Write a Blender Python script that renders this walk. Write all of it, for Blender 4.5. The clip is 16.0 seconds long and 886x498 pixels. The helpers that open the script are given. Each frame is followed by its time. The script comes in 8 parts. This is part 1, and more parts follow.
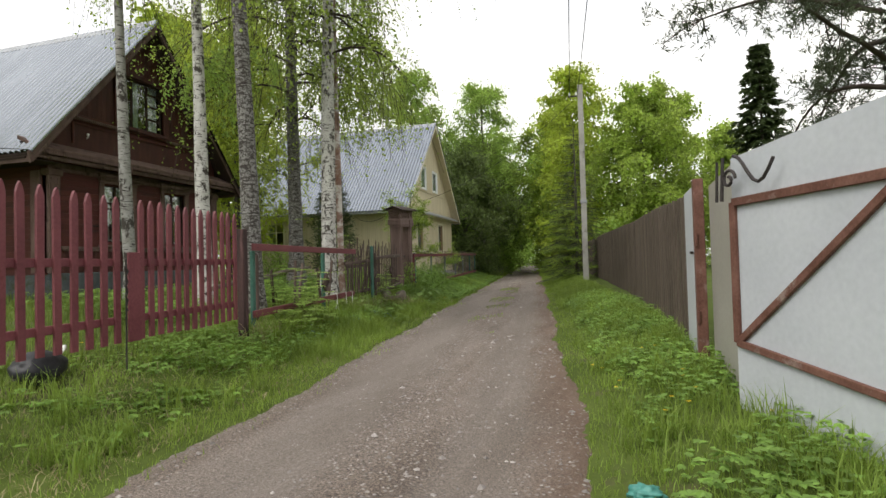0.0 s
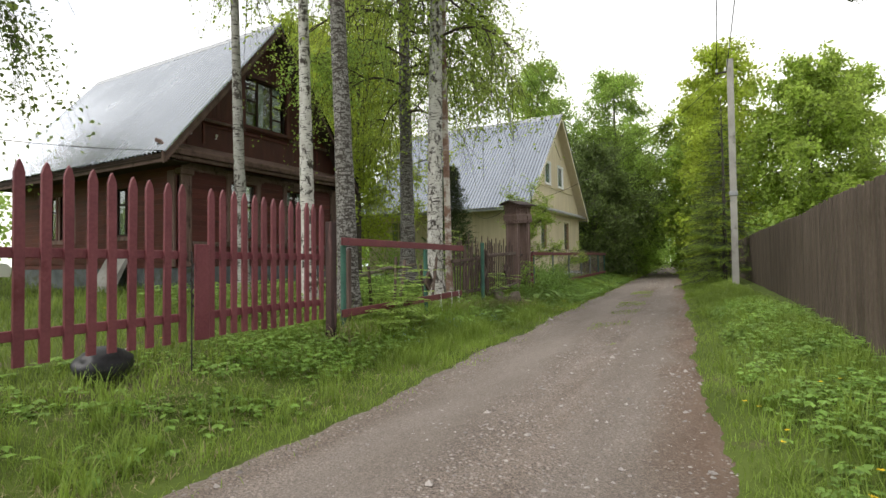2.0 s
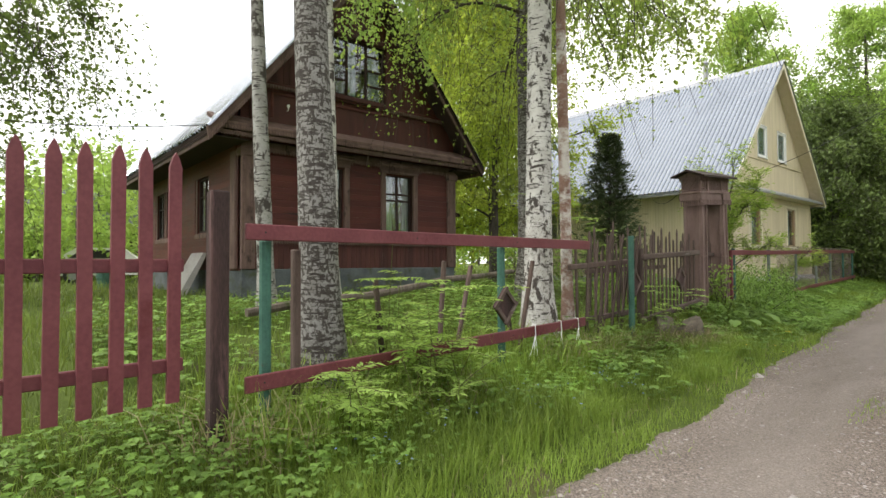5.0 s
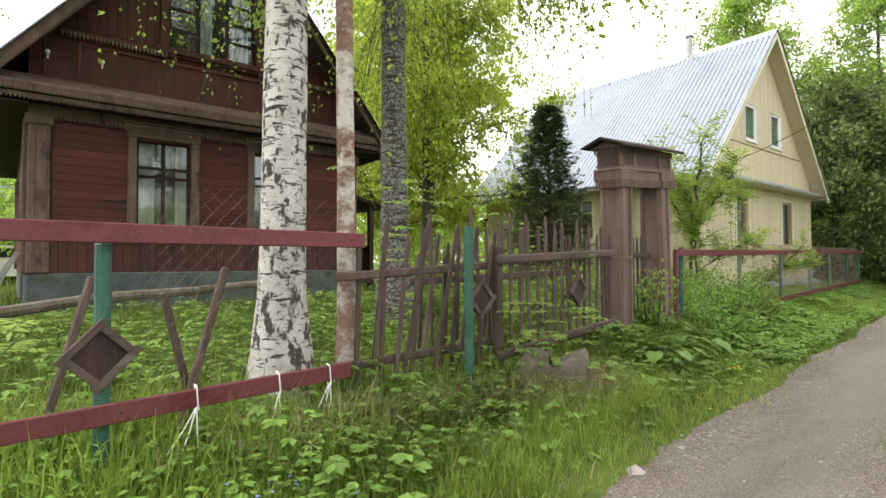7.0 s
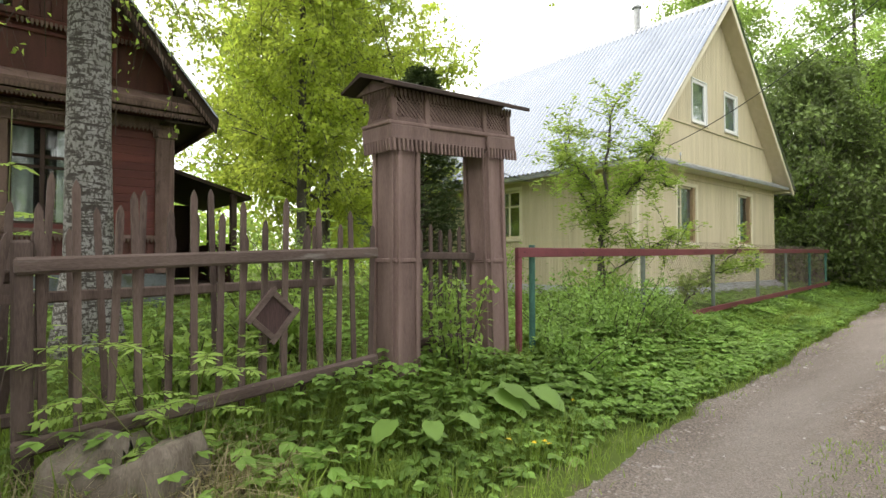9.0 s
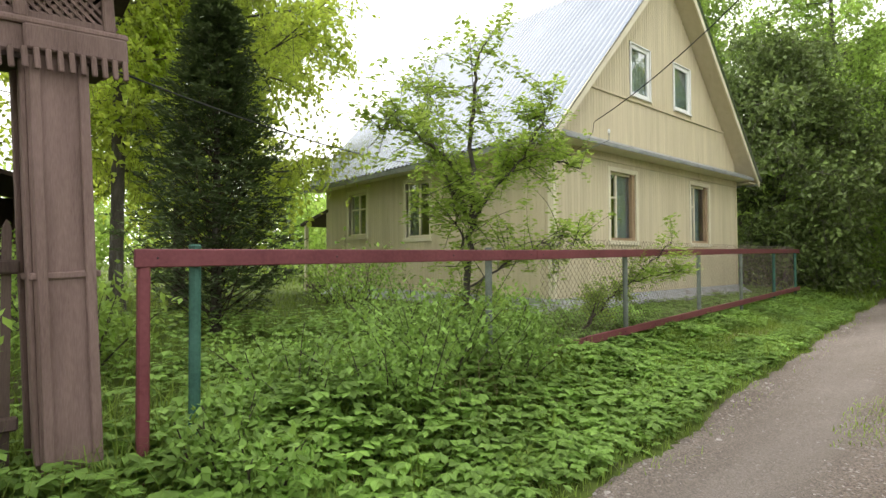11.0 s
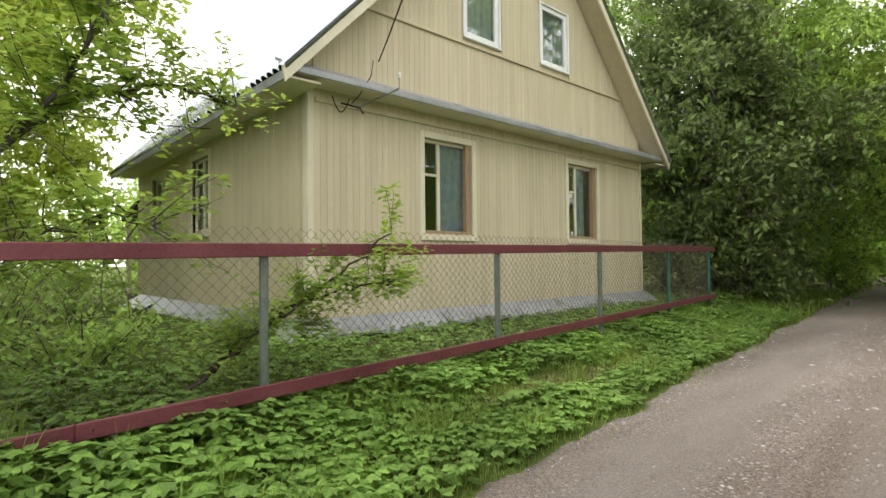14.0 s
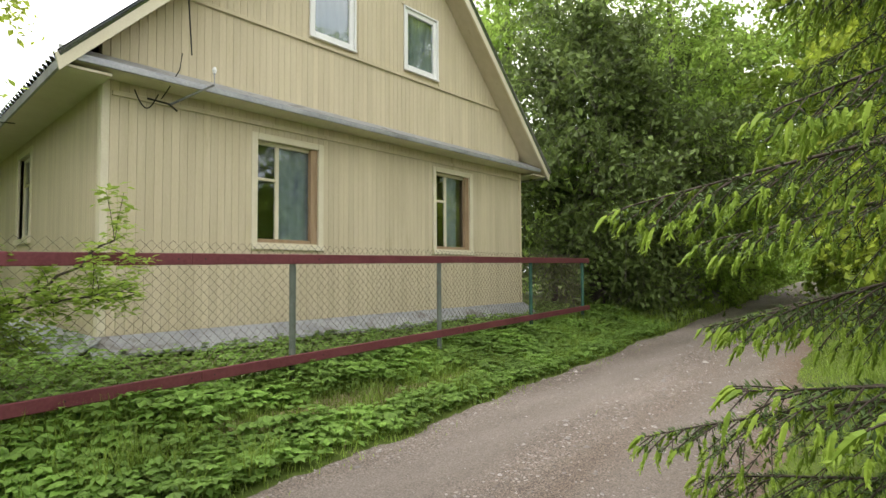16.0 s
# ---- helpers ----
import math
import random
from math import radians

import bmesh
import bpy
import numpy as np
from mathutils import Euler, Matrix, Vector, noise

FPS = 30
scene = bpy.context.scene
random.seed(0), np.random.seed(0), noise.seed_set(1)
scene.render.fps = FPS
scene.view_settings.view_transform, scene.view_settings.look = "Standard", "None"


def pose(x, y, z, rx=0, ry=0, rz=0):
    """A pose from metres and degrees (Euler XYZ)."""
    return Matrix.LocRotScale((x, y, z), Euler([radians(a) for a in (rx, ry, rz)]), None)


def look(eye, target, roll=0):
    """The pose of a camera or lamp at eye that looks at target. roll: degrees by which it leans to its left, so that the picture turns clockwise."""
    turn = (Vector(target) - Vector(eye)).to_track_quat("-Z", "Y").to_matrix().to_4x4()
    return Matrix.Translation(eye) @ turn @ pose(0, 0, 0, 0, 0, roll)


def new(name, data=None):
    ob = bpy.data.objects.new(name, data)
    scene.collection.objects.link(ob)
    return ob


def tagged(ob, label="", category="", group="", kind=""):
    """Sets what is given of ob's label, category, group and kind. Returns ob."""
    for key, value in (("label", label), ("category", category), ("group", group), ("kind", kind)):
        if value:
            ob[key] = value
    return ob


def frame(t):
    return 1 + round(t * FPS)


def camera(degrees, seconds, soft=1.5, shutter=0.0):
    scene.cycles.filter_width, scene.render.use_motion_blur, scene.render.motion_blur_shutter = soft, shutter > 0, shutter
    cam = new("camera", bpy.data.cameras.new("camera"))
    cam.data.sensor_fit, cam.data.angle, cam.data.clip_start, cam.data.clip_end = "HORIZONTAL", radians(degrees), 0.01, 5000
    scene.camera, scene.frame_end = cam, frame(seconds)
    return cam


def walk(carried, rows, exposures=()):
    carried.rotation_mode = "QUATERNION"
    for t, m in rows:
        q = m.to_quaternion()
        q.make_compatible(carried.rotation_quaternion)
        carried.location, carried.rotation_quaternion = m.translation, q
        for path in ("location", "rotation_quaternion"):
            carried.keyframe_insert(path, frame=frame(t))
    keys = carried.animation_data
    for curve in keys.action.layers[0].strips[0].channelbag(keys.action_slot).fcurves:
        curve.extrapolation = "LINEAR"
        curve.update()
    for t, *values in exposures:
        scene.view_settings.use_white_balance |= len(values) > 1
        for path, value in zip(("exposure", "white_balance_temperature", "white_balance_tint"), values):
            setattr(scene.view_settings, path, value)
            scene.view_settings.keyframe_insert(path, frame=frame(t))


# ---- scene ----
cam = camera(78.7, 16.0)
METRES, EYE, TILT, LEAN, TURN = 23.0, 1.38, 0.0, 0.0, 16.3
ROWS = [
    (0.0, 0.0, 0.0, 0.0, 0.04, 1.49, 1.52),
    (0.5, 0.0132, 0.0102, 0.0008, 8.34, 1.66, 1.33),
    (1.0, 0.0205, 0.0209, -0.0012, 13.17, 1.75, 1.07),
    (1.5, 0.0185, 0.0305, -0.0015, 12.99, 1.77, 0.82),
    (2.0, 0.0119, 0.0459, -0.0013, 13.66, 1.69, 0.69),
    (2.5, 0.0083, 0.0674, -0.0001, 17.75, 1.7, 0.74),
    (3.0, 0.0045, 0.0987, -0.0001, 25.27, 1.65, 0.56),
    (5.5, 0.0126, 0.2799, 0.0049, 33.94, 1.45, 0.2),
    (6.0, 0.0184, 0.3184, 0.0054, 34.4, 1.37, 0.11),
    (6.5, 0.0257, 0.3547, 0.0065, 34.43, 1.42, 0.13),
    (7.0, 0.0324, 0.394, 0.0064, 34.74, 1.42, 0.14),
    (7.5, 0.0394, 0.4303, 0.0067, 34.34, 1.41, 0.1),
    (8.0, 0.0468, 0.4687, 0.0075, 34.47, 1.34, 0.06),
    (8.5, 0.0551, 0.5044, 0.0077, 33.96, 1.38, 0.11),
    (9.0, 0.065, 0.5419, 0.0083, 34.06, 1.3, 0.1),
    (9.5, 0.0753, 0.5776, 0.0077, 33.55, 1.46, 0.18),
    (12.0, 0.0954, 0.7658, 0.0127, 32.78, 1.28, 0.51),
    (12.5, 0.1063, 0.7997, 0.0117, 32.24, 1.36, 0.56),
    (13.0, 0.1173, 0.8353, 0.0111, 32.22, 1.36, 0.57),
    (13.5, 0.1291, 0.8662, 0.0112, 31.84, 1.48, 0.58),
    (14.0, 0.1415, 0.897, 0.0108, 31.87, 1.47, 0.58),
    (14.5, 0.1566, 0.9192, 0.0114, 31.32, 1.66, 0.57),
    (15.0, 0.1698, 0.937, 0.0113, 30.2, 1.7, 0.57),
    (15.5, 0.1829, 0.9432, 0.0099, 27.25, 2.16, 0.25),
    (16.0, 0.1928, 0.9462, 0.0109, 26.23, 2.49, 0.35),
]
walk(cam, [(t, pose(0, 0, EYE, TILT, LEAN, TURN) @ pose(METRES * x, METRES * y, METRES * z, 90 + pitch, roll, yaw)) for t, x, y, z, yaw, pitch, roll in ROWS],
     [(0.0, -0.4), (3.0, -0.12), (5.5, 0.3), (7.5, 0.6), (9.5, 0.56), (12.5, 0.45), (16.0, 0.4)])

# ---- light: a bright overcast sky with a weak veiled sun ----
SUN_EL, SUN_AZ = radians(48), radians(215)
world = bpy.data.worlds.new("overcast")
scene.world = world
world.use_nodes = True
wt = world.node_tree
wt.nodes.clear()
w_out = wt.nodes.new("ShaderNodeOutputWorld")
w_bg = wt.nodes.new("ShaderNodeBackground")
w_sky = wt.nodes.new("ShaderNodeTexSky")
w_sky.sky_type = "NISHITA"
w_sky.sun_disc = False
w_sky.sun_elevation = SUN_EL
w_sky.sun_rotation = SUN_AZ
w_co = wt.nodes.new("ShaderNodeTexCoord")
w_map = wt.nodes.new("ShaderNodeMapping")
w_map.inputs["Scale"].default_value = (1.0, 1.0, 3.2)
w_noise = wt.nodes.new("ShaderNodeTexNoise")
w_noise.inputs["Scale"].default_value = 1.7
w_noise.inputs["Detail"].default_value = 6
w_noise.inputs["Roughness"].default_value = 0.55
w_ramp = wt.nodes.new("ShaderNodeValToRGB")
w_ramp.color_ramp.elements[0].position = 0.30
w_ramp.color_ramp.elements[0].color = (6.2, 6.6, 7.2, 1)
w_ramp.color_ramp.elements[1].position = 0.55
w_ramp.color_ramp.elements[1].color = (10.6, 10.3, 9.7, 1)
w_mix = wt.nodes.new("ShaderNodeMix")
w_mix.data_type = "RGBA"
w_mix.inputs["Factor"].default_value = 0.9
wt.links.new(w_co.outputs["Generated"], w_map.inputs["Vector"])
wt.links.new(w_map.outputs["Vector"], w_noise.inputs["Vector"])
wt.links.new(w_noise.outputs["Fac"], w_ramp.inputs["Fac"])
wt.links.new(w_sky.outputs["Color"], w_mix.inputs["A"])
wt.links.new(w_ramp.outputs["Color"], w_mix.inputs["B"])
wt.links.new(w_mix.outputs["Result"], w_bg.inputs["Color"])
w_bg.inputs["Strength"].default_value = 0.2
wt.links.new(w_bg.outputs["Background"], w_out.inputs["Surface"])

sun_data = bpy.data.lights.new("sun", "SUN")
sun_data.energy = 2.6
sun_data.angle = radians(25)
sun_data.color = (1.0, 0.96, 0.9)
sun = new("sun", sun_data)
sun.matrix_world = look((0, 0, 0), (-math.sin(SUN_AZ) * math.cos(SUN_EL), -math.cos(SUN_AZ) * math.cos(SUN_EL), -math.sin(SUN_EL)))
sun.location = (0, 0, 40)

# ---- materials ----
def material(name, c1, c2, rough=0.8, scale=3.0, fine=40.0, bump=0.2, stretch=(1, 1, 1), metal=0.0, stain=None, stain_at=0.62, island=0.0, thing=0.0, spec=0.3):
    """Two colours mixed by noise at a coarse and a fine size, an optional stain, relief, and variation by piece."""
    m = bpy.data.materials.new(name)
    m.use_nodes = True
    nt = m.node_tree
    b = nt.nodes["Principled BSDF"]
    b.inputs["Metallic"].default_value = metal
    b.inputs["Specular IOR Level"].default_value = spec
    co = nt.nodes.new("ShaderNodeTexCoord")
    mp = nt.nodes.new("ShaderNodeMapping")
    mp.inputs["Scale"].default_value = stretch
    geo = nt.nodes.new("ShaderNodeNewGeometry")
    nt.links.new(geo.outputs["Position"], mp.inputs["Vector"])
    n1 = nt.nodes.new("ShaderNodeTexNoise")
    n1.inputs["Scale"].default_value = scale
    n1.inputs["Detail"].default_value = 5
    n2 = nt.nodes.new("ShaderNodeTexNoise")
    n2.inputs["Scale"].default_value = fine
    n2.inputs["Detail"].default_value = 4
    for n in (n1, n2):
        nt.links.new(mp.outputs["Vector"], n.inputs["Vector"])
    add = nt.nodes.new("ShaderNodeMath")
    add.operation = "MULTIPLY_ADD"
    nt.links.new(n1.outputs["Fac"], add.inputs[0])
    add.inputs[1].default_value = 0.6
    half = nt.nodes.new("ShaderNodeMath")
    half.operation = "MULTIPLY"
    nt.links.new(n2.outputs["Fac"], half.inputs[0])
    half.inputs[1].default_value = 0.4
    nt.links.new(half.outputs[0], add.inputs[2])
    ramp = nt.nodes.new("ShaderNodeValToRGB")
    ramp.color_ramp.elements[0].position = 0.36
    ramp.color_ramp.elements[0].color = (*c1, 1)
    ramp.color_ramp.elements[1].position = 0.64
    ramp.color_ramp.elements[1].color = (*c2, 1)
    nt.links.new(add.outputs[0], ramp.inputs["Fac"])
    col = ramp.outputs["Color"]
    if stain:
        n3 = nt.nodes.new("ShaderNodeTexNoise")
        n3.inputs["Scale"].default_value = scale * 0.7
        n3.inputs["Detail"].default_value = 8
        n3.inputs["Roughness"].default_value = 0.7
        nt.links.new(mp.outputs["Vector"], n3.inputs["Vector"])
        r3 = nt.nodes.new("ShaderNodeValToRGB")
        r3.color_ramp.elements[0].position = stain_at - 0.04
        r3.color_ramp.elements[0].color = (0, 0, 0, 1)
        r3.color_ramp.elements[1].position = stain_at + 0.06
        r3.color_ramp.elements[1].color = (1, 1, 1, 1)
        nt.links.new(n3.outputs["Fac"], r3.inputs["Fac"])
        mx = nt.nodes.new("ShaderNodeMix")
        mx.data_type = "RGBA"
        mx.inputs["B"].default_value = (*stain, 1)
        nt.links.new(r3.outputs["Color"], mx.inputs["Factor"])
        nt.links.new(col, mx.inputs["A"])
        col = mx.outputs["Result"]
    if island or thing:
        hsv = nt.nodes.new("ShaderNodeHueSaturation")
        rng = nt.nodes.new("ShaderNodeMapRange")
        amount = island or thing
        rng.inputs["To Min"].default_value = 1 - amount
        rng.inputs["To Max"].default_value = 1 + amount
        if island:
            nt.links.new(geo.outputs["Random Per Island"], rng.inputs["Value"])
        else:
            info = nt.nodes.new("ShaderNodeObjectInfo")
            nt.links.new(info.outputs["Random"], rng.inputs["Value"])
        nt.links.new(rng.outputs["Result"], hsv.inputs["Value"])
        nt.links.new(col, hsv.inputs["Color"])
        col = hsv.outputs["Color"]
    nt.links.new(col, b.inputs["Base Color"])
    rr = nt.nodes.new("ShaderNodeMapRange")
    rr.inputs["To Min"].default_value = max(0.03, rough - 0.12)
    rr.inputs["To Max"].default_value = min(1, rough + 0.12)
    nt.links.new(n1.outputs["Fac"], rr.inputs["Value"])
    nt.links.new(rr.outputs["Result"], b.inputs["Roughness"])
    if bump:
        bp = nt.nodes.new("ShaderNodeBump")
        bp.inputs["Strength"].default_value = bump
        bp.inputs["Distance"].default_value = 0.01
        nt.links.new(add.outputs[0], bp.inputs["Height"])
        nt.links.new(bp.outputs["Normal"], b.inputs["Normal"])
    return m


def leaf_material(name, c1, c2, island=0.25, through_light=0.45, rough=0.55):
    """Leaf: diffuse with light shining through, each leaf of its own tone."""
    m = bpy.data.materials.new(name)
    m.use_nodes = True
    nt = m.node_tree
    b = nt.nodes["Principled BSDF"]
    out = nt.nodes["Material Output"]
    geo = nt.nodes.new("ShaderNodeNewGeometry")
    ramp = nt.nodes.new("ShaderNodeValToRGB")
    ramp.color_ramp.elements[0].color = (*c1, 1)
    ramp.color_ramp.elements[1].color = (*c2, 1)
    nt.links.new(geo.outputs["Random Per Island"], ramp.inputs["Fac"])
    n1 = nt.nodes.new("ShaderNodeTexNoise")
    n1.inputs["Scale"].default_value = 0.9
    n1.inputs["Detail"].default_value = 3
    nt.links.new(geo.outputs["Position"], n1.inputs["Vector"])
    hsv = nt.nodes.new("ShaderNodeHueSaturation")
    rng = nt.nodes.new("ShaderNodeMapRange")
    rng.inputs["From Min"].default_value = 0.3
    rng.inputs["From Max"].default_value = 0.7
    rng.inputs["To Min"].default_value = 1 - island
    rng.inputs["To Max"].default_value = 1 + island
    nt.links.new(n1.outputs["Fac"], rng.inputs["Value"])
    nt.links.new(rng.outputs["Result"], hsv.inputs["Value"])
    nt.links.new(ramp.outputs["Color"], hsv.inputs["Color"])
    nt.links.new(hsv.outputs["Color"], b.inputs["Base Color"])
    b.inputs["Roughness"].default_value = rough
    b.inputs["Specular IOR Level"].default_value = 0.3
    tr = nt.nodes.new("ShaderNodeBsdfTranslucent")
    bright = nt.nodes.new("ShaderNodeHueSaturation")
    bright.inputs["Value"].default_value = 1.25
    bright.inputs["Hue"].default_value = 0.485
    nt.links.new(hsv.outputs["Color"], bright.inputs["Color"])
    nt.links.new(bright.outputs["Color"], tr.inputs["Color"])
    mx = nt.nodes.new("ShaderNodeMixShader")
    mx.inputs["Fac"].default_value = through_light
    nt.links.new(b.outputs["BSDF"], mx.inputs[1])
    nt.links.new(tr.outputs["BSDF"], mx.inputs[2])
    nt.links.new(mx.outputs["Shader"], out.inputs["Surface"])
    return m


def glass_material(name, tint=(0.02, 0.025, 0.03)):
    """Window glass: mirror-like sheen over see-through."""
    m = bpy.data.materials.new(name)
    m.use_nodes = True
    nt = m.node_tree
    nt.nodes.clear()
    out = nt.nodes.new("ShaderNodeOutputMaterial")
    tr = nt.nodes.new("ShaderNodeBsdfTransparent")
    tr.inputs["Color"].default_value = (0.8, 0.84, 0.84, 1)
    gl = nt.nodes.new("ShaderNodeBsdfGlossy")
    gl.inputs["Roughness"].default_value = 0.03
    lw = nt.nodes.new("ShaderNodeLayerWeight")
    lw.inputs["Blend"].default_value = 0.35
    fr = nt.nodes.new("ShaderNodeMapRange")
    fr.inputs["To Min"].default_value = 0.07
    fr.inputs["To Max"].default_value = 0.5
    nt.links.new(lw.outputs["Facing"], fr.inputs["Value"])
    geo = nt.nodes.new("ShaderNodeNewGeometry")
    nz = nt.nodes.new("ShaderNodeTexNoise")
    nz.inputs["Scale"].default_value = 2.2
    nt.links.new(geo.outputs["Position"], nz.inputs["Vector"])
    bp = nt.nodes.new("ShaderNodeBump")
    bp.inputs["Strength"].default_value = 0.15
    bp.inputs["Distance"].default_value = 0.02
    nt.links.new(nz.outputs["Fac"], bp.inputs["Height"])
    nt.links.new(bp.outputs["Normal"], gl.inputs["Normal"])
    mx = nt.nodes.new("ShaderNodeMixShader")
    nt.links.new(fr.outputs["Result"], mx.inputs["Fac"])
    nt.links.new(tr.outputs["BSDF"], mx.inputs[1])
    nt.links.new(gl.outputs["BSDF"], mx.inputs[2])
    nt.links.new(mx.outputs["Shader"], out.inputs["Surface"])
    return m


M_GROUND = material("soil_and_turf", (0.06, 0.085, 0.018), (0.10, 0.135, 0.03), 0.95, 1.3, 30, 0.6, stain=(0.11, 0.085, 0.06), stain_at=0.60, spec=0.1)
M_STONE = material("pebble", (0.18, 0.16, 0.15), (0.36, 0.33, 0.31), 0.85, 8, 60, 0.3, island=0.35)
M_BROWN = material("brown_painted_boards", (0.07, 0.0195, 0.0168), (0.12, 0.0345, 0.028), 0.6, 2.2, 60, 0.35, (1, 0.35, 3), stain=(0.035, 0.02, 0.018), stain_at=0.64, thing=0.16)
M_BROWN_V = material("brown_weathered_planks", (0.055, 0.0195, 0.0165), (0.098, 0.035, 0.0285), 0.65, 2.5, 60, 0.35, (3, 3, 0.4), stain=(0.12, 0.085, 0.07), stain_at=0.66, thing=0.18)
M_TRIM = material("grey_brown_carved_trim", (0.105, 0.064, 0.054), (0.185, 0.122, 0.105), 0.75, 4, 70, 0.35, (1.5, 1.5, 0.6), stain=(0.05, 0.032, 0.028), stain_at=0.6, thing=0.12)
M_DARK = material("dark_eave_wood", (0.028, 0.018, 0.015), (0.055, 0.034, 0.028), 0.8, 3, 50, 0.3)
M_IRON_ROOF = material("galvanised_roof", (0.31, 0.335, 0.375), (0.35, 0.377, 0.42), 0.24, 0.9, 25, 0.06, (1, 1, 0.4), metal=0.9, thing=0.02)
M_YELLOW = material("cream_painted_boards", (0.53, 0.46, 0.315), (0.62, 0.545, 0.39), 0.7, 2.0, 50, 0.25, (3, 3, 0.35), stain=(0.42, 0.35, 0.225), stain_at=0.66, thing=0.05)
M_BROWNSASH = material("brown_stained_sash", (0.27, 0.185, 0.11), (0.38, 0.27, 0.17), 0.6, 5, 50, 0.2, (3, 3, 0.4))
M_CREAM = material("cream_trim", (0.64, 0.58, 0.43), (0.72, 0.67, 0.52), 0.65, 3, 50, 0.2, stain=(0.42, 0.35, 0.24), stain_at=0.68)
M_WHITE = material("white_window_plastic", (0.76, 0.77, 0.77), (0.84, 0.84, 0.83), 0.35, 3, 30, 0.05)
M_ZINC = material("weathered_zinc", (0.27, 0.28, 0.3), (0.42, 0.43, 0.44), 0.5, 3, 30, 0.2, metal=0.4, stain=(0.2, 0.19, 0.18), stain_at=0.6)
M_CONCRETE = material("concrete", (0.27, 0.26, 0.24), (0.42, 0.405, 0.38), 0.9, 2.5, 40, 0.4, stain=(0.15, 0.15, 0.12), stain_at=0.6)
M_RED = material("dark_red_paint", (0.118, 0.03, 0.038), (0.175, 0.052, 0.06), 0.55, 3, 40, 0.2, stain=(0.1, 0.018, 0.02), stain_at=0.63, thing=0.1)
M_GREEN = material("green_post_paint", (0.028, 0.085, 0.065), (0.06, 0.15, 0.115), 0.6, 5, 50, 0.25, stain=(0.09, 0.055, 0.035), stain_at=0.62)
M_GREYPOST = material("grey_green_post_paint", (0.1, 0.12, 0.1), (0.17, 0.19, 0.165), 0.6, 5, 50, 0.25, stain=(0.09, 0.055, 0.035), stain_at=0.6)
M_OLDWOOD = material("weathered_picket_wood", (0.06, 0.04, 0.034), (0.125, 0.09, 0.077), 0.9, 4, 60, 0.5, (3, 3, 0.4), stain=(0.045, 0.03, 0.025), stain_at=0.6, thing=0.25)
M_GREYBOARD = material("silver_grey_boards", (0.2, 0.19, 0.175), (0.34, 0.325, 0.3), 0.9, 4, 60, 0.4, (3, 3, 0.4), stain=(0.13, 0.12, 0.1), stain_at=0.62, thing=0.15)
M_GATEWOOD = material("faded_violet_brown_gate_wood", (0.135, 0.088, 0.078), (0.225, 0.155, 0.14), 0.85, 3, 60, 0.4, (3, 3, 0.4), stain=(0.085, 0.055, 0.05), stain_at=0.63, thing=0.15)
M_FENCE = material("brown_tin_slat", (0.07, 0.054, 0.041), (0.118, 0.093, 0.074), 0.75, 2, 40, 0.25, (2, 2, 0.4), stain=(0.07, 0.055, 0.045), stain_at=0.62, thing=0.14)
M_GATEWHITE = material("pale_grey_gate_sheet", (0.44, 0.465, 0.505), (0.52, 0.545, 0.585), 0.55, 1.2, 25, 0.08, stain=(0.4, 0.41, 0.43), stain_at=0.74)
M_RUST = material("rusty_red_brown_angle_iron", (0.1, 0.042, 0.03), (0.19, 0.095, 0.072), 0.75, 6, 50, 0.3, stain=(0.27, 0.2, 0.175), stain_at=0.62)
M_IRON = material("dark_iron", (0.035, 0.03, 0.03), (0.07, 0.06, 0.058), 0.6, 8, 50, 0.2, metal=0.4)
M_WIRE = material("rusty_wire", (0.1, 0.075, 0.06), (0.2, 0.16, 0.135), 0.55, 8, 40, 0.0, metal=0.4)
M_CABLE = material("black_cable", (0.015, 0.015, 0.017), (0.03, 0.03, 0.032), 0.6, 4, 40, 0.0)
M_GLASS = glass_material("window_glass")
M_CURTAIN = material("pale_curtain", (0.34, 0.36, 0.33), (0.5, 0.51, 0.47), 0.9, 3, 40, 0.1, (6, 6, 0.3))
M_LACE = material("grey_blue_lace_curtain", (0.3, 0.34, 0.38), (0.55, 0.59, 0.63), 0.9, 9, 40, 0.1)
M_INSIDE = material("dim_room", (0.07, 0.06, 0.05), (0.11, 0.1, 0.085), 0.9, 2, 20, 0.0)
M_PLASTIC = material("black_plastic_bag", (0.012, 0.012, 0.014), (0.028, 0.028, 0.034), 0.5, 6, 30, 0.3, spec=0.35)
M_LOG = material("rotten_stump_wood", (0.085, 0.068, 0.052), (0.19, 0.16, 0.13), 0.95, 6, 60, 0.8, (2, 2, 0.5), stain=(0.06, 0.075, 0.03), stain_at=0.6)
M_BARK_DARK = material("grey_dark_bark", (0.045, 0.038, 0.032), (0.115, 0.1, 0.085), 0.95, 5, 45, 1.0, (1.6, 1.6, 0.4), stain=(0.17, 0.165, 0.15), stain_at=0.6)
M_STALK = material("green_brown_stalk", (0.09, 0.1, 0.035), (0.17, 0.18, 0.06), 0.7, 8, 50, 0.1)
M_TWIG = material("twig_bark", (0.04, 0.03, 0.024), (0.08, 0.062, 0.05), 0.9, 8, 50, 0.2)


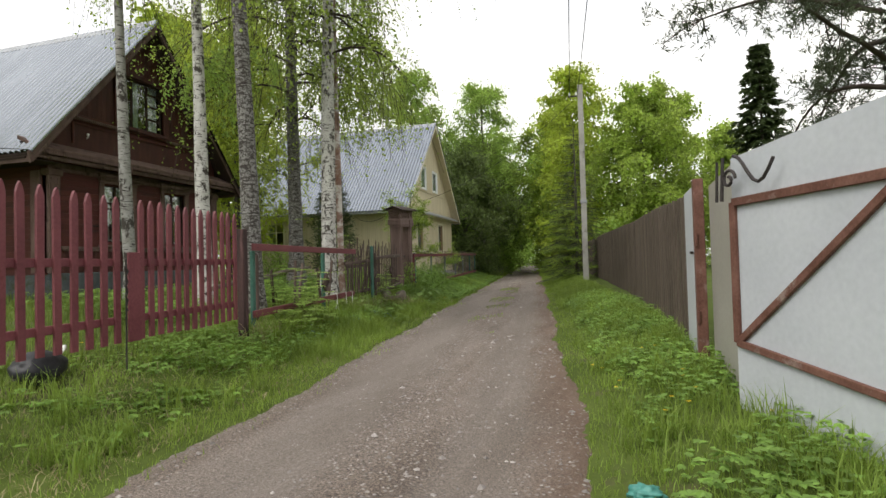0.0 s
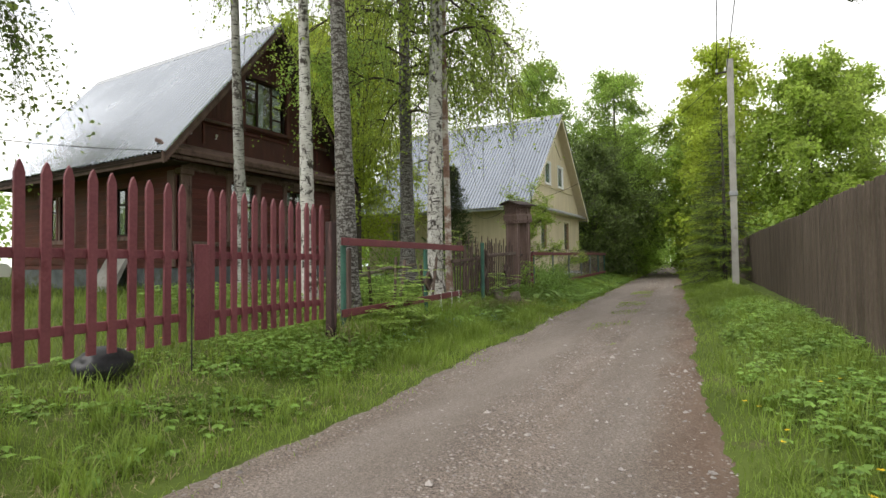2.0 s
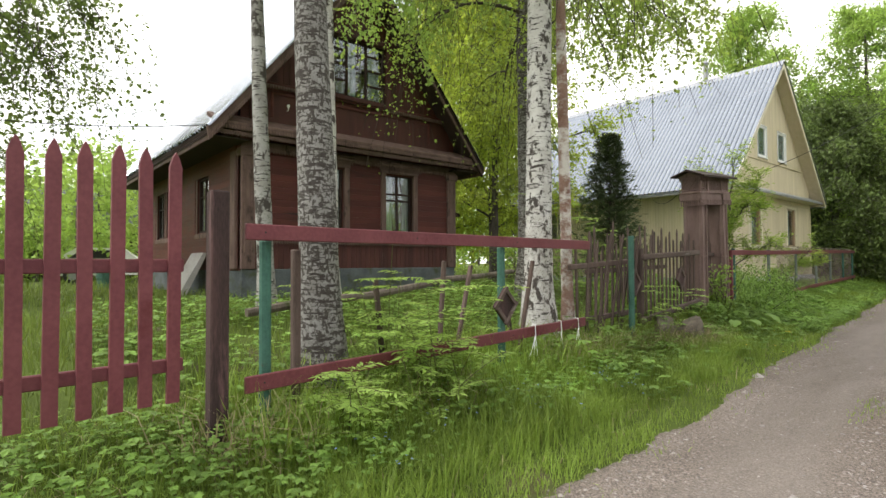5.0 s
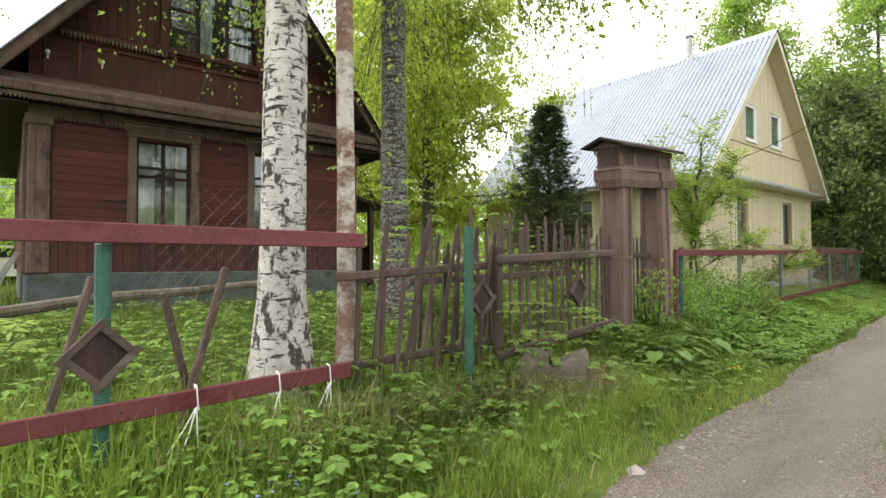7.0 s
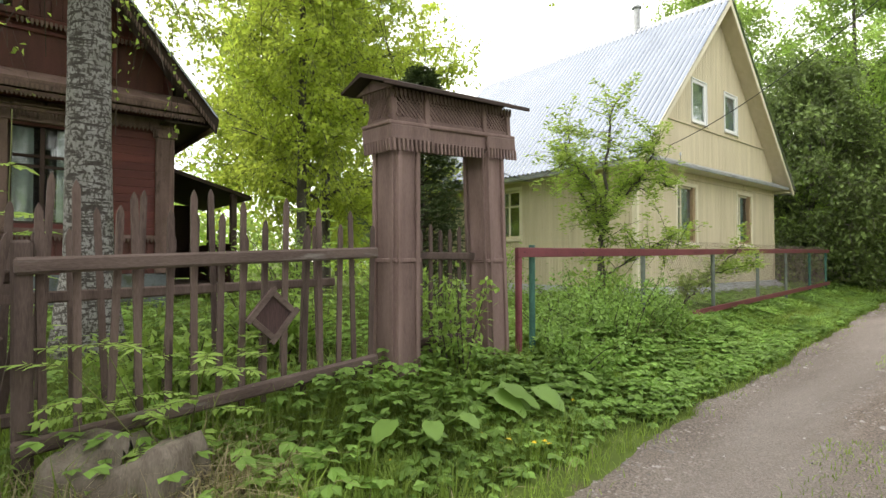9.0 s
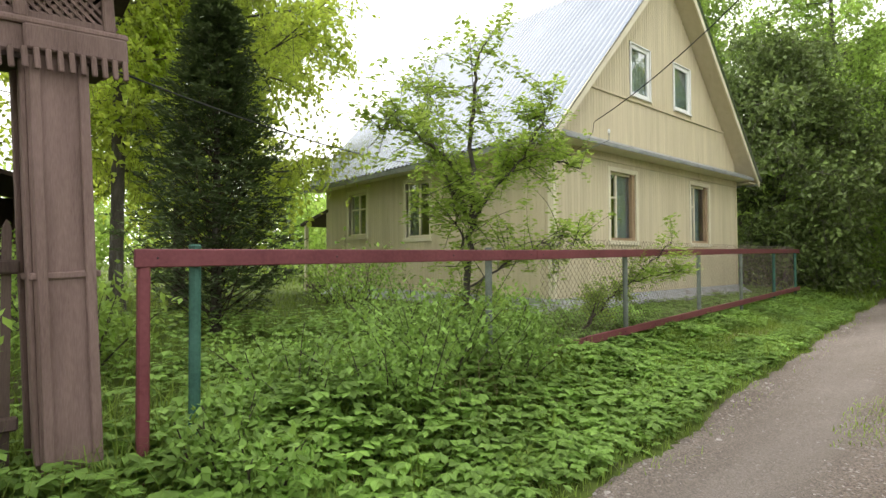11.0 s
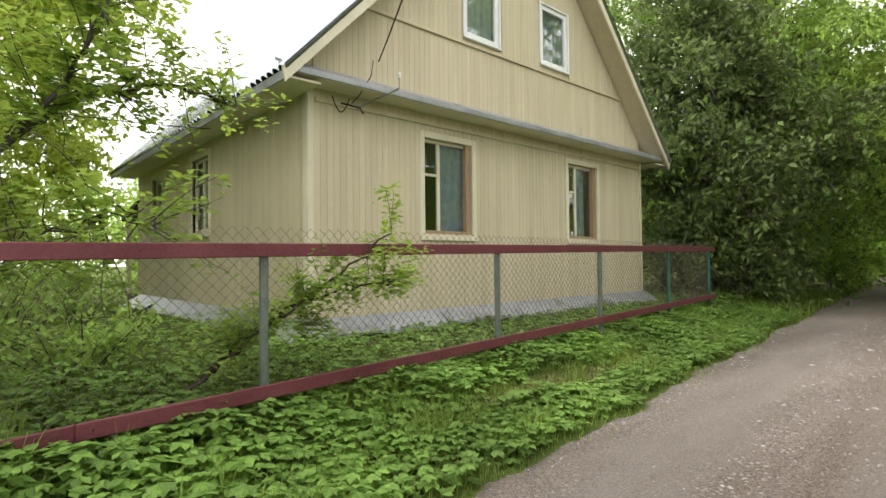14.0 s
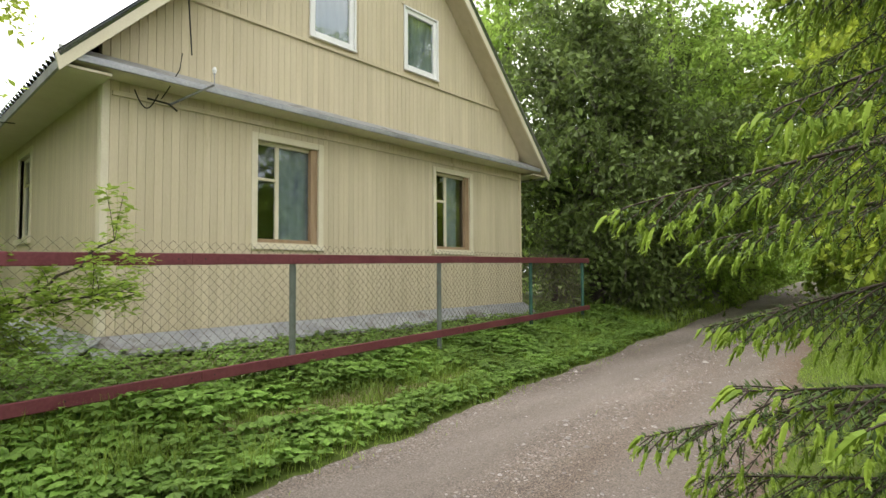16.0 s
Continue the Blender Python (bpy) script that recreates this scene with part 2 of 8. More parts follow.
def birch_bark(name, white, flecks, lowdark, blotch=3.2):
    """White bark broken by dark horizontal lenticels and rough dark plates."""
    m = bpy.data.materials.new(name)
    m.use_nodes = True
    nt = m.node_tree
    b = nt.nodes["Principled BSDF"]
    b.inputs["Roughness"].default_value = 0.85
    b.inputs["Specular IOR Level"].default_value = 0.2
    geo = nt.nodes.new("ShaderNodeNewGeometry")

    def noise_at(sc, stretch, det=5):
        mp = nt.nodes.new("ShaderNodeMapping")
        mp.inputs["Scale"].default_value = stretch
        nt.links.new(geo.outputs["Position"], mp.inputs["Vector"])
        n = nt.nodes.new("ShaderNodeTexNoise")
        n.inputs["Scale"].default_value = sc
        n.inputs["Detail"].default_value = det
        n.inputs["Roughness"].default_value = 0.65
        nt.links.new(mp.outputs["Vector"], n.inputs["Vector"])
        return n

    def steps(n, a, z):
        r = nt.nodes.new("ShaderNodeValToRGB")
        r.color_ramp.elements[0].position = a
        r.color_ramp.elements[0].color = (0, 0, 0, 1)
        r.color_ramp.elements[1].position = z
        r.color_ramp.elements[1].color = (1, 1, 1, 1)
        nt.links.new(n.outputs["Fac"], r.inputs["Fac"])
        return r

    base = noise_at(6, (1, 1, 1))
    ramp = nt.nodes.new("ShaderNodeValToRGB")
    ramp.color_ramp.elements[0].position = 0.35
    ramp.color_ramp.elements[0].color = (white * 0.72, white * 0.69, white * 0.64, 1)
    ramp.color_ramp.elements[1].position = 0.62
    ramp.color_ramp.elements[1].color = (white, white * 0.98, white * 0.94, 1)
    nt.links.new(base.outputs["Fac"], ramp.inputs["Fac"])
    col = ramp.outputs["Color"]
    for n, a, z, dark in ((noise_at(7, (1, 1, 5)), 0.63 - flecks, 0.68 - flecks, (0.045, 0.038, 0.034)), (noise_at(blotch, (1.3, 1.3, 0.8), 9), 0.62 - lowdark, 0.67 - lowdark, (0.06, 0.052, 0.046))):
        mx = nt.nodes.new("ShaderNodeMix")
        mx.data_type = "RGBA"
        mx.inputs["B"].default_value = (*dark, 1)
        nt.links.new(steps(n, a, z).outputs["Color"], mx.inputs["Factor"])
        nt.links.new(col, mx.inputs["A"])
        col = mx.outputs["Result"]
    nt.links.new(col, b.inputs["Base Color"])
    bp = nt.nodes.new("ShaderNodeBump")
    bp.inputs["Strength"].default_value = 0.6
    bp.inputs["Distance"].default_value = 0.015
    nt.links.new(noise_at(20, (1, 1, 2)).outputs["Fac"], bp.inputs["Height"])
    nt.links.new(bp.outputs["Normal"], b.inputs["Normal"])
    return m


M_BIRCH = birch_bark("white_birch_bark", 0.56, 0.07, 0.085, 8)
M_BIRCH_GREY = birch_bark("grey_birch_bark", 0.36, 0.08, 0.08)
M_BIRCH_OLD = birch_bark("old_dark_birch_bark", 0.26, 0.12, 0.12, 30)
M_BIRCH_RED = material("reddish_flaking_bark", (0.16, 0.085, 0.06), (0.30, 0.2, 0.16), 0.9, 3.5, 40, 0.7, (1, 1, 1.5), stain=(0.55, 0.52, 0.48), stain_at=0.5)
L_BIRCH = leaf_material("birch_leaves", (0.199, 0.277, 0.053), (0.385, 0.534, 0.102), 0.25, 0.55)
# birch leaves at about half the value: the crown's shade is in the colour
L_BIRCH_SHADED = leaf_material("shaded_birch_leaves", (0.100, 0.143, 0.032), (0.200, 0.286, 0.063))
L_YELLOWGREEN = leaf_material("young_yellow_green_leaves", (0.269, 0.345, 0.050), (0.428, 0.549, 0.080), 0.25, 0.58)
L_GREEN = leaf_material("green_leaves", (0.201, 0.295, 0.063), (0.378, 0.560, 0.120))
L_DARK = leaf_material("deep_green_leaves", (0.075, 0.109, 0.030), (0.159, 0.227, 0.062), 0.3, 0.3)
L_SPRUCE = leaf_material("spruce_needles", (0.048, 0.083, 0.024), (0.105, 0.165, 0.045), 0.2, 0.15)
L_SPRUCE_TIP = leaf_material("young_spruce_tips", (0.2, 0.31, 0.04), (0.3, 0.42, 0.06), 0.12, 0.35)
L_CONIFER = leaf_material("dark_conifer_needles", (0.05, 0.075, 0.03), (0.105, 0.145, 0.055), 0.3, 0.15)
L_PINE = leaf_material("pine_needles", (0.058, 0.072, 0.040), (0.114, 0.143, 0.079), 0.25, 0.15)
L_GRASS = leaf_material("grass_blades", (0.142, 0.207, 0.036), (0.252, 0.366, 0.065), 0.3, 0.4)
L_LAWN = leaf_material("yard_grass", (0.105, 0.150, 0.028), (0.179, 0.256, 0.049), 0.25, 0.4)
L_WEED = leaf_material("broad_weed_leaves", (0.126, 0.209, 0.043), (0.247, 0.409, 0.085), 0.3, 0.35)
L_ROWAN = leaf_material("bright_rowan_leaflets", (0.25, 0.37, 0.085), (0.36, 0.52, 0.13), 0.15, 0.5)
L_APPLE = leaf_material("fresh_apple_leaves", (0.2, 0.3, 0.055), (0.34, 0.47, 0.09), 0.2, 0.5)
L_BUSH = leaf_material("bush_leaves", (0.175, 0.266, 0.053), (0.285, 0.436, 0.087), 0.25, 0.4)
L_STRAW = leaf_material("dry_straw", (0.22, 0.18, 0.09), (0.42, 0.36, 0.21), 0.2, 0.2)
L_BLUE = leaf_material("blue_flowers", (0.14, 0.22, 0.55), (0.3, 0.38, 0.75), 0.1, 0.2)
L_YELLOW = leaf_material("dandelion_yellow", (0.7, 0.48, 0.02), (0.85, 0.62, 0.03), 0.1, 0.2)
M_FOOTING = material("mossy_blue_grey_footing", (0.065, 0.075, 0.08), (0.13, 0.145, 0.15), 0.9, 3, 40, 0.5, stain=(0.07, 0.08, 0.05), stain_at=0.55)
M_CHARRED = material("charred_post_wood", (0.022, 0.015, 0.014), (0.075, 0.042, 0.04), 0.85, 3, 50, 0.5, (3, 3, 0.4), stain=(0.13, 0.07, 0.07), stain_at=0.62)
M_RAILWOOD = material("dark_weathered_rail_wood", (0.062, 0.042, 0.036), (0.13, 0.095, 0.082), 0.9, 4, 60, 0.5, (2, 0.5, 3), stain=(0.17, 0.15, 0.135), stain_at=0.62)


def lane_material():
    """Packed dirt with bedded grit: earthy streaks along the lane, pebbles picked out one by one."""
    m = bpy.data.materials.new("packed_gravel_lane")
    m.use_nodes = True
    nt = m.node_tree
    b = nt.nodes["Principled BSDF"]
    b.inputs["Roughness"].default_value = 0.95
    b.inputs["Specular IOR Level"].default_value = 0.15
    geo = nt.nodes.new("ShaderNodeNewGeometry")

    def field(scale, stretch=(1, 1, 1), detail=5, rough=0.6):
        mp = nt.nodes.new("ShaderNodeMapping")
        mp.inputs["Scale"].default_value = stretch
        mp.inputs["Rotation"].default_value = (0, 0, -0.112)
        nt.links.new(geo.outputs["Position"], mp.inputs["Vector"])
        n = nt.nodes.new("ShaderNodeTexNoise")
        n.inputs["Scale"].default_value = scale
        n.inputs["Detail"].default_value = detail
        n.inputs["Roughness"].default_value = rough
        nt.links.new(mp.outputs["Vector"], n.inputs["Vector"])
        return n.outputs["Fac"]

    def ramp(fac, a, ca, z, cz):
        r = nt.nodes.new("ShaderNodeValToRGB")
        r.color_ramp.elements[0].position, r.color_ramp.elements[0].color = a, (*ca, 1)
        r.color_ramp.elements[1].position, r.color_ramp.elements[1].color = z, (*cz, 1)
        nt.links.new(fac, r.inputs["Fac"])
        return r.outputs["Color"]

    def blend(fac, a, c, mode="MIX"):
        x = nt.nodes.new("ShaderNodeMix")
        x.data_type, x.blend_type = "RGBA", mode
        nt.links.new(fac, x.inputs["Factor"]) if not isinstance(fac, float) else None
        if isinstance(fac, float):
            x.inputs["Factor"].default_value = fac
        nt.links.new(a, x.inputs["A"])
        nt.links.new(c, x.inputs["B"])
        return x.outputs["Result"]

    black, white = (0, 0, 0), (1, 1, 1)
    dirt = ramp(field(1.1, (1, 0.4, 1)), 0.35, (0.146, 0.12, 0.104), 0.65, (0.245, 0.21, 0.188))
    rust = ramp(field(1.6, (1.4, 0.16, 1), 6), 0.4, (0.165, 0.133, 0.112), 0.62, (0.222, 0.187, 0.165))
    base = blend(ramp(field(0.8, (1.6, 0.12, 1), 4), 0.47, black, 0.6, white), dirt, rust)
    grit = ramp(field(70, (1, 1, 1), 3, 0.8), 0.38, (0.55, 0.55, 0.55), 0.68, (1.5, 1.48, 1.45))
    base = blend(0.85, base, grit, "MULTIPLY")
    vor = nt.nodes.new("ShaderNodeTexVoronoi")
    vor.inputs["Scale"].default_value = 30
    nt.links.new(geo.outputs["Position"], vor.inputs["Vector"])
    tone = nt.nodes.new("ShaderNodeSeparateColor")
    nt.links.new(vor.outputs["Color"], tone.inputs["Color"])
    stone = ramp(tone.outputs["Red"], 0.0, (0.11, 0.09, 0.08), 1.0, (0.44, 0.4, 0.37))
    near_mid = ramp(vor.outputs["Distance"], 0.26, white, 0.46, black)
    some = ramp(tone.outputs["Green"], 0.4, black, 0.46, white)
    # place across the lane: two worn wheel tracks, a stony middle, reddish soil at the far edge
    dot = nt.nodes.new("ShaderNodeVectorMath")
    dot.operation = "DOT_PRODUCT"
    nt.links.new(geo.outputs["Position"], dot.inputs[0])
    dot.inputs[1].default_value = (1.0, 0.1125, 0.0)
    sway = nt.nodes.new("ShaderNodeMath")
    sway.operation = "MULTIPLY_ADD"
    nt.links.new(field(0.5, (1, 1, 1), 4), sway.inputs[0])
    sway.inputs[1].default_value = 0.7
    nt.links.new(dot.outputs["Value"], sway.inputs[2])
    place = nt.nodes.new("ShaderNodeMapRange")
    place.inputs["From Min"].default_value = -2.25
    place.inputs["From Max"].default_value = 0.75
    nt.links.new(sway.outputs[0], place.inputs["Value"])
    band = nt.nodes.new("ShaderNodeValToRGB")
    cr = band.color_ramp
    for pos, val in ((0.12, 0.2), (0.22, 1.0), (0.36, 1.0), (0.45, 0.05), (0.6, 0.0), (0.68, 0.8), (0.8, 0.8), (0.9, 0.1)):
        e = cr.elements.new(pos)
        e.color = (val, val, val, 1)
    cr.elements.remove(cr.elements[0])
    cr.elements.remove(cr.elements[-1])
    nt.links.new(place.outputs["Result"], band.inputs["Fac"])
    track = ramp(field(1.4, (1.3, 0.25, 1), 4), 0.35, (0.168, 0.144, 0.126), 0.65, (0.235, 0.206, 0.186))
    half = nt.nodes.new("ShaderNodeMath")
    half.operation = "MULTIPLY"
    half.inputs[1].default_value = 0.75
    nt.links.new(band.outputs["Color"], half.inputs[0])
    base = blend(half.outputs[0], base, track)
    base = blend(0.5, base, grit, "MULTIPLY")
    soil = ramp(field(2.5, (1.2, 0.4, 1), 6), 0.35, (0.11, 0.068, 0.046), 0.65, (0.175, 0.12, 0.09))
    base = blend(ramp(place.outputs["Result"], 0.8, black, 0.95, (0.75, 0.75, 0.75)), base, soil)
    inv = nt.nodes.new("ShaderNodeMath")
    inv.operation = "SUBTRACT"
    inv.inputs[0].default_value = 1.0
    nt.links.new(half.outputs[0], inv.inputs[1])
    where = ramp(field(1.3, (1.2, 0.3, 1), 5), 0.40, (0.15, 0.15, 0.15), 0.55, white)
    mask = blend(1.0, blend(1.0, near_mid, some, "MULTIPLY"), blend(1.0, where, inv.outputs[0], "MULTIPLY"), "MULTIPLY")
    base = blend(mask, base, stone)
    nt.links.new(base, b.inputs["Base Color"])
    hgt = nt.nodes.new("ShaderNodeMath")
    hgt.operation = "ADD"
    nt.links.new(mask, hgt.inputs[0])
    nt.links.new(field(45, (1, 1, 1), 6, 0.75), hgt.inputs[1])
    bp = nt.nodes.new("ShaderNodeBump")
    bp.inputs["Strength"].default_value = 0.9
    bp.inputs["Distance"].default_value = 0.012
    nt.links.new(hgt.outputs[0], bp.inputs["Height"])
    nt.links.new(bp.outputs["Normal"], b.inputs["Normal"])
    return m


M_ROAD = lane_material()

# ---- building helpers ----
def part(name, data, mat, parent=None, label="", at=None, smooth=False):
    """Links a bmesh or mesh as one object under a thing or part."""
    if isinstance(data, bmesh.types.BMesh):
        me = bpy.data.meshes.new(name)
        data.to_mesh(me)
        data.free()
    else:
        me = data
    if not me.materials:
        me.materials.append(mat)
    if smooth:
        me.polygons.foreach_set("use_smooth", [True] * len(me.polygons))
    ob = new(name, me)
    if parent is not None:
        ob.parent = parent
    if at is not None:
        ob.matrix_basis = at
    if label:
        ob["label"] = label
    return ob


def thing(name, label, category, group="", kind="", at=None):
    ob = tagged(new(name), label, category, group, kind)
    ob.empty_display_size = 0.2
    if at is not None:
        ob.matrix_basis = at
    return ob


def box(sx, sy, sz, bevel=0.0, centre=(0, 0, 0)):
    bm = bmesh.new()
    bmesh.ops.create_cube(bm, size=1, matrix=Matrix.Translation(centre) @ Matrix.Diagonal((sx, sy, sz, 1)))
    if bevel:
        bmesh.ops.bevel(bm, geom=bm.edges[:], offset=bevel, segments=1, affect="EDGES", profile=0.5)
    return bm


def join(*bms):
    """One bmesh out of several."""
    out = bmesh.new()
    for b in bms:
        me = bpy.data.meshes.new("tmp")
        b.to_mesh(me)
        b.free()
        out.from_mesh(me)
        bpy.data.meshes.remove(me)
    return out


def to_mesh(bm, name, mat):
    me = bpy.data.meshes.new(name)
    bm.to_mesh(me)
    bm.free()
    me.materials.append(mat)
    return me


def span(p, q, w, d, bevel=0.0):
    """A bar from p to q, w wide (level) and d deep (across), as a bmesh in world places."""
    p, q = Vector(p), Vector(q)
    v = q - p
    bm = box(v.length, w, d, bevel, (v.length / 2, 0, 0))
    x = v.normalized()
    up = Vector((0, 0, 1)) if abs(x.z) < 0.95 else Vector((1, 0, 0))
    y = up.cross(x).normalized()
    z = x.cross(y)
    m = Matrix((x, y, z)).transposed().to_4x4()
    m.translation = p
    bm.transform(m)
    return bm


def prism(profile, x0, x1, axis="x"):
    """A closed outline (list of 2D points) pushed from x0 to x1 along an axis."""
    bm = bmesh.new()
    def at(k, p):
        return {"x": (k, p[0], p[1]), "y": (p[0], k, p[1]), "z": (p[0], p[1], k)}[axis]
    a = [bm.verts.new(at(x0, p)) for p in profile]
    b = [bm.verts.new(at(x1, p)) for p in profile]
    n = len(profile)
    bm.faces.new(a)
    bm.faces.new(b[::-1])
    for i in range(n):
        bm.faces.new((a[i], b[i], b[(i + 1) % n], a[(i + 1) % n]))
    bmesh.ops.recalc_face_normals(bm, faces=bm.faces[:])
    return bm


def tube(points, radii, sides=8, cap=True):
    """A round limb along points."""
    bm = bmesh.new()
    rings = []
    pts = [Vector(p) for p in points]
    for i, p in enumerate(pts):
        d = (pts[min(i + 1, len(pts) - 1)] - pts[max(i - 1, 0)]).normalized()
        side = Vector((0, 0, 1)).cross(d) if abs(d.z) < 0.9 else Vector((1, 0, 0)).cross(d)
        side.normalize()
        other = d.cross(side)
        rings.append([bm.verts.new(p + radii[i] * (math.cos(k * math.tau / sides) * side + math.sin(k * math.tau / sides) * other)) for k in range(sides)])
    for a, b in zip(rings, rings[1:]):
        for k in range(sides):
            bm.faces.new((a[k], a[(k + 1) % sides], b[(k + 1) % sides], b[k]))
    if cap:
        bm.faces.new(rings[0][::-1])
        bm.faces.new(rings[-1])
    return bm


def mesh_of(name, verts, faces, mat, smooth=False):
    """A mesh from arrays: verts (n,3), faces (m,k)."""
    me = bpy.data.meshes.new(name)
    verts = np.asarray(verts, np.float32).reshape(-1, 3)
    faces = np.asarray(faces, np.int32)
    k = faces.shape[1]
    me.vertices.add(len(verts))
    me.vertices.foreach_set("co", verts.ravel())
    me.loops.add(faces.size)
    me.loops.foreach_set("vertex_index", faces.ravel())
    me.polygons.add(len(faces))
    me.polygons.foreach_set("loop_start", np.arange(0, faces.size, k, dtype=np.int32))
    me.polygons.foreach_set("loop_total", np.full(len(faces), k, np.int32))
    me.update(calc_edges=True)
    me.polygons.foreach_set("use_smooth", np.full(len(faces), smooth, bool))
    me.materials.append(mat)
    return me


rng = np.random.default_rng(7)


def unit(v):
    return v / np.maximum(np.linalg.norm(v, axis=-1, keepdims=True), 1e-9)


def leaves(points, length, width, droop=0.0, along=None, spread=1.0, up_bias=0.3, fold=0.25, gen=rng):
    """Folded lens-shaped leaves at points (n,3): verts and quads. along: main direction of each leaf."""
    n = len(points)
    d = gen.normal(size=(n, 3))
    if along is not None:
        d = along + spread * 0.5 * d
    d[:, 2] -= droop
    d = unit(d)
    nrm = gen.normal(size=(n, 3))
    nrm[:, 2] = np.abs(nrm[:, 2]) + up_bias * 3
    side = unit(np.cross(d, nrm))
    nrm = np.cross(side, d)
    s = gen.uniform(0.65, 1.25, size=(n, 1))
    L, W = length * s, width * s
    base = points
    tip = points + d * L
    mid = points + d * L * 0.45 - nrm * 0.0
    lv = mid + side * W / 2 + nrm * W * fold
    rv = mid - side * W / 2 + nrm * W * fold
    verts = np.stack([base, lv, tip, rv], 1).reshape(-1, 3)
    i = np.arange(n)[:, None] * 4
    faces = np.concatenate([i + [0, 1, 2], i + [0, 2, 3]], 1).reshape(-1, 3)
    return verts, faces


def blades(points, height, width, lean=0.35, gen=rng):
    """Grass blades that bend over: three stacked pieces each."""
    n = len(points)
    a = gen.uniform(0, math.tau, n)
    out = np.stack([np.cos(a), np.sin(a), np.zeros(n)], 1)
    side = np.stack([-np.sin(a), np.cos(a), np.zeros(n)], 1)
    h = (height * gen.uniform(0.45, 1.25, n))[:, None]
    w = (width * gen.uniform(0.7, 1.3, n))[:, None]
    ln = (lean * gen.uniform(0.2, 1.6, n))[:, None]
    up = np.array([0, 0, 1.0])
    p1 = points + up * h * 0.55 + out * h * ln * 0.35
    p2 = points + up * h * (1 - 0.25 * ln) + out * h * ln
    verts = np.stack([points - side * w / 2, points + side * w / 2, p1 + side * w * 0.4, p1 - side * w * 0.4, p2], 1).reshape(-1, 3)
    i = np.arange(n)[:, None] * 5
    faces = np.concatenate([i + [0, 1, 2], i + [0, 2, 3], i + [3, 2, 4]], 1).reshape(-1, 3)
    return verts, faces


def merge(pieces):
    vs, fs, k = [], [], 0
    for v, f in pieces:
        vs.append(v)
        fs.append(f + k)
        k += len(v)
    return np.concatenate(vs), np.concatenate(fs)


# ---- the lie of the land ----
def road_left(y):
    return -2.6 - 0.11 * y + 0.05 * np.sin(1.3 * y + 0.6) + 0.03 * np.sin(3.1 * y + 2 * np.sin(0.7 * y)) + 0.018 * np.sin(7.7 * y + 1.0)


def road_right(y):
    return 0.43 - 0.115 * y + 0.05 * np.sin(1.1 * y + 2.0) + 0.03 * np.sin(2.9 * y + 2 * np.sin(0.6 * y)) + 0.018 * np.sin(7.1 * y)


def fence_x(y):
    return -4.54 - 0.105 * (y - 4.27)


def ease(t):
    t = np.clip(t, 0, 1)
    return t * t * (3 - 2 * t)


def wave(x, y):
    return 0.5 * np.sin(0.9 * x + 1.7 * np.sin(0.37 * y)) + 0.3 * np.sin(1.3 * y + 0.8 * x) + 0.2 * np.sin(2.7 * x - 2.1 * y)


def ground_z(x, y):
    x, y = np.asarray(x, float), np.asarray(y, float)
    base = 0.09 + 0.0068 * np.clip(y, -30, 70)
    s = road_left(y) - x
    r = x - road_right(y)
    left = 0.28 * ease(s / 2.2) + (0.34 - 0.2 * ease((y - 15) / 7)) * ease((s - 1.2) / 3.5)
    right = 0.12 * ease(r / 0.8) + 0.16 * ease((y - 3) / 9) * ease(r / 1.2)
    z = base - 0.05 * ease(np.minimum(-s, -r) / 0.35) + np.where(s > 0, left, 0) + np.where(r > 0, right, 0)
    return z + 0.025 * wave(x, y) * ease(np.maximum(s, r) / 0.6)


def road_z(x, y):
    base = 0.09 + 0.0068 * np.clip(y, -30, 70)
    u = (x - road_left(y)) / (road_right(y) - road_left(y))
    edge = np.minimum(u, 1 - u)
    ruts = -0.025 * np.exp(-((u - 0.24) / 0.11) ** 2) - 0.025 * np.exp(-((u - 0.76) / 0.11) ** 2)
    return base + ruts - 0.09 * (1 - ease((edge + 0.05) / 0.12)) + 0.008 * wave(3 * x, 2.2 * y)

# ---- ground and road ----
def ticks(*runs):
    out = []
    for a, b, step in runs:
        out += list(np.arange(a, b, step))
    return np.array(out + [runs[-1][1]])


def sheet(name, xs, ys, height, mat):
    gx, gy = np.meshgrid(xs, ys)
    gz = height(gx, gy)
    v = np.stack([gx, gy, gz], -1).reshape(-1, 3)
    nx, ny = len(xs), len(ys)
    i = (np.arange(ny - 1)[:, None] * nx + np.arange(nx - 1)[None, :]).ravel()
    return mesh_of(name, v, np.stack([i, i + 1, i + nx + 1, i + nx], 1), mat, True)


ground_me = sheet("ground", ticks((-900, -100, 80), (-100, -24, 4), (-24, 4, 0.2), (4, 40, 3), (40, 900, 60)), ticks((-500, -60, 40), (-60, -6, 3), (-6, 40, 0.25), (40, 80, 2), (80, 1500, 60)), ground_z, M_GROUND)
ground = part("ground", ground_me, M_GROUND)
tagged(ground, "grassy soil verge and yard with bare earth patches", "ground", kind="structure")

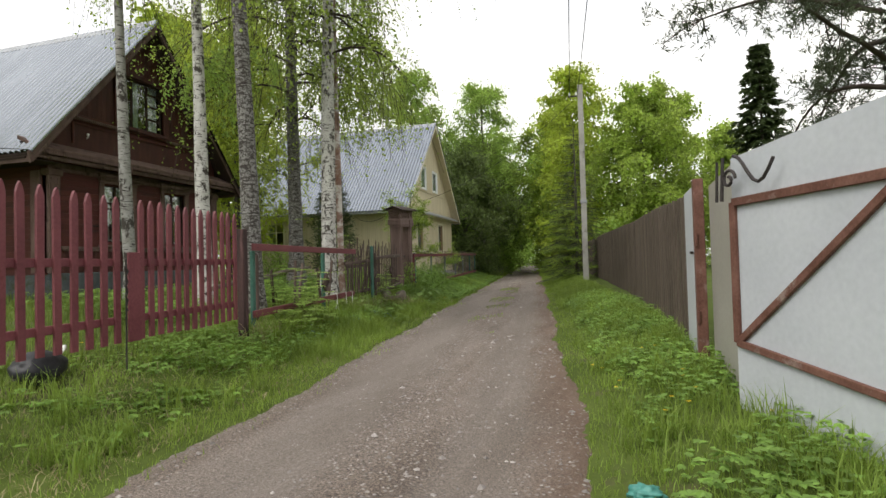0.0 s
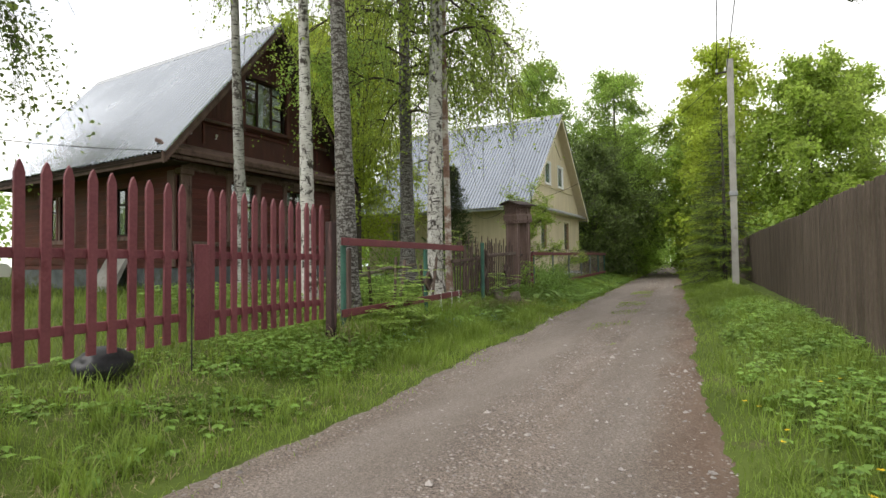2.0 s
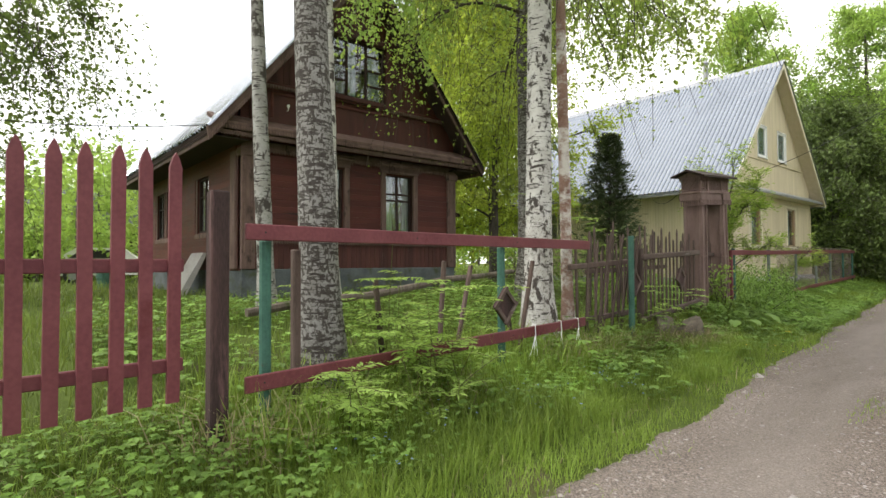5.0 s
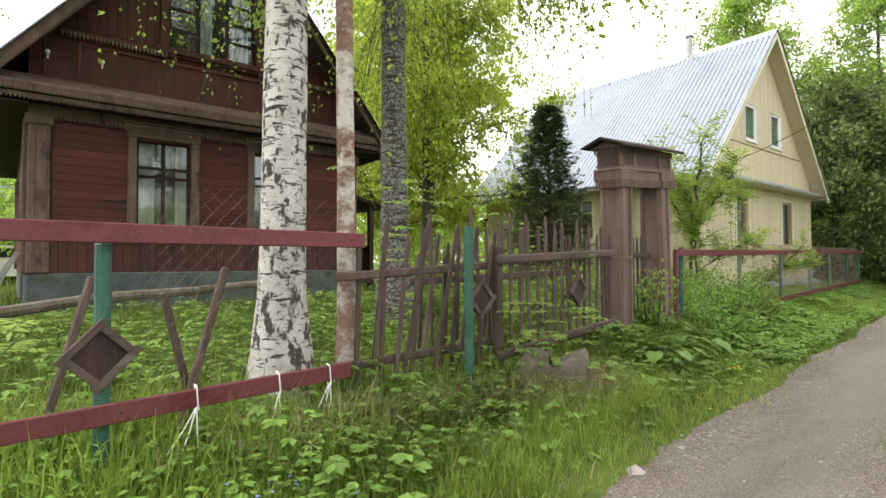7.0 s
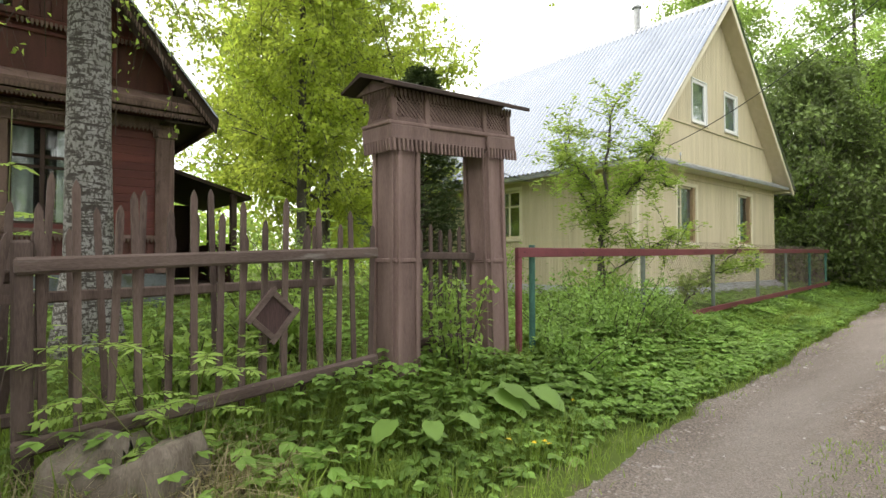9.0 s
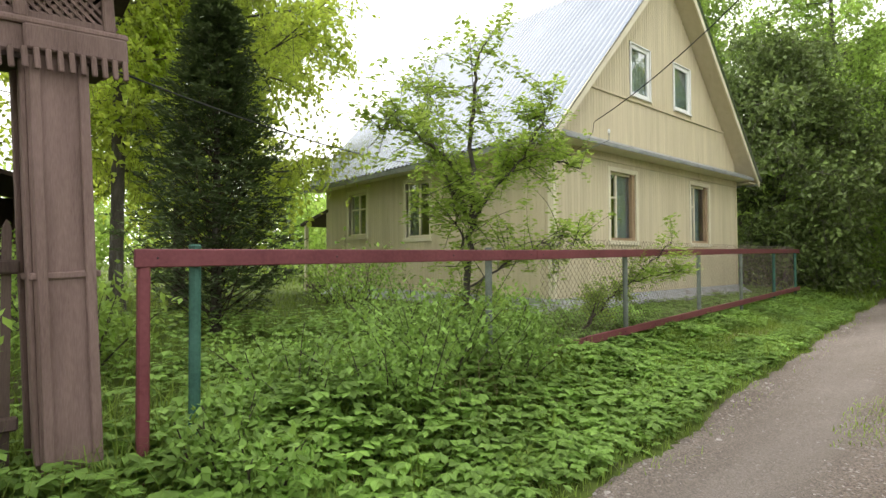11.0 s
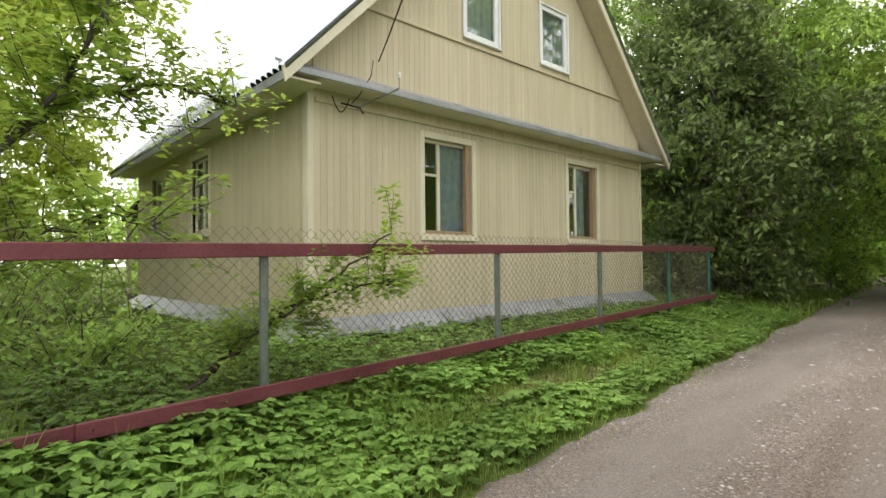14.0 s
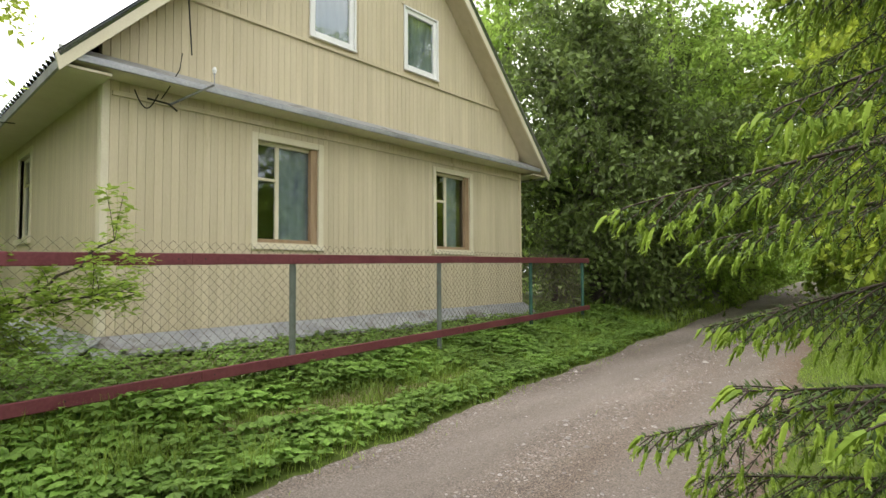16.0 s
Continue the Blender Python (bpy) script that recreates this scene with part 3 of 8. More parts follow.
ys = ticks((-12, 0, 0.5), (0, 34, 0.1), (34, 130, 1.0))
us = np.linspace(-0.06, 1.06, 60)
gu, gy = np.meshgrid(us, ys)
gx = road_left(gy) + gu * (road_right(gy) - road_left(gy)) + (0.13 * wave(0 * gy + 3 * (gu > 0.5), 1.9 * gy) + 0.12 * wave(1.0 + 0 * gy, 5.3 * gy + 2 * (gu > 0.5)) + 0.06 * wave(2.0 + 0 * gy, 14.0 * gy)) * np.abs(gu - 0.5) * 2
gz = road_z(gx, gy) + 0.006 * rng.normal(size=gx.shape)
i = (np.arange(len(ys) - 1)[:, None] * len(us) + np.arange(len(us) - 1)[None, :]).ravel()
road_me = mesh_of("road", np.stack([gx, gy, gz], -1), np.stack([i, i + 1, i + len(us) + 1, i + len(us)], 1), M_ROAD, True)
road = part("road", road_me, M_ROAD)
tagged(road, "grey-brown dirt and gravel lane with faint wheel ruts", "road", kind="structure")

# ---- houses ----
def wall_cells(a0, a1, z0, top, holes, x0, x1, flip=False):
    """A wall from a0 to a1 along y (or along x when flip), x0..x1 thick, from z0 to top(a), with rectangular holes (a, b, z, w)."""
    cuts = sorted({a0, a1, *[h[0] for h in holes], *[h[1] for h in holes], *([(a0 + a1) / 2] if top((a0 + a1) / 2) != top(a0) else [])})
    bm = bmesh.new()
    def slab(a, b, za, zb0, zb1):
        pts = [(a, za), (b, za), (b, zb1), (a, zb0)]
        f = [[(x, p[0], p[1]) if not flip else (p[0], x, p[1]) for p in pts] for x in (x0, x1)]
        v = [[bm.verts.new(q) for q in side] for side in f]
        bm.faces.new(v[0])
        bm.faces.new(v[1][::-1])
        for k in range(4):
            bm.faces.new((v[0][k], v[1][k], v[1][(k + 1) % 4], v[0][(k + 1) % 4]))
    for a, b in zip(cuts, cuts[1:]):
        inside = sorted([h for h in holes if h[0] <= a + 1e-6 and h[1] >= b - 1e-6], key=lambda h: h[2])
        z = z0
        for h in inside:
            slab(a, b, z, h[2], h[2])
            z = h[3]
        slab(a, b, z, top(a), top(b))
    bmesh.ops.recalc_face_normals(bm, faces=bm.faces[:])
    return bm


def corrugated(x0, x1, y0, z0, y1, z1, pitch=0.163, amp=0.034, rows=1, per=12):
    """Corrugated sheet between the lines (y0, z0) and (y1, z1), waves running up the slope."""
    n = int((x1 - x0) / pitch * per) + 1
    xs = np.linspace(x0, x1, n)
    slope = np.array([0, y1 - y0, z1 - z0])
    nrm = np.array([0, -(z1 - z0), (y1 - y0)])
    nrm = nrm / np.linalg.norm(nrm)
    if nrm[2] < 0:
        nrm = -nrm
    wv = amp * (2 * np.abs(np.sin((xs - x0) / pitch * math.pi)) ** 0.7 - 1)
    vs, fs, k = [], [], 0
    top_v = []
    for lift in (0.0, -0.012):
        for s in (0.0, 1.0):
            p = np.zeros((n, 3))
            p[:, 0] = xs
            p[:, 1] = y0 + s * (y1 - y0)
            p[:, 2] = z0 + s * (z1 - z0)
            p += nrm * (wv[:, None] + lift)
            vs.append(p)
    v = np.concatenate(vs)
    i = np.arange(n - 1)
    quads = []
    for a, b in ((0, n), (3 * n, 2 * n), (2 * n, 0), (n, 3 * n)):
        quads.append(np.stack([a + i, a + i + 1, b + i + 1, b + i], 1))
    return v, np.concatenate(quads)


def roof_sheets(house, mat, x0, x1, ye, ze, yr, zr, rows, width, name):
    """A slope of overlapping corrugated sheets, from eave to ridge."""
    roof = part(name, box(0.05, 0.05, 0.05, 0, ((x0 + x1) / 2, yr, zr - 0.12)), M_DARK, house, "shining corrugated galvanised iron")
    cols = max(1, round((x1 - x0) / width))
    w = (x1 - x0) / cols
    d = Vector((0, yr - ye, zr - ze))
    n = Vector((0, -d.z, d.y)).normalized()
    n = n if n.z > 0 else -n
    for r in range(rows):
        a, b = r / rows, (r + 1) / rows + (0.02 if r < rows - 1 else 0)
        v, q = corrugated(0, w + 0.04, d.y * a, d.z * a, d.y * b, d.z * b)
        lift = np.array(n) * (0.012 * (r % 2) + 0.004)
        me = mesh_of("sheet", v + lift, q, mat)
        for c in range(cols):
            part("sheet", me, mat, roof, at=pose(x0 + c * w, ye, ze + 0.002 * (c % 2)))
    return roof


def saw_edge(p, q, depth, tooth, thick=0.02, gap=0.4):
    """A row of hanging teeth along the line from p to q."""
    p, q = Vector(p), Vector(q)
    n = max(1, int((q - p).length / tooth))
    d = (q - p) / n
    x = d.normalized()
    out = x.cross(Vector((0, 0, 1))).normalized() * thick
    vs, fs = [], []
    for k in range(n):
        a = p + d * (k + gap / 2)
        b = p + d * (k + 1 - gap / 2)
        m = (a + b) / 2
        dn = Vector((0, 0, -depth))
        base = len(vs)
        front = [a, b, b + dn * 0.6, m + dn, a + dn * 0.6]
        vs += [tuple(v) for v in front] + [tuple(v + out) for v in front]
        fs.append([base + j for j in range(5)])
        fs.append([base + 5 + j for j in range(4, -1, -1)])
        for j in range(5):
            fs.append([base + j, base + 5 + j, base + 5 + (j + 1) % 5, base + (j + 1) % 5])
    bm = bmesh.new()
    vv = [bm.verts.new(v) for v in vs]
    for f in fs:
        bm.faces.new([vv[j] for j in f])
    bmesh.ops.recalc_face_normals(bm, faces=bm.faces[:])
    return bm


def swag(points, r, house=None, mat=None, name="cable", parent=None):
    return part(name, tube(points, [r] * len(points), 5), mat, parent)


def sag(p, q, drop, n=14):
    p, q = Vector(p), Vector(q)
    return [p.lerp(q, k / n) - Vector((0, 0, drop * 4 * (k / n) * (1 - k / n))) for k in range(n + 1)]


def window(house, name, face, a0, a1, z0, z1, axis, out, frame_mat, bars, casing_mat=None, casing=0.1, curtain=None, deep=0.1, half_curtain=True, sill_mat=None, frame_w=0.055):
    """A window in the plane 'face' of a wall: axis 'x' wall faces +-x and a runs along y; axis 'y' the other way. out: +1 or -1.
    bars: list of ('v', a) or ('h', z, a_from, a_to)."""
    def b(c0, c1, d0, d1, e0, e1, bev=0.006):
        lo, hi = face + out * min(d0, d1), face + out * max(d0, d1)
        s = (abs(hi - lo), c1 - c0, e1 - e0) if axis == "x" else (c1 - c0, abs(hi - lo), e1 - e0)
        c = ((lo + hi) / 2, (c0 + c1) / 2, (e0 + e1) / 2) if axis == "x" else ((c0 + c1) / 2, (lo + hi) / 2, (e0 + e1) / 2)
        return box(*s, bev, c)
    glass = part(name, b(a0 + 0.02, a1 - 0.02, -deep, -deep - 0.006, z0 + 0.02, z1 - 0.02, 0), M_GLASS, house, "window pane")
    glass.visible_shadow = False
    w = frame_w
    fr = [b(a0, a0 + w, -deep + 0.03, -deep - 0.03, z0, z1), b(a1 - w, a1, -deep + 0.03, -deep - 0.03, z0, z1),
          b(a0 + w, a1 - w, -deep + 0.03, -deep - 0.03, z0, z0 + w), b(a0 + w, a1 - w, -deep + 0.03, -deep - 0.03, z1 - w, z1)]
    part("window_frame", join(*fr), frame_mat, glass)
    for kind in bars:
        if kind[0] == "v":
            part("glazing_bar", b(kind[1] - 0.03, kind[1] + 0.03, -deep + 0.026, -deep - 0.026, z0 + w, z1 - w), frame_mat, glass)
        else:
            part("glazing_bar", b(kind[2], kind[3], -deep + 0.022, -deep - 0.022, kind[1] - 0.022, kind[1] + 0.022), frame_mat, glass)
    if casing_mat:
        c = casing
        for n, bb in (("casing", b(a0 - c, a0, 0.0, 0.035, z0 - 0.02, z1 + c)), ("casing", b(a1, a1 + c, 0.0, 0.035, z0 - 0.02, z1 + c)), ("casing", b(a0, a1, 0.0, 0.033, z1, z1 + c)), ("sill", b(a0 - c, a1 + c, 0.0, 0.06, z0 - 0.02 - c * 0.9, z0 - 0.02))):
            part(n, bb, sill_mat if n == "sill" and sill_mat else casing_mat, glass)
    for n, q in (("reveal", b(a0 - 0.012, a0, -0.16, -0.002, z0, z1, 0)), ("reveal", b(a1, a1 + 0.012, -0.16, -0.002, z0, z1, 0))):
        part(n, q, casing_mat or frame_mat, glass)
    if curtain:
        for c0, c1 in half_curtain:
            n = max(6, int((c1 - c0) / 0.02))
            ca = np.linspace(c0, c1, n)
            dd = face + out * (-deep - 0.045 + 0.014 * np.sin(np.arange(n) * 0.9))
            low = np.stack([dd, ca, np.full(n, z0 + 0.02)], 1) if axis == "x" else np.stack([ca, dd, np.full(n, z0 + 0.02)], 1)
            hi = low.copy()
            hi[:, 2] = z1 - 0.02
            i = np.arange(n - 1)
            part("curtain", mesh_of("curtain", np.concatenate([low, hi]), np.stack([i, i + 1, n + i + 1, n + i], 1), curtain, True), curtain, glass, "hanging curtain")
    return glass


def strip(house, name, mat, x0, x1, y0, y1, z0, z1, bevel=0.008, label=""):
    return part(name, box(x1 - x0, y1 - y0, z1 - z0, bevel, ((x0 + x1) / 2, (y0 + y1) / 2, (z0 + z1) / 2)), mat, house, label)


# -- brown log house --
BX, BY0, BY1, BB = -11.9, 9.13, 14.65, -20.2
brown = thing("brown_house", "dark red-brown boarded wooden house with carved trim and iron roof", "house")
B_RIDGE, B_EAVE, B_MID = 8.15, 3.98, 11.8


def brown_top(y):
    return B_RIDGE - 0.12 - abs(y - B_MID) * (B_RIDGE - B_EAVE) / 3.4


b_windows = [(10.56, 11.40, 2.12, 3.6), (12.5, 13.30, 2.12, 3.6)]
b_upper = (11.02, 12.52, 5.22, 6.55)
front = part("wall", wall_cells(BY0, BY1, 1.35, brown_top, b_windows + [b_upper], BX - 0.18, BX - 0.03), M_BROWN, brown, "front wall of horizontal boards")
side_w = [(-14.7, -13.85, 2.2, 3.45), (-18.55, -17.75, 2.2, 3.45), (-17.5, -16.7, 2.2, 3.45)]
wall_side = part("wall", wall_cells(BB, BX - 0.18, 1.35, lambda a: 3.9, side_w, BY0, BY0 + 0.16, True), M_BROWN, brown)
part("wall", wall_cells(BB, BX - 0.18, 1.35, lambda a: 3.9, [], BY1 - 0.16, BY1, True), M_BROWN, brown)
part("wall", wall_cells(BY0, BY1, 1.35, brown_top, [], BB - 0.15, BB), M_BROWN, brown)
part("foundation", join(box(8.25, 0.3, 0.9, 0.02, ((BX + BB) / 2 - 0.05, BY0 + 0.15, 0.93)), box(8.25, 0.3, 0.9, 0.02, ((BX + BB) / 2 - 0.05, BY1 - 0.15, 0.93)), box(0.3, 5.5, 0.9, 0.02, (BX - 0.13, (BY0 + BY1) / 2, 0.93)), box(0.3, 5.5, 0.9, 0.02, (BB, (BY0 + BY1) / 2, 0.93))), M_FOOTING, brown, "rough mossy blue-grey footing")
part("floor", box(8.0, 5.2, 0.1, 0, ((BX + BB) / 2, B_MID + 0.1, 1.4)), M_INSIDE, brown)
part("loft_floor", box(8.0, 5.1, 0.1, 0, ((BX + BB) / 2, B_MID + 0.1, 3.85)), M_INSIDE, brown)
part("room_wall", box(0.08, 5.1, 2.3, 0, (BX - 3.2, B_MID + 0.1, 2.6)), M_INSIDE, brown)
# horizontal boards of the front, as pieces between corner posts and windows
unit_board = to_mesh(join(box(0.028, 1, 0.128, 0.006, (0, 0.5, 0))), "board", M_BROWN)
def clap(parent, y0, y1, z, x=BX - 0.016):
    o = part("board", unit_board, M_BROWN, parent, at=pose(x, y0, z, 0, 4, 0) @ Matrix.Diagonal((1, y1 - y0, 1, 1)))
    return o
for k in range(14):
    z = 2.0 + 0.13 * k + 0.065
    if z > 3.72:
        break
    runs = [(9.42, 10.46), (11.5, 12.4), (13.4, 14.42)] if 2.1 < z < 3.62 else [(9.42, 14.42)]
    for a, b in runs:
        clap(front, a, b, z)
# vertical skirt planks
skirt = to_mesh(box(0.026, 0.118, 0.6, 0.005), "plank", M_BROWN_V)
for k in range(41):
    part("plank", skirt, M_BROWN_V, front, at=pose(BX - 0.014, 9.46 + 0.122 * k, 1.68 + 0.006 * math.sin(5 * k)))
side_board = to_mesh(box(1, 0.028, 0.128, 0.006, (0.5, 0, 0)), "board", M_BROWN)
for k in range(18):
    z = 1.5 + 0.13 * k + 0.065
    if z > 3.8:
        break
    runs = [(BB, -18.65), (-17.65, -17.6), (-16.6, -14.8), (-13.75, BX - 0.2)] if 2.15 < z < 3.5 else [(BB, BX - 0.2)]
    for a, b in runs:
        part("board", side_board, M_BROWN, wall_side, at=pose(a, BY0 - 0.016, z, 4, 0, 0) @ Matrix.Diagonal((b - a, 1, 1, 1)))
# corner posts with small capitals
for y in (9.27, 14.53):
    post = strip(brown, "corner_post", M_TRIM, BX - 0.15, BX + 0.05, y - 0.14, y + 0.14, 1.38, 3.72, 0.015)
    strip(post, "capital", M_TRIM, BX - 0.17, BX + 0.09, y - 0.18, y + 0.18, 3.6, 3.76, 0.02)
    strip(post, "panel_strip", M_TRIM, BX + 0.05, BX + 0.07, y - 0.09, y - 0.05, 1.5, 3.55, 0.006)
    strip(post, "panel_strip", M_TRIM, BX + 0.05, BX + 0.07, y + 0.05, y + 0.09, 1.5, 3.55, 0.006)
strip(brown, "corner_post", M_TRIM, BX - 0.45, BX - 0.17, BY0 - 0.06, BY0 + 0.02, 1.38, 3.72, 0.015)
strip(brown, "corner_post", M_TRIM, BB - 0.16, BB + 0.14, BY0 - 0.06, BY0 + 0.02, 1.38, 3.72, 0.015)
# frieze and carved edges
strip(brown, "frieze", M_TRIM, BX - 0.0, BX + 0.035, BY0, BY1, 3.74, 3.92)
part("carved_edge", saw_edge((BX + 0.06, BY0, 3.79), (BX + 0.06, BY1, 3.79), 0.1, 0.06), M_TRIM, brown)
strip(brown, "water_table", M_TRIM, BX - 0.0, BX + 0.05, 9.42, 14.42, 1.94, 2.0)
part("carved_edge", saw_edge((BX + 0.045, 9.42, 1.95), (BX + 0.045, 14.42, 1.95), 0.07, 0.055), M_TRIM, brown)
# pent roof above the windows
pent = prism([(BX - 0.02, 4.36), (BX + 0.46, 4.12), (BX + 0.46, 4.08), (BX - 0.02, 4.28)], 8.5, 15.05, "y")
part("pent_roof", pent, M_TRIM, brown, "narrow weathered board ledge")
strip(brown, "pent_moulding", M_TRIM, BX + 0.36, BX + 0.42, 8.5, 15.05, 3.9, 3.97, 0.01)
part("carved_edge", saw_edge((BX + 0.43, 8.5, 3.93), (BX + 0.43, 15.05, 3.93), 0.07, 0.05), M_TRIM, brown)
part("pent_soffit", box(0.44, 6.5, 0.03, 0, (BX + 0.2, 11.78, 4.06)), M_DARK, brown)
strip(brown, "pent_fascia", M_TRIM, BX + 0.42, BX + 0.45, 8.45, 15.1, 3.98, 4.1)
part("carved_edge", saw_edge((BX + 0.475, 8.45, 4.05), (BX + 0.475, 15.1, 4.05), 0.085, 0.055), M_TRIM, brown)
# gable boarding: sill band, carved band, framed panel
gable_planks = []
ny = 40
for k in range(ny):
    y = BY0 + 0.05 + (BY1 - BY0 - 0.1) * (k + 0.5) / ny
    w = (BY1 - BY0 - 0.1) / ny - 0.004
    zt = min(brown_top(y - w / 2), brown_top(y + w / 2)) - 0.05
    for z0, z1 in ((5.18, zt),) if not (10.9 < y < 12.64) else ((6.66, zt),):
        if z1 - z0 > 0.08:
            part("plank", box(0.026, w, z1 - z0, 0.004, (0, 0, (z1 - z0) / 2)), M_BROWN_V, front, at=pose(BX - 0.014, y, z0))
strip(front, "gable_panel", M_BROWN_V, BX - 0.03, BX + 0.0, 9.3, 14.5, 4.34, 5.0, 0.004, "plain brown panel with flaking paint")
for y in (9.75, 13.8):
    strip(front, "panel_frame", M_BROWN, BX - 0.0, BX + 0.03, y - 0.03, y + 0.03, 4.45, 4.98)
strip(front, "panel_frame", M_BROWN, BX - 0.0, BX + 0.03, 9.78, 13.77, 4.92, 4.98)
strip(front, "belt", M_BROWN, BX - 0.03, BX + 0.05, 9.5, 14.2, 5.06, 5.16)
part("carved_edge", saw_edge((BX + 0.065, 9.5, 5.1), (BX + 0.065, 11.0, 5.1), 0.1, 0.055), M_TRIM, brown)
part("carved_edge", saw_edge((BX + 0.065, 12.55, 5.1), (BX + 0.065, 14.2, 5.1), 0.1, 0.055), M_TRIM, brown)
# windows
for a0, a1, z0, z1 in b_windows:
    m = (a0 + a1) / 2
    g = window(brown, "window", BX - 0.03, a0, a1, z0, z1, "x", 1, M_DARK, [("h", 3.13, a0 + 0.05, a1 - 0.05), ("h", 2.98, a0 + 0.05, a1 - 0.05), ("v", m)], None, 0, M_CURTAIN, 0.08, [(a0 + 0.02, a0 + 0.3), (a1 - 0.22, a1 - 0.02)], None, 0.045)
    for s0, s1 in ((a0 - 0.13, a0), (a1, a1 + 0.13)):
        strip(g, "casing", M_TRIM, BX - 0.04, BX + 0.05, s0, s1, z0 - 0.1, z1 + 0.06, 0.012)
    strip(g, "head_cornice", M_TRIM, BX - 0.04, BX + 0.13, a0 - 0.2, a1 + 0.2, z1 + 0.14, z1 + 0.2, 0.012)
    strip(g, "head_cornice", M_TRIM, BX - 0.04, BX + 0.17, a0 - 0.24, a1 + 0.24, z1 + 0.204, z1 + 0.235, 0.008)
    strip(g, "head_board", M_TRIM, BX - 0.04, BX + 0.07, a0 - 0.14, a1 + 0.14, z1 + 0.0, z1 + 0.14, 0.01)
    part("carved_edge", saw_edge((BX + 0.1, a0 - 0.18, z1 + 0.14), (BX + 0.1, a1 + 0.18, z1 + 0.14), 0.09, 0.05), M_TRIM, g)
    strip(g, "sill", M_TRIM, BX - 0.04, BX + 0.09, a0 - 0.16, a1 + 0.16, z0 - 0.13, z0 - 0.06, 0.012)
a0, a1, z0, z1 = b_upper
g = window(brown, "window", BX - 0.03, a0, a1, z0, z1, "x", 1, M_DARK, [("v", a0 + 0.5), ("v", a1 - 0.5)] + [("h", z0 + (z1 - z0) * f, a0 + 0.05, a0 + 0.47) for f in (0.28, 0.55, 0.8)] + [("h", z0 + (z1 - z0) * f, a1 - 0.47, a1 - 0.05) for f in (0.28, 0.55, 0.8)], None, 0, M_LACE, 0.07, [(a0 + 0.55, a0 + 0.75), (a1 - 0.4, a1 - 0.1)], None, 0.05)
for s0, s1 in ((a0 - 0.13, a0), (a1, a1 + 0.13)):
    strip(g, "casing", M_BROWN_V, BX - 0.03, BX + 0.05, s0, s1, z0 - 0.06, z1 + 0.1, 0.012)
strip(g, "casing", M_BROWN_V, BX - 0.03, BX + 0.06, a0 - 0.16, a1 + 0.16, z1, z1 + 0.12, 0.012)
strip(g, "sill", M_BROWN_V, BX - 0.03, BX + 0.1, a0 - 0.2, a1 + 0.2, z0 - 0.12, z0 - 0.02, 0.012)
for a0, a1, z0, z1 in side_w:
    g = window(brown, "window", BY0 + 0.02, a0, a1, z0, z1, "y", -1, M_DARK, [("v", (a0 + a1) / 2), ("h", z1 - 0.42, a0 + 0.04, a1 - 0.04)], M_TRIM, 0.12, M_CURTAIN, 0.05, [(a0 + 0.02, a0 + 0.26), (a1 - 0.26, a1 - 0.02)], None, 0.05)
# roof
RX0, RX1 = -20.7, -11.38
roof_sheets(brown, M_IRON_ROOF, RX0, RX1, 8.36, B_EAVE - 0.02, B_MID, B_RIDGE, 1, 0.93, "roof")
roof_sheets(brown, M_IRON_ROOF, RX0, RX1, 15.22, B_EAVE - 0.02, B_MID, B_RIDGE, 1, 0.93, "roof")
part("ridge_cap", prism([(11.62, 7.98), (11.8, 8.2), (11.98, 7.98), (11.96, 7.96), (11.8, 8.17), (11.64, 7.96)], RX0, RX1, "x"), M_ZINC, brown)
for ye, s in ((8.36, 1), (15.22, -1)):
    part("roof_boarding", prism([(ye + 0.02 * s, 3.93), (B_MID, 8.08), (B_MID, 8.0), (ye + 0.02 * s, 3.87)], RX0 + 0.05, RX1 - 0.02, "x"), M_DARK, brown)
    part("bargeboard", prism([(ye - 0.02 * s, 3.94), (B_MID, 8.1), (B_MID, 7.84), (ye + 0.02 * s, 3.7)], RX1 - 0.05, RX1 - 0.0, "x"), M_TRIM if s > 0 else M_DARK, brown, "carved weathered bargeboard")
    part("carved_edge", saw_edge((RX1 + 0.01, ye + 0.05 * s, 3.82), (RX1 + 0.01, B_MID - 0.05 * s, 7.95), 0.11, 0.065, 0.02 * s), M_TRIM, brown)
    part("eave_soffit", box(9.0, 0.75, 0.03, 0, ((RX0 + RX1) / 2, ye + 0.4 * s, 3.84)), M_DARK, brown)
    part("eave_gutter_board", box(9.2, 0.03, 0.16, 0.006, ((RX0 + RX1) / 2, ye + 0.06 * s, 3.82)), M_TRIM, brown)

# open porch on the far side
porch_y = BY1 + 1.75
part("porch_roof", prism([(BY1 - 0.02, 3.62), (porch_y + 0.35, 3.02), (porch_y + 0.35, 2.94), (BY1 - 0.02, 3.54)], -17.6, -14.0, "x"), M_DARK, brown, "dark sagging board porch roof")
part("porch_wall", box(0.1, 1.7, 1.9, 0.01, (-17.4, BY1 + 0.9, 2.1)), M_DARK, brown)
part("porch_wall", box(3.3, 0.08, 0.95, 0.01, (-15.8, porch_y, 1.5)), M_BROWN_V, brown)
part("porch_floor", box(3.5, 1.8, 0.12, 0.01, (-15.8, BY1 + 0.9, 1.05)), M_OLDWOOD, brown)
for px in (-14.15, -15.8, -17.3):
    part("porch_post", box(0.13, 0.13, 2.2, 0.01, (px, porch_y, 1.95)), M_OLDWOOD, brown)

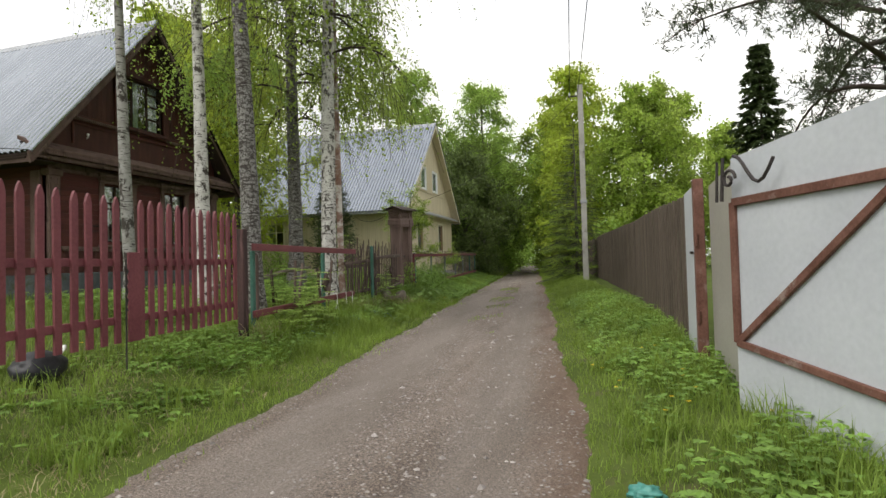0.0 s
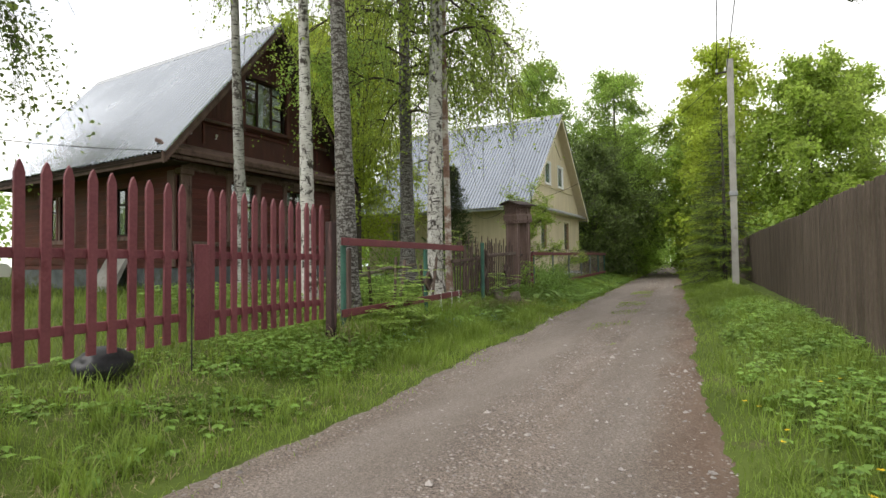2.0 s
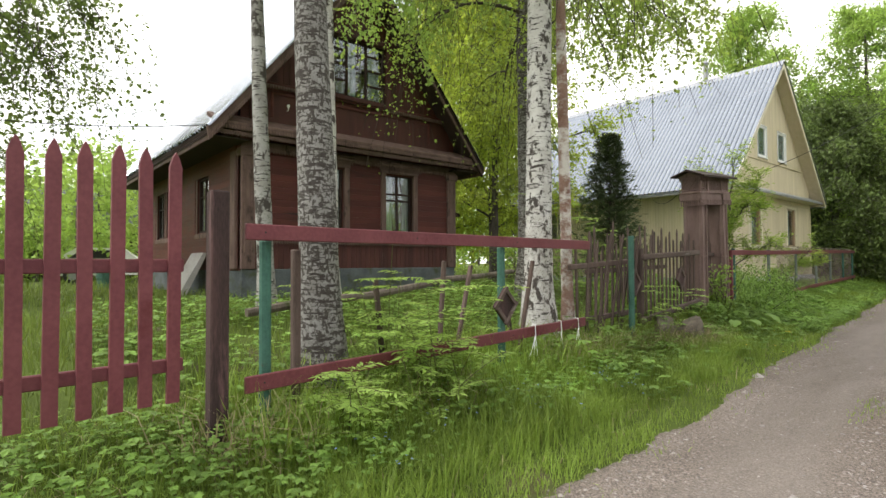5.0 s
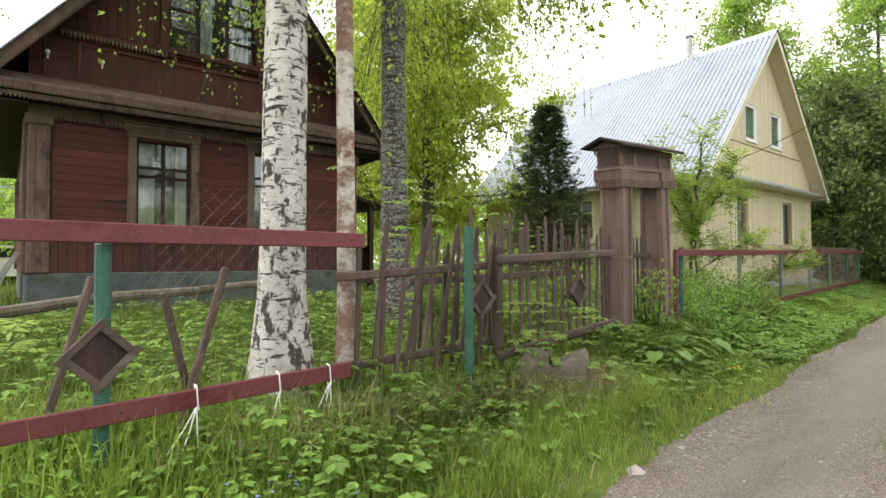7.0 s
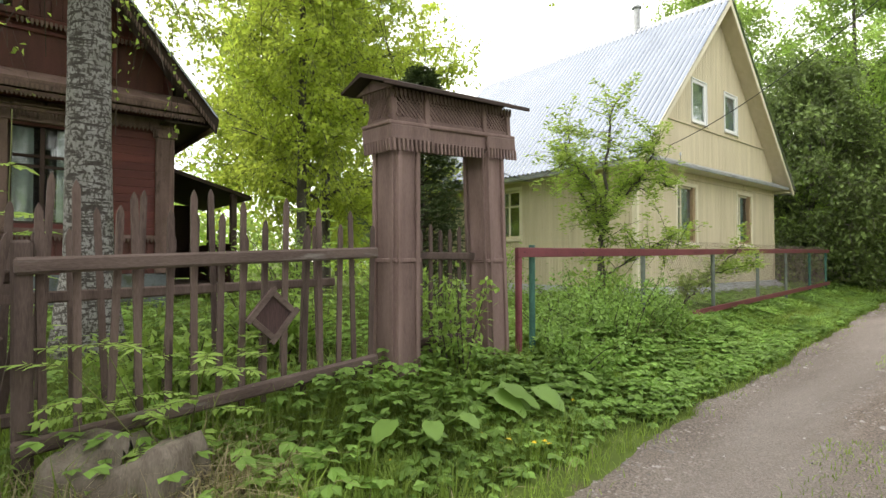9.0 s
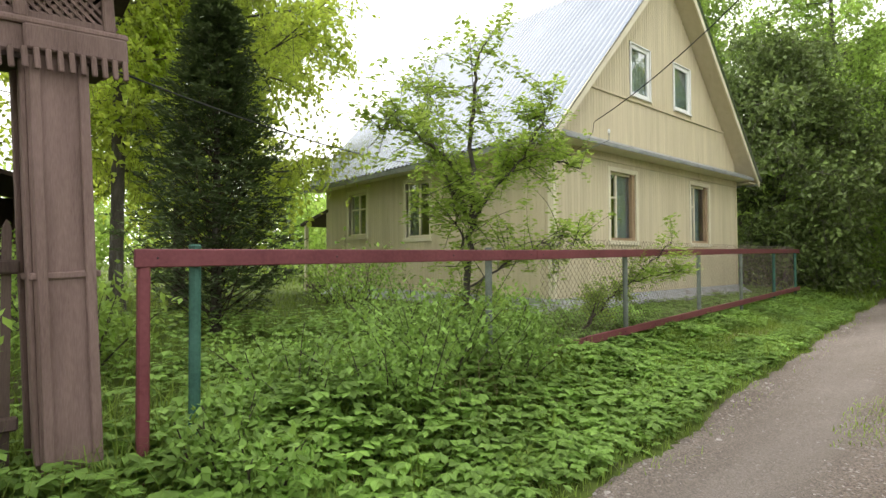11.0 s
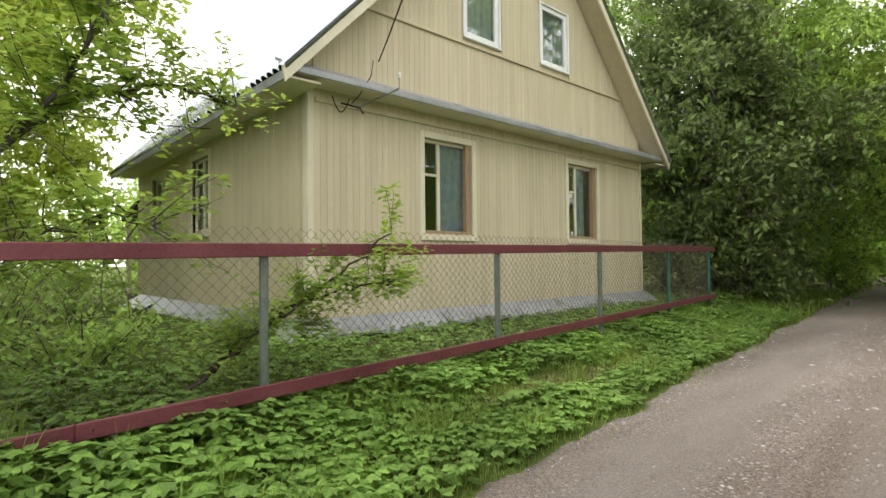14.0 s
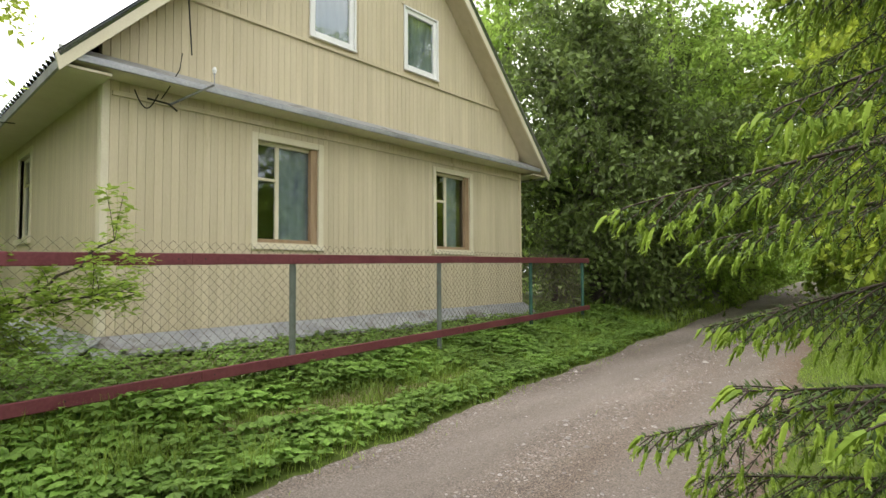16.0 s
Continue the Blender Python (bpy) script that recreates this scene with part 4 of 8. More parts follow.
# -- yellow house --
YX, YY0, YY1, YB = -8.95, 24.03, 32.55, -17.6
yellow = thing("yellow_house", "pale yellow boarded house with steep corrugated metal roof", "house")
Y_MID, Y_RIDGE, Y_EAVE = 28.3, 9.05, 3.95


def yellow_top(y):
    return Y_RIDGE - 0.1 - abs(y - Y_MID) * (Y_RIDGE - Y_EAVE) / 4.75


y_low = [(25.98, 27.0, 2.08, 3.55), (29.69, 30.7, 2.09, 3.58)]
y_up = [(26.87, 27.71, 5.37, 6.53), (28.89, 29.74, 5.4, 6.54)]
y_front = part("wall", wall_cells(YY0, YY1, 0.86, yellow_top, y_low + y_up, YX - 0.18, YX - 0.025), M_YELLOW, yellow, "gable wall of narrow upright boards")
y_side_w = [(-13.6, -12.65, 2.25, 3.62), (-16.4, -15.45, 2.4, 3.6)]
y_sidewall = part("wall", wall_cells(YB, YX - 0.18, 0.86, lambda a: 3.95, y_side_w, YY0 + 0.025, YY0 + 0.18, True), M_YELLOW, yellow)
part("wall", wall_cells(YB, YX - 0.18, 0.86, lambda a: 3.95, [], YY1 - 0.18, YY1, True), M_YELLOW, yellow)
part("wall", wall_cells(YY0, YY1, 0.86, yellow_top, [], YB - 0.15, YB), M_YELLOW, yellow)
part("foundation", join(box(8.5, 0.3, 0.7, 0.02, ((YX + YB) / 2 - 0.1, YY0 + 0.2, 0.55)), box(0.3, 8.1, 0.7, 0.02, (YX - 0.2, Y_MID, 0.55)), box(8.5, 0.3, 0.7, 0.02, ((YX + YB) / 2 - 0.1, YY1 - 0.2, 0.55)), box(0.3, 8.1, 0.7, 0.02, (YB, Y_MID, 0.55))), M_CONCRETE, yellow, "grey concrete footing")
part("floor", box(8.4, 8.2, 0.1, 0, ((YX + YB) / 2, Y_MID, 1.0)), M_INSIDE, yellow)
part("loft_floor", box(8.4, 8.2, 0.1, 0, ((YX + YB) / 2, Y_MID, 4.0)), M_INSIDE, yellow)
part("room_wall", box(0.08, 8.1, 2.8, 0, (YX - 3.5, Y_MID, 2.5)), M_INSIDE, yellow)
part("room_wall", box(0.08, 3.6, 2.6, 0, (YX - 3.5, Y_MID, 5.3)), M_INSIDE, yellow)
y_board = to_mesh(box(0.024, 0.0975, 1, 0.004, (0, 0, 0.5)), "board", M_YELLOW)
def upright(parent, x, y, z0, z1, turn=0):
    part("board", y_board, M_YELLOW, parent, at=pose(x, y, z0, 0, 0, turn) @ Matrix.Diagonal((1, 1, z1 - z0, 1)))
n = 84
step = (YY1 - YY0 - 0.16) / n
for k in range(n):
    y = YY0 + 0.08 + step * (k + 0.5)
    hole = [h for h in y_low if h[0] - 0.06 < y < h[1] + 0.06]
    if hole:
        upright(y_front, YX - 0.013, y, 0.84, hole[0][2] - 0.06)
        upright(y_front, YX - 0.013, y, hole[0][3] + 0.06, 4.0)
    else:
        upright(y_front, YX - 0.013, y, 0.84, 4.0)
    zt = min(yellow_top(y - 0.05), yellow_top(y + 0.05)) - 0.03
    if zt > 4.3:
        upright(y_front, YX - 0.013, y, 4.05, min(5.2, zt))
    if zt > 5.3:
        up = [h for h in y_up if h[0] - 0.06 < y < h[1] + 0.06]
        if up:
            upright(y_front, YX - 0.013, y, up[0][3] + 0.04, zt)
        else:
            upright(y_front, YX - 0.013, y, 5.26, zt)
n = 84
step = (YX - 0.2 - YB) / n
for k in range(n):
    x = YB + step * (k + 0.5)
    hole = [h for h in y_side_w if h[0] - 0.06 < x < h[1] + 0.06]
    if hole:
        upright(y_sidewall, x, YY0 + 0.013, 0.84, hole[0][2] - 0.06, 90)
        upright(y_sidewall, x, YY0 + 0.013, hole[0][3] + 0.06, 3.9, 90)
    else:
        upright(y_sidewall, x, YY0 + 0.013, 0.84, 3.9, 90)
strip(yellow, "corner_board", M_CREAM, YX - 0.02, YX + 0.02, YY0 - 0.01, YY0 + 0.075, 0.84, 3.96, 0.006)
strip(yellow, "corner_board", M_CREAM, YX - 0.12, YX - 0.022, YY0 - 0.012, YY0 + 0.02, 0.84, 3.96, 0.006)
strip(yellow, "corner_board", M_YELLOW, YX - 0.02, YX + 0.02, YY1 - 0.08, YY1 + 0.0, 0.84, 3.96, 0.006)
strip(yellow, "belt", M_YELLOW, YX - 0.02, YX + 0.035, 24.85, 26.75, 5.2, 5.25, 0.006)
strip(yellow, "belt", M_YELLOW, YX - 0.02, YX + 0.035, 26.75, 31.7, 5.2, 5.25, 0.006)
# ledge roof between the storeys
part("ledge", prism([(YX - 0.01, 4.2), (YX + 0.4, 4.0), (YX + 0.4, 3.965), (YX - 0.01, 4.16)], 23.6, 32.8, "y"), M_ZINC, yellow, "grey sheet-metal ledge")
part("ledge_soffit", box(0.38, 9.1, 0.025, 0.004, (YX + 0.19, 28.2, 3.93)), M_CREAM, yellow)
part("ledge_fascia", box(0.025, 9.15, 0.055, 0.006, (YX + 0.4, 28.2, 3.945)), M_ZINC, yellow)
strip(yellow, "frieze", M_YELLOW, YX - 0.02, YX + 0.03, YY0 + 0.1, YY1 - 0.1, 3.74, 3.8, 0.006)
# drip skirt of bent zinc sheets along the footing
for k, (a, b) in enumerate(((23.9, 25.0), (24.98, 26.2), (26.18, 27.6), (27.58, 29.1), (29.08, 30.8), (30.78, 32.6))):
    lip, low = YX + 0.33 + 0.05 * math.sin(3 * k), 0.74 - 0.035 * (k % 2)
    part("drip_sheet", prism([(YX + 0.02, 0.92), (lip, low), (lip + 0.004, low - 0.035), (lip - 0.006, low - 0.035), (lip - 0.01, low - 0.012), (YX + 0.02, 0.905)], a, b, "y"), M_ZINC, yellow, at=pose(0, 0, 0.004 * k))
for k, (a, b) in enumerate(((-10.4, -8.7), (-11.9, -10.38), (-13.6, -11.88), (-15.5, -13.58), (-17.4, -15.48))):
    lip, low = YY0 - 0.38 - 0.05 * math.sin(2 * k), 0.68 - 0.04 * (k % 2)
    part("drip_sheet", prism([(YY0 - 0.02, 0.92), (lip, low), (lip, low - 0.014), (YY0 - 0.02, 0.905)], a, b, "x"), M_ZINC, yellow, at=pose(0, 0, 0.005 * k))
for k, (a0, a1, z0, z1) in enumerate(y_low):
    mid = a0 + 0.36
    strip(y_front, "reveal_board", M_BROWNSASH, YX - 0.11, YX - 0.026, a1 - 0.115, a1 - 0.0, z0, z1, 0.004, "brown-stained inner reveal")
    strip(y_front, "reveal_board", M_BROWNSASH, YX - 0.11, YX - 0.026, a0, a1 - 0.12, z0, z0 + 0.05, 0.004)
    g = window(yellow, "window", YX - 0.02, a0, a1, z0, z1, "x", 1, M_CREAM, [("v", mid), ("h", z1 - 0.55, a0 + 0.04, mid - 0.03)], M_CREAM, 0.095, M_LACE, 0.09, [(a0 + 0.36, a1 - 0.05)] if k == 0 else [(a0 + 0.4, a1 - 0.28)], M_CREAM, 0.05)
for a0, a1, z0, z1 in y_up:
    g = window(yellow, "window", YX - 0.02, a0, a1, z0, z1, "x", 1, M_WHITE, [], M_WHITE, 0.035, M_LACE, 0.03, [(a0 + 0.06, a1 - 0.06)], M_WHITE, 0.085)
for a0, a1, z0, z1 in y_side_w:
    g = window(yellow, "window", YY0 + 0.02, a0, a1, z0, z1, "y", -1, M_CREAM, [("v", (a0 + a1) / 2), ("h", z1 - 0.45, a0 + 0.04, a1 - 0.04)], M_CREAM, 0.1, M_CURTAIN, 0.08, [(a0 + 0.04, a0 + 0.4)], M_CREAM, 0.05)
YR0, YR1 = -18.3, -8.5
roof_sheets(yellow, M_IRON_ROOF, YR0, YR1, 23.5, Y_EAVE - 0.02, Y_MID, Y_RIDGE, 1, 0.98, "roof")
roof_sheets(yellow, M_IRON_ROOF, YR0, YR1, 33.1, Y_EAVE - 0.02, Y_MID, Y_RIDGE, 1, 0.98, "roof")
part("ridge_cap", prism([(28.1, 8.86), (28.3, 9.1), (28.5, 8.86), (28.48, 8.84), (28.3, 9.07), (28.12, 8.84)], YR0, YR1, "x"), M_ZINC, yellow)
for ye, s in ((23.5, 1), (33.1, -1)):
    part("roof_boarding", prism([(ye + 0.03 * s, 3.91), (Y_MID, 8.97), (Y_MID, 8.9), (ye + 0.03 * s, 3.84)], YR0 + 0.05, YR1 - 0.03, "x"), M_YELLOW, yellow)
    part("bargeboard", prism([(ye - 0.02 * s, 3.93), (Y_MID, 9.0), (Y_MID, 8.8), (ye + 0.02 * s, 3.76)], YR1 - 0.035, YR1 - 0.0, "x"), M_CREAM, yellow)
    part("eave_soffit", box(9.6, 0.5, 0.03, 0, ((YR0 + YR1) / 2, ye + 0.28 * s, 3.86)), M_CREAM, yellow)
    part("eave_board", box(9.7, 0.03, 0.12, 0.006, ((YR0 + YR1) / 2, ye + 0.03 * s, 3.86)), M_ZINC, yellow)
part("chimney", join(tube([(-11.4, 28.3, 8.9), (-11.4, 28.3, 9.75)], [0.1, 0.1], 12), tube([(-11.4, 28.3, 9.75), (-11.4, 28.3, 9.79), (-11.4, 28.3, 9.93)], [0.15, 0.16, 0.02], 12)), M_ZINC, yellow, "metal stove pipe with cap")

# open porch at the back
part("porch_roof", prism([(YB - 0.02, 3.3), (YB - 1.9, 2.95), (YB - 1.9, 2.85), (YB - 0.02, 3.2)], 24.0, 27.2, "y"), M_DARK, yellow, "low dark porch roof")
for py in (24.15, 27.0):
    part("porch_post", box(0.11, 0.11, 2.3, 0.008, (YB - 1.75, py, 1.75)), M_CREAM, yellow)
part("porch_rail", box(0.06, 2.8, 0.08, 0.006, (YB - 1.75, 25.6, 1.75)), M_CREAM, yellow)
part("porch_floor", box(1.9, 3.0, 0.12, 0.008, (YB - 0.95, 25.6, 0.85)), M_OLDWOOD, yellow)

# ---- fences along the lane ----
def on_fence(y, z, off=0.0):
    """A place on the fence line; off: metres towards the lane."""
    return Vector((fence_x(y) + off, y, z))


FENCE_TURN = math.degrees(math.atan(0.105))


def gz(x, y):
    return float(ground_z(x, y))


def picket_shape(w, t, h, point):
    bm = prism([(-w / 2, 0), (w / 2, 0), (w / 2, h - point), (w * 0.25, h - point * 0.35), (0, h), (-w * 0.25, h - point * 0.35), (-w / 2, h - point)], -t / 2, t / 2, "x")
    return bm


# red picket gates
picket_me = to_mesh(picket_shape(0.068, 0.024, 1.43, 0.09), "picket", M_RED)
def red_leaf(y0, y1, n, label):
    leaf = thing("picket_gate", label, "gate", "red picket gate leaves", at=None)
    for z in (1.47, 0.9):
        part("rail", span(on_fence(y0, z, -0.03), on_fence(y1, z, -0.03), 0.035, 0.075, 0.006), M_RED, leaf)
    for k in range(n):
        y = y0 + 0.06 + (y1 - y0 - 0.12) * k / (n - 1)
        part("picket", picket_me, M_RED, leaf, at=pose(*on_fence(y, 0.685 + 0.008 * math.sin(7 * k), 0.0), 0.6 * math.sin(3.1 * k), 0, FENCE_TURN))
    return leaf


red_leaf(1.3, 4.22, 18, "dark red wooden picket gate leaf with pointed pickets")
red_leaf(4.42, 6.26, 13, "dark red wooden picket gate leaf beside the birches")
stile = thing("gate_stile", "wide dark red board closing the gate joint", "gate board")
part("board", span(on_fence(4.35, 0.68, 0.03), on_fence(4.35, 1.57, 0.03), 0.15, 0.03, 0.006), M_RED, stile)
rod = thing("gate_bolt", "thin dark iron drop bolt with chain on the gate", "bolt")
part("bolt_rod", tube([on_fence(4.22, 0.42, 0.05), on_fence(4.22, 1.5, 0.05)], [0.008, 0.008], 6), M_IRON, rod)
part("chain", tube([on_fence(4.22 + 0.015 * math.sin(4 * k), 1.45 - 0.035 * k, 0.06) for k in range(14)], [0.009] * 14, 5), M_IRON, rod)


def round_post(y, top, mat, label, r=0.033, off=-0.06, lean=0.0):
    p = thing("fence_post", label, "post")
    b = on_fence(y, 0, off)
    b.z = gz(b.x, b.y) - 0.15
    t = on_fence(y + lean, top, off)
    part("pole", tube([b, b.lerp(t, 0.5), t], [r, r * 0.98, r], 10), mat, p)
    part("cap", tube([t, t + Vector((0, 0, 0.012))], [r * 1.08, r * 0.9], 10), mat, p)
    return p


def square_post(y, top, mat, label, w=0.09, off=-0.05, lean=0.0):
    p = thing("fence_post", label, "post")
    b = on_fence(y, 0, off)
    b.z = gz(b.x, b.y) - 0.15
    part("post", span(b, on_fence(y + lean, top, off), w, w, 0.01), mat, p)
    return p


square_post(6.47, 1.93, M_CHARRED, "charred dark wooden gate post with a rough top", 0.11)
round_post(6.80, 1.62, M_GREEN, "round steel fence post with worn green paint", 0.04, -0.09)
square_post(7.08, 1.58, M_OLDWOOD, "old grey-brown wooden fence stake", 0.06, -0.2)
round_post(9.3, 1.62, M_GREEN, "round steel fence post with worn green paint", 0.04)
round_post(12.0, 1.82, M_GREEN, "tall round steel fence post with worn green paint", 0.04, 0.05)


def board_rail(name, label, pts, w, mat, off=0.02, thick=0.03):
    r = thing(name, label, "fence rail")
    for (y0, z0), (y1, z1) in zip(pts, pts[1:]):
        part("board", span(on_fence(y0, z0, off), on_fence(y1, z1, off), thick, w, 0.006), mat, r)
        for f in (0.03, 0.34, 0.66, 0.97):
            c = on_fence(y0, z0, off + thick / 2).lerp(on_fence(y1, z1, off + thick / 2), f)
            part("nail", tube([c, c + Vector((0.004, 0, 0))], [0.007, 0.006], 6), M_IRON, r)
    return r


board_rail("fence_rail", "long dark red painted board along the fence top", [(6.62, 1.68), (10.92, 1.685)], 0.105, M_RED)
board_rail("fence_rail", "dark red painted board low on the fence", [(6.62, 0.72), (10.8, 0.78)], 0.105, M_RED)
board_rail("fence_rail", "long dark red painted board along the wire fence", [(16.45, 1.66), (20.2, 1.70), (24.1, 1.76), (28.2, 1.82), (33.1, 1.87)], 0.1, M_RED)
board_rail("fence_rail", "sagging dark red painted board low on the wire fence", [(18.6, 0.60), (21.2, 0.70), (24.2, 0.74), (28.2, 0.79), (33.1, 0.85)], 0.1, M_RED)
red_post = square_post(16.5, 1.71, M_RED, "short red painted fence post by the wooden gate", 0.06, 0.0)
for y, m in ((16.78, M_GREEN), (19.48, M_GREYPOST), (22.37, M_GREYPOST), (25.2, M_GREYPOST), (27.7, M_GREYPOST), (30.45, M_GREEN), (32.85, M_GREEN)):
    round_post(y, 1.73 + 0.0085 * (y - 16.78), m, "round steel wire-fence post, paint worn to grey-green", 0.034, -0.035)


def netting(name, label, y0, y1, z0, z1, cell=0.092, r=0.0022, off=-0.07):
    """Chain-link: upright zigzag wires hooked into one another."""
    n = int((y1 - y0) / (cell / 2))
    rows = int((z1(y0) - z0(y0)) / (cell / 2))
    s = np.arange(rows + 1)
    vs, fs, base = [], [], 0
    ring = np.array([[r, 0, 0], [-r * 0.5, r * 0.87, 0], [-r * 0.5, -r * 0.87, 0]])
    for k in range(n):
        ya = y0 + cell / 2 * k
        yy = ya + cell / 2 * ((s + k) % 2) + 0.006 * np.sin(s * 0.7 + k * 0.3)
        zz = z0(ya) + (z1(ya) - z0(ya)) * s / rows
        p = np.stack([fence_x(yy) + off + 0.012 * np.sin(yy * 2.1 + zz * 3), yy, zz], 1)
        v = (p[:, None, :] + ring[None]).reshape(-1, 3)
        i = np.arange(rows)[:, None] * 3 + base
        fs.append(np.concatenate([i + [0, 1, 4, 3], i + [1, 2, 5, 4], i + [2, 0, 3, 5]], 1).reshape(-1, 4))
        vs.append(v)
        base += len(v)
    net = part(name, mesh_of(name, np.concatenate(vs), np.concatenate(fs), M_WIRE), M_WIRE)
    return tagged(net, label, "wire netting")


netting("chain_link", "rusty diamond wire netting hung behind the red boards", 20.4, 33.0, lambda y: 0.55 + 0.012 * (y - 16.6), lambda y: 1.86 + 0.008 * (y - 16.6), r=0.0024)
netting("chain_link", "sagging rusty wire netting behind the red boards", 9.5, 11.0, lambda y: 0.75, lambda y: 1.9 + 0.1 * math.sin(2 * y), r=0.0011)

# old pickets, leaning
old_me = [to_mesh(picket_shape(0.038, 0.018, h, 0.05), "picket", M_OLDWOOD) for h in (1.2, 1.32, 1.05)]
leaning = thing("picket_fence", "leaning grey-brown weathered picket fence, some pickets broken", "fence")
gen = random.Random(4)
for k in range(15):
    y = 10.98 + 0.108 * k + gen.uniform(-0.02, 0.02)
    b = on_fence(y, 0.5, -0.16 + gen.uniform(-0.03, 0.03))
    part("picket", old_me[k % 3], M_OLDWOOD, leaning, at=pose(b.x, b.y, 0.55 + gen.uniform(-0.05, 0.05), -3 - gen.uniform(0, 7), gen.uniform(-4, 6), FENCE_TURN))
for z0, z1 in ((1.42, 1.5), (0.75, 0.78)):
    part("rail", span(on_fence(10.8, z0, -0.2), on_fence(12.5, z1, -0.14), 0.05, 0.07, 0.012), M_OLDWOOD, leaning)
straight = thing("picket_fence", "weathered wooden picket fence with heavy split rails", "fence")
for k in range(15):
    y = 12.58 + 0.148 * k
    b = on_fence(y, 0, -0.07)
    part("picket", old_me[k % 2], M_OLDWOOD, straight, at=pose(b.x, b.y, 0.66 + gen.uniform(-0.03, 0.03), gen.uniform(-2, 2), 0, FENCE_TURN))
for z0, z1 in ((1.55, 1.64), (0.66, 0.82)):
    part("rail", span(on_fence(12.45, z0, 0.0), on_fence(14.66, z1, 0.02), 0.05, 0.085, 0.014), M_RAILWOOD, straight)
part("post", span(on_fence(12.5, 0.45, -0.05), on_fence(12.48, 1.68, -0.05), 0.09, 0.09, 0.015), M_OLDWOOD, straight)
behind = thing("picket_fence", "old vertical picket fence deeper in the yard", "fence")
for k in range(16):
    y = 11.9 + 0.17 * k
    part("picket", old_me[k % 3], M_OLDWOOD, behind, at=pose(fence_x(y) - 0.55, y, 0.72 + gen.uniform(-0.06, 0.06), gen.uniform(-3, 3), 0, FENCE_TURN))
part("rail", span(on_fence(11.8, 1.35, -0.56), on_fence(14.6, 1.4, -0.56), 0.04, 0.07, 0.01), M_OLDWOOD, behind)

# stakes and fallen poles behind the low boards
for y, h, ln, off in ((7.55, 1.45, 0.05, -0.5), (8.1, 1.35, -0.12, -0.45), (8.7, 1.5, 0.1, -0.4), (9.0, 1.45, 0.3, -0.5), (9.62, 1.5, 0.35, -0.15), (9.9, 1.35, -0.25, -0.35)):
    square_post(y, h, M_OLDWOOD, "crooked weathered wooden stake in the fence", 0.045, off, ln)
log = thing("fallen_pole", "long grey weathered pole lying across the stakes", "pole")
pts = [Vector((fence_x(7.0 + 0.6 * k) - 0.95 + 0.03 * math.sin(k), 7.0 + 0.6 * k, 1.08 + 0.05 * k + 0.02 * math.sin(2 * k))) for k in range(7)]
part("trunk", tube(pts, [0.036, 0.04, 0.037, 0.038, 0.034, 0.032, 0.028], 8), M_LOG, log)

# board fence across the end of the neighbour's plot
neighbour = thing("board_fence", "weathered pale grey board fence beyond the trees", "fence")
plot_board = to_mesh(picket_shape(0.13, 0.02, 1.55, 0.04), "board", M_GREYBOARD)
for k in range(16):
    x, y = -9.7 + 0.14 * k, 42.2 + 0.035 * k
    part("board", plot_board, M_GREYBOARD, neighbour, at=pose(x, y, gz(x, y) + 0.03 + 0.02 * math.sin(3 * k), 0, 0, 104))
for z in (0.45, 1.2):
    part("rail", span((-9.8, 42.22, gz(-9.7, 42.2) + z), (-7.5, 42.8, gz(-7.6, 42.7) + z), 0.04, 0.08, 0.006), M_GREYBOARD, neighbour)

# square plaques hung cornerwise
plaque_board = box(0.03, 0.25, 0.25, 0.006)
plaque_me = to_mesh(plaque_board, "plaque", M_CHARRED)
for y, z, off in ((9.28, 1.06, 0.0), (12.22, 1.2, -0.02), (13.78, 1.22, 0.03)):
    p = thing("wooden_plaque", "square dark weathered board hung cornerwise on the fence", "plaque", "plaques on the fence", at=pose(*on_fence(y, z, off), 45 + 4 * math.sin(y), 0, FENCE_TURN))
    part("panel", plaque_me, M_CHARRED, p)
    for s in (-1, 1):
        part("edge_strip", box(0.02, 0.29, 0.04, 0.004, (0.024, 0, s * 0.11)), M_RAILWOOD, p)
        part("edge_strip", box(0.02, 0.04, 0.18, 0.004, (0.024, s * 0.11, 0)), M_RAILWOOD, p)

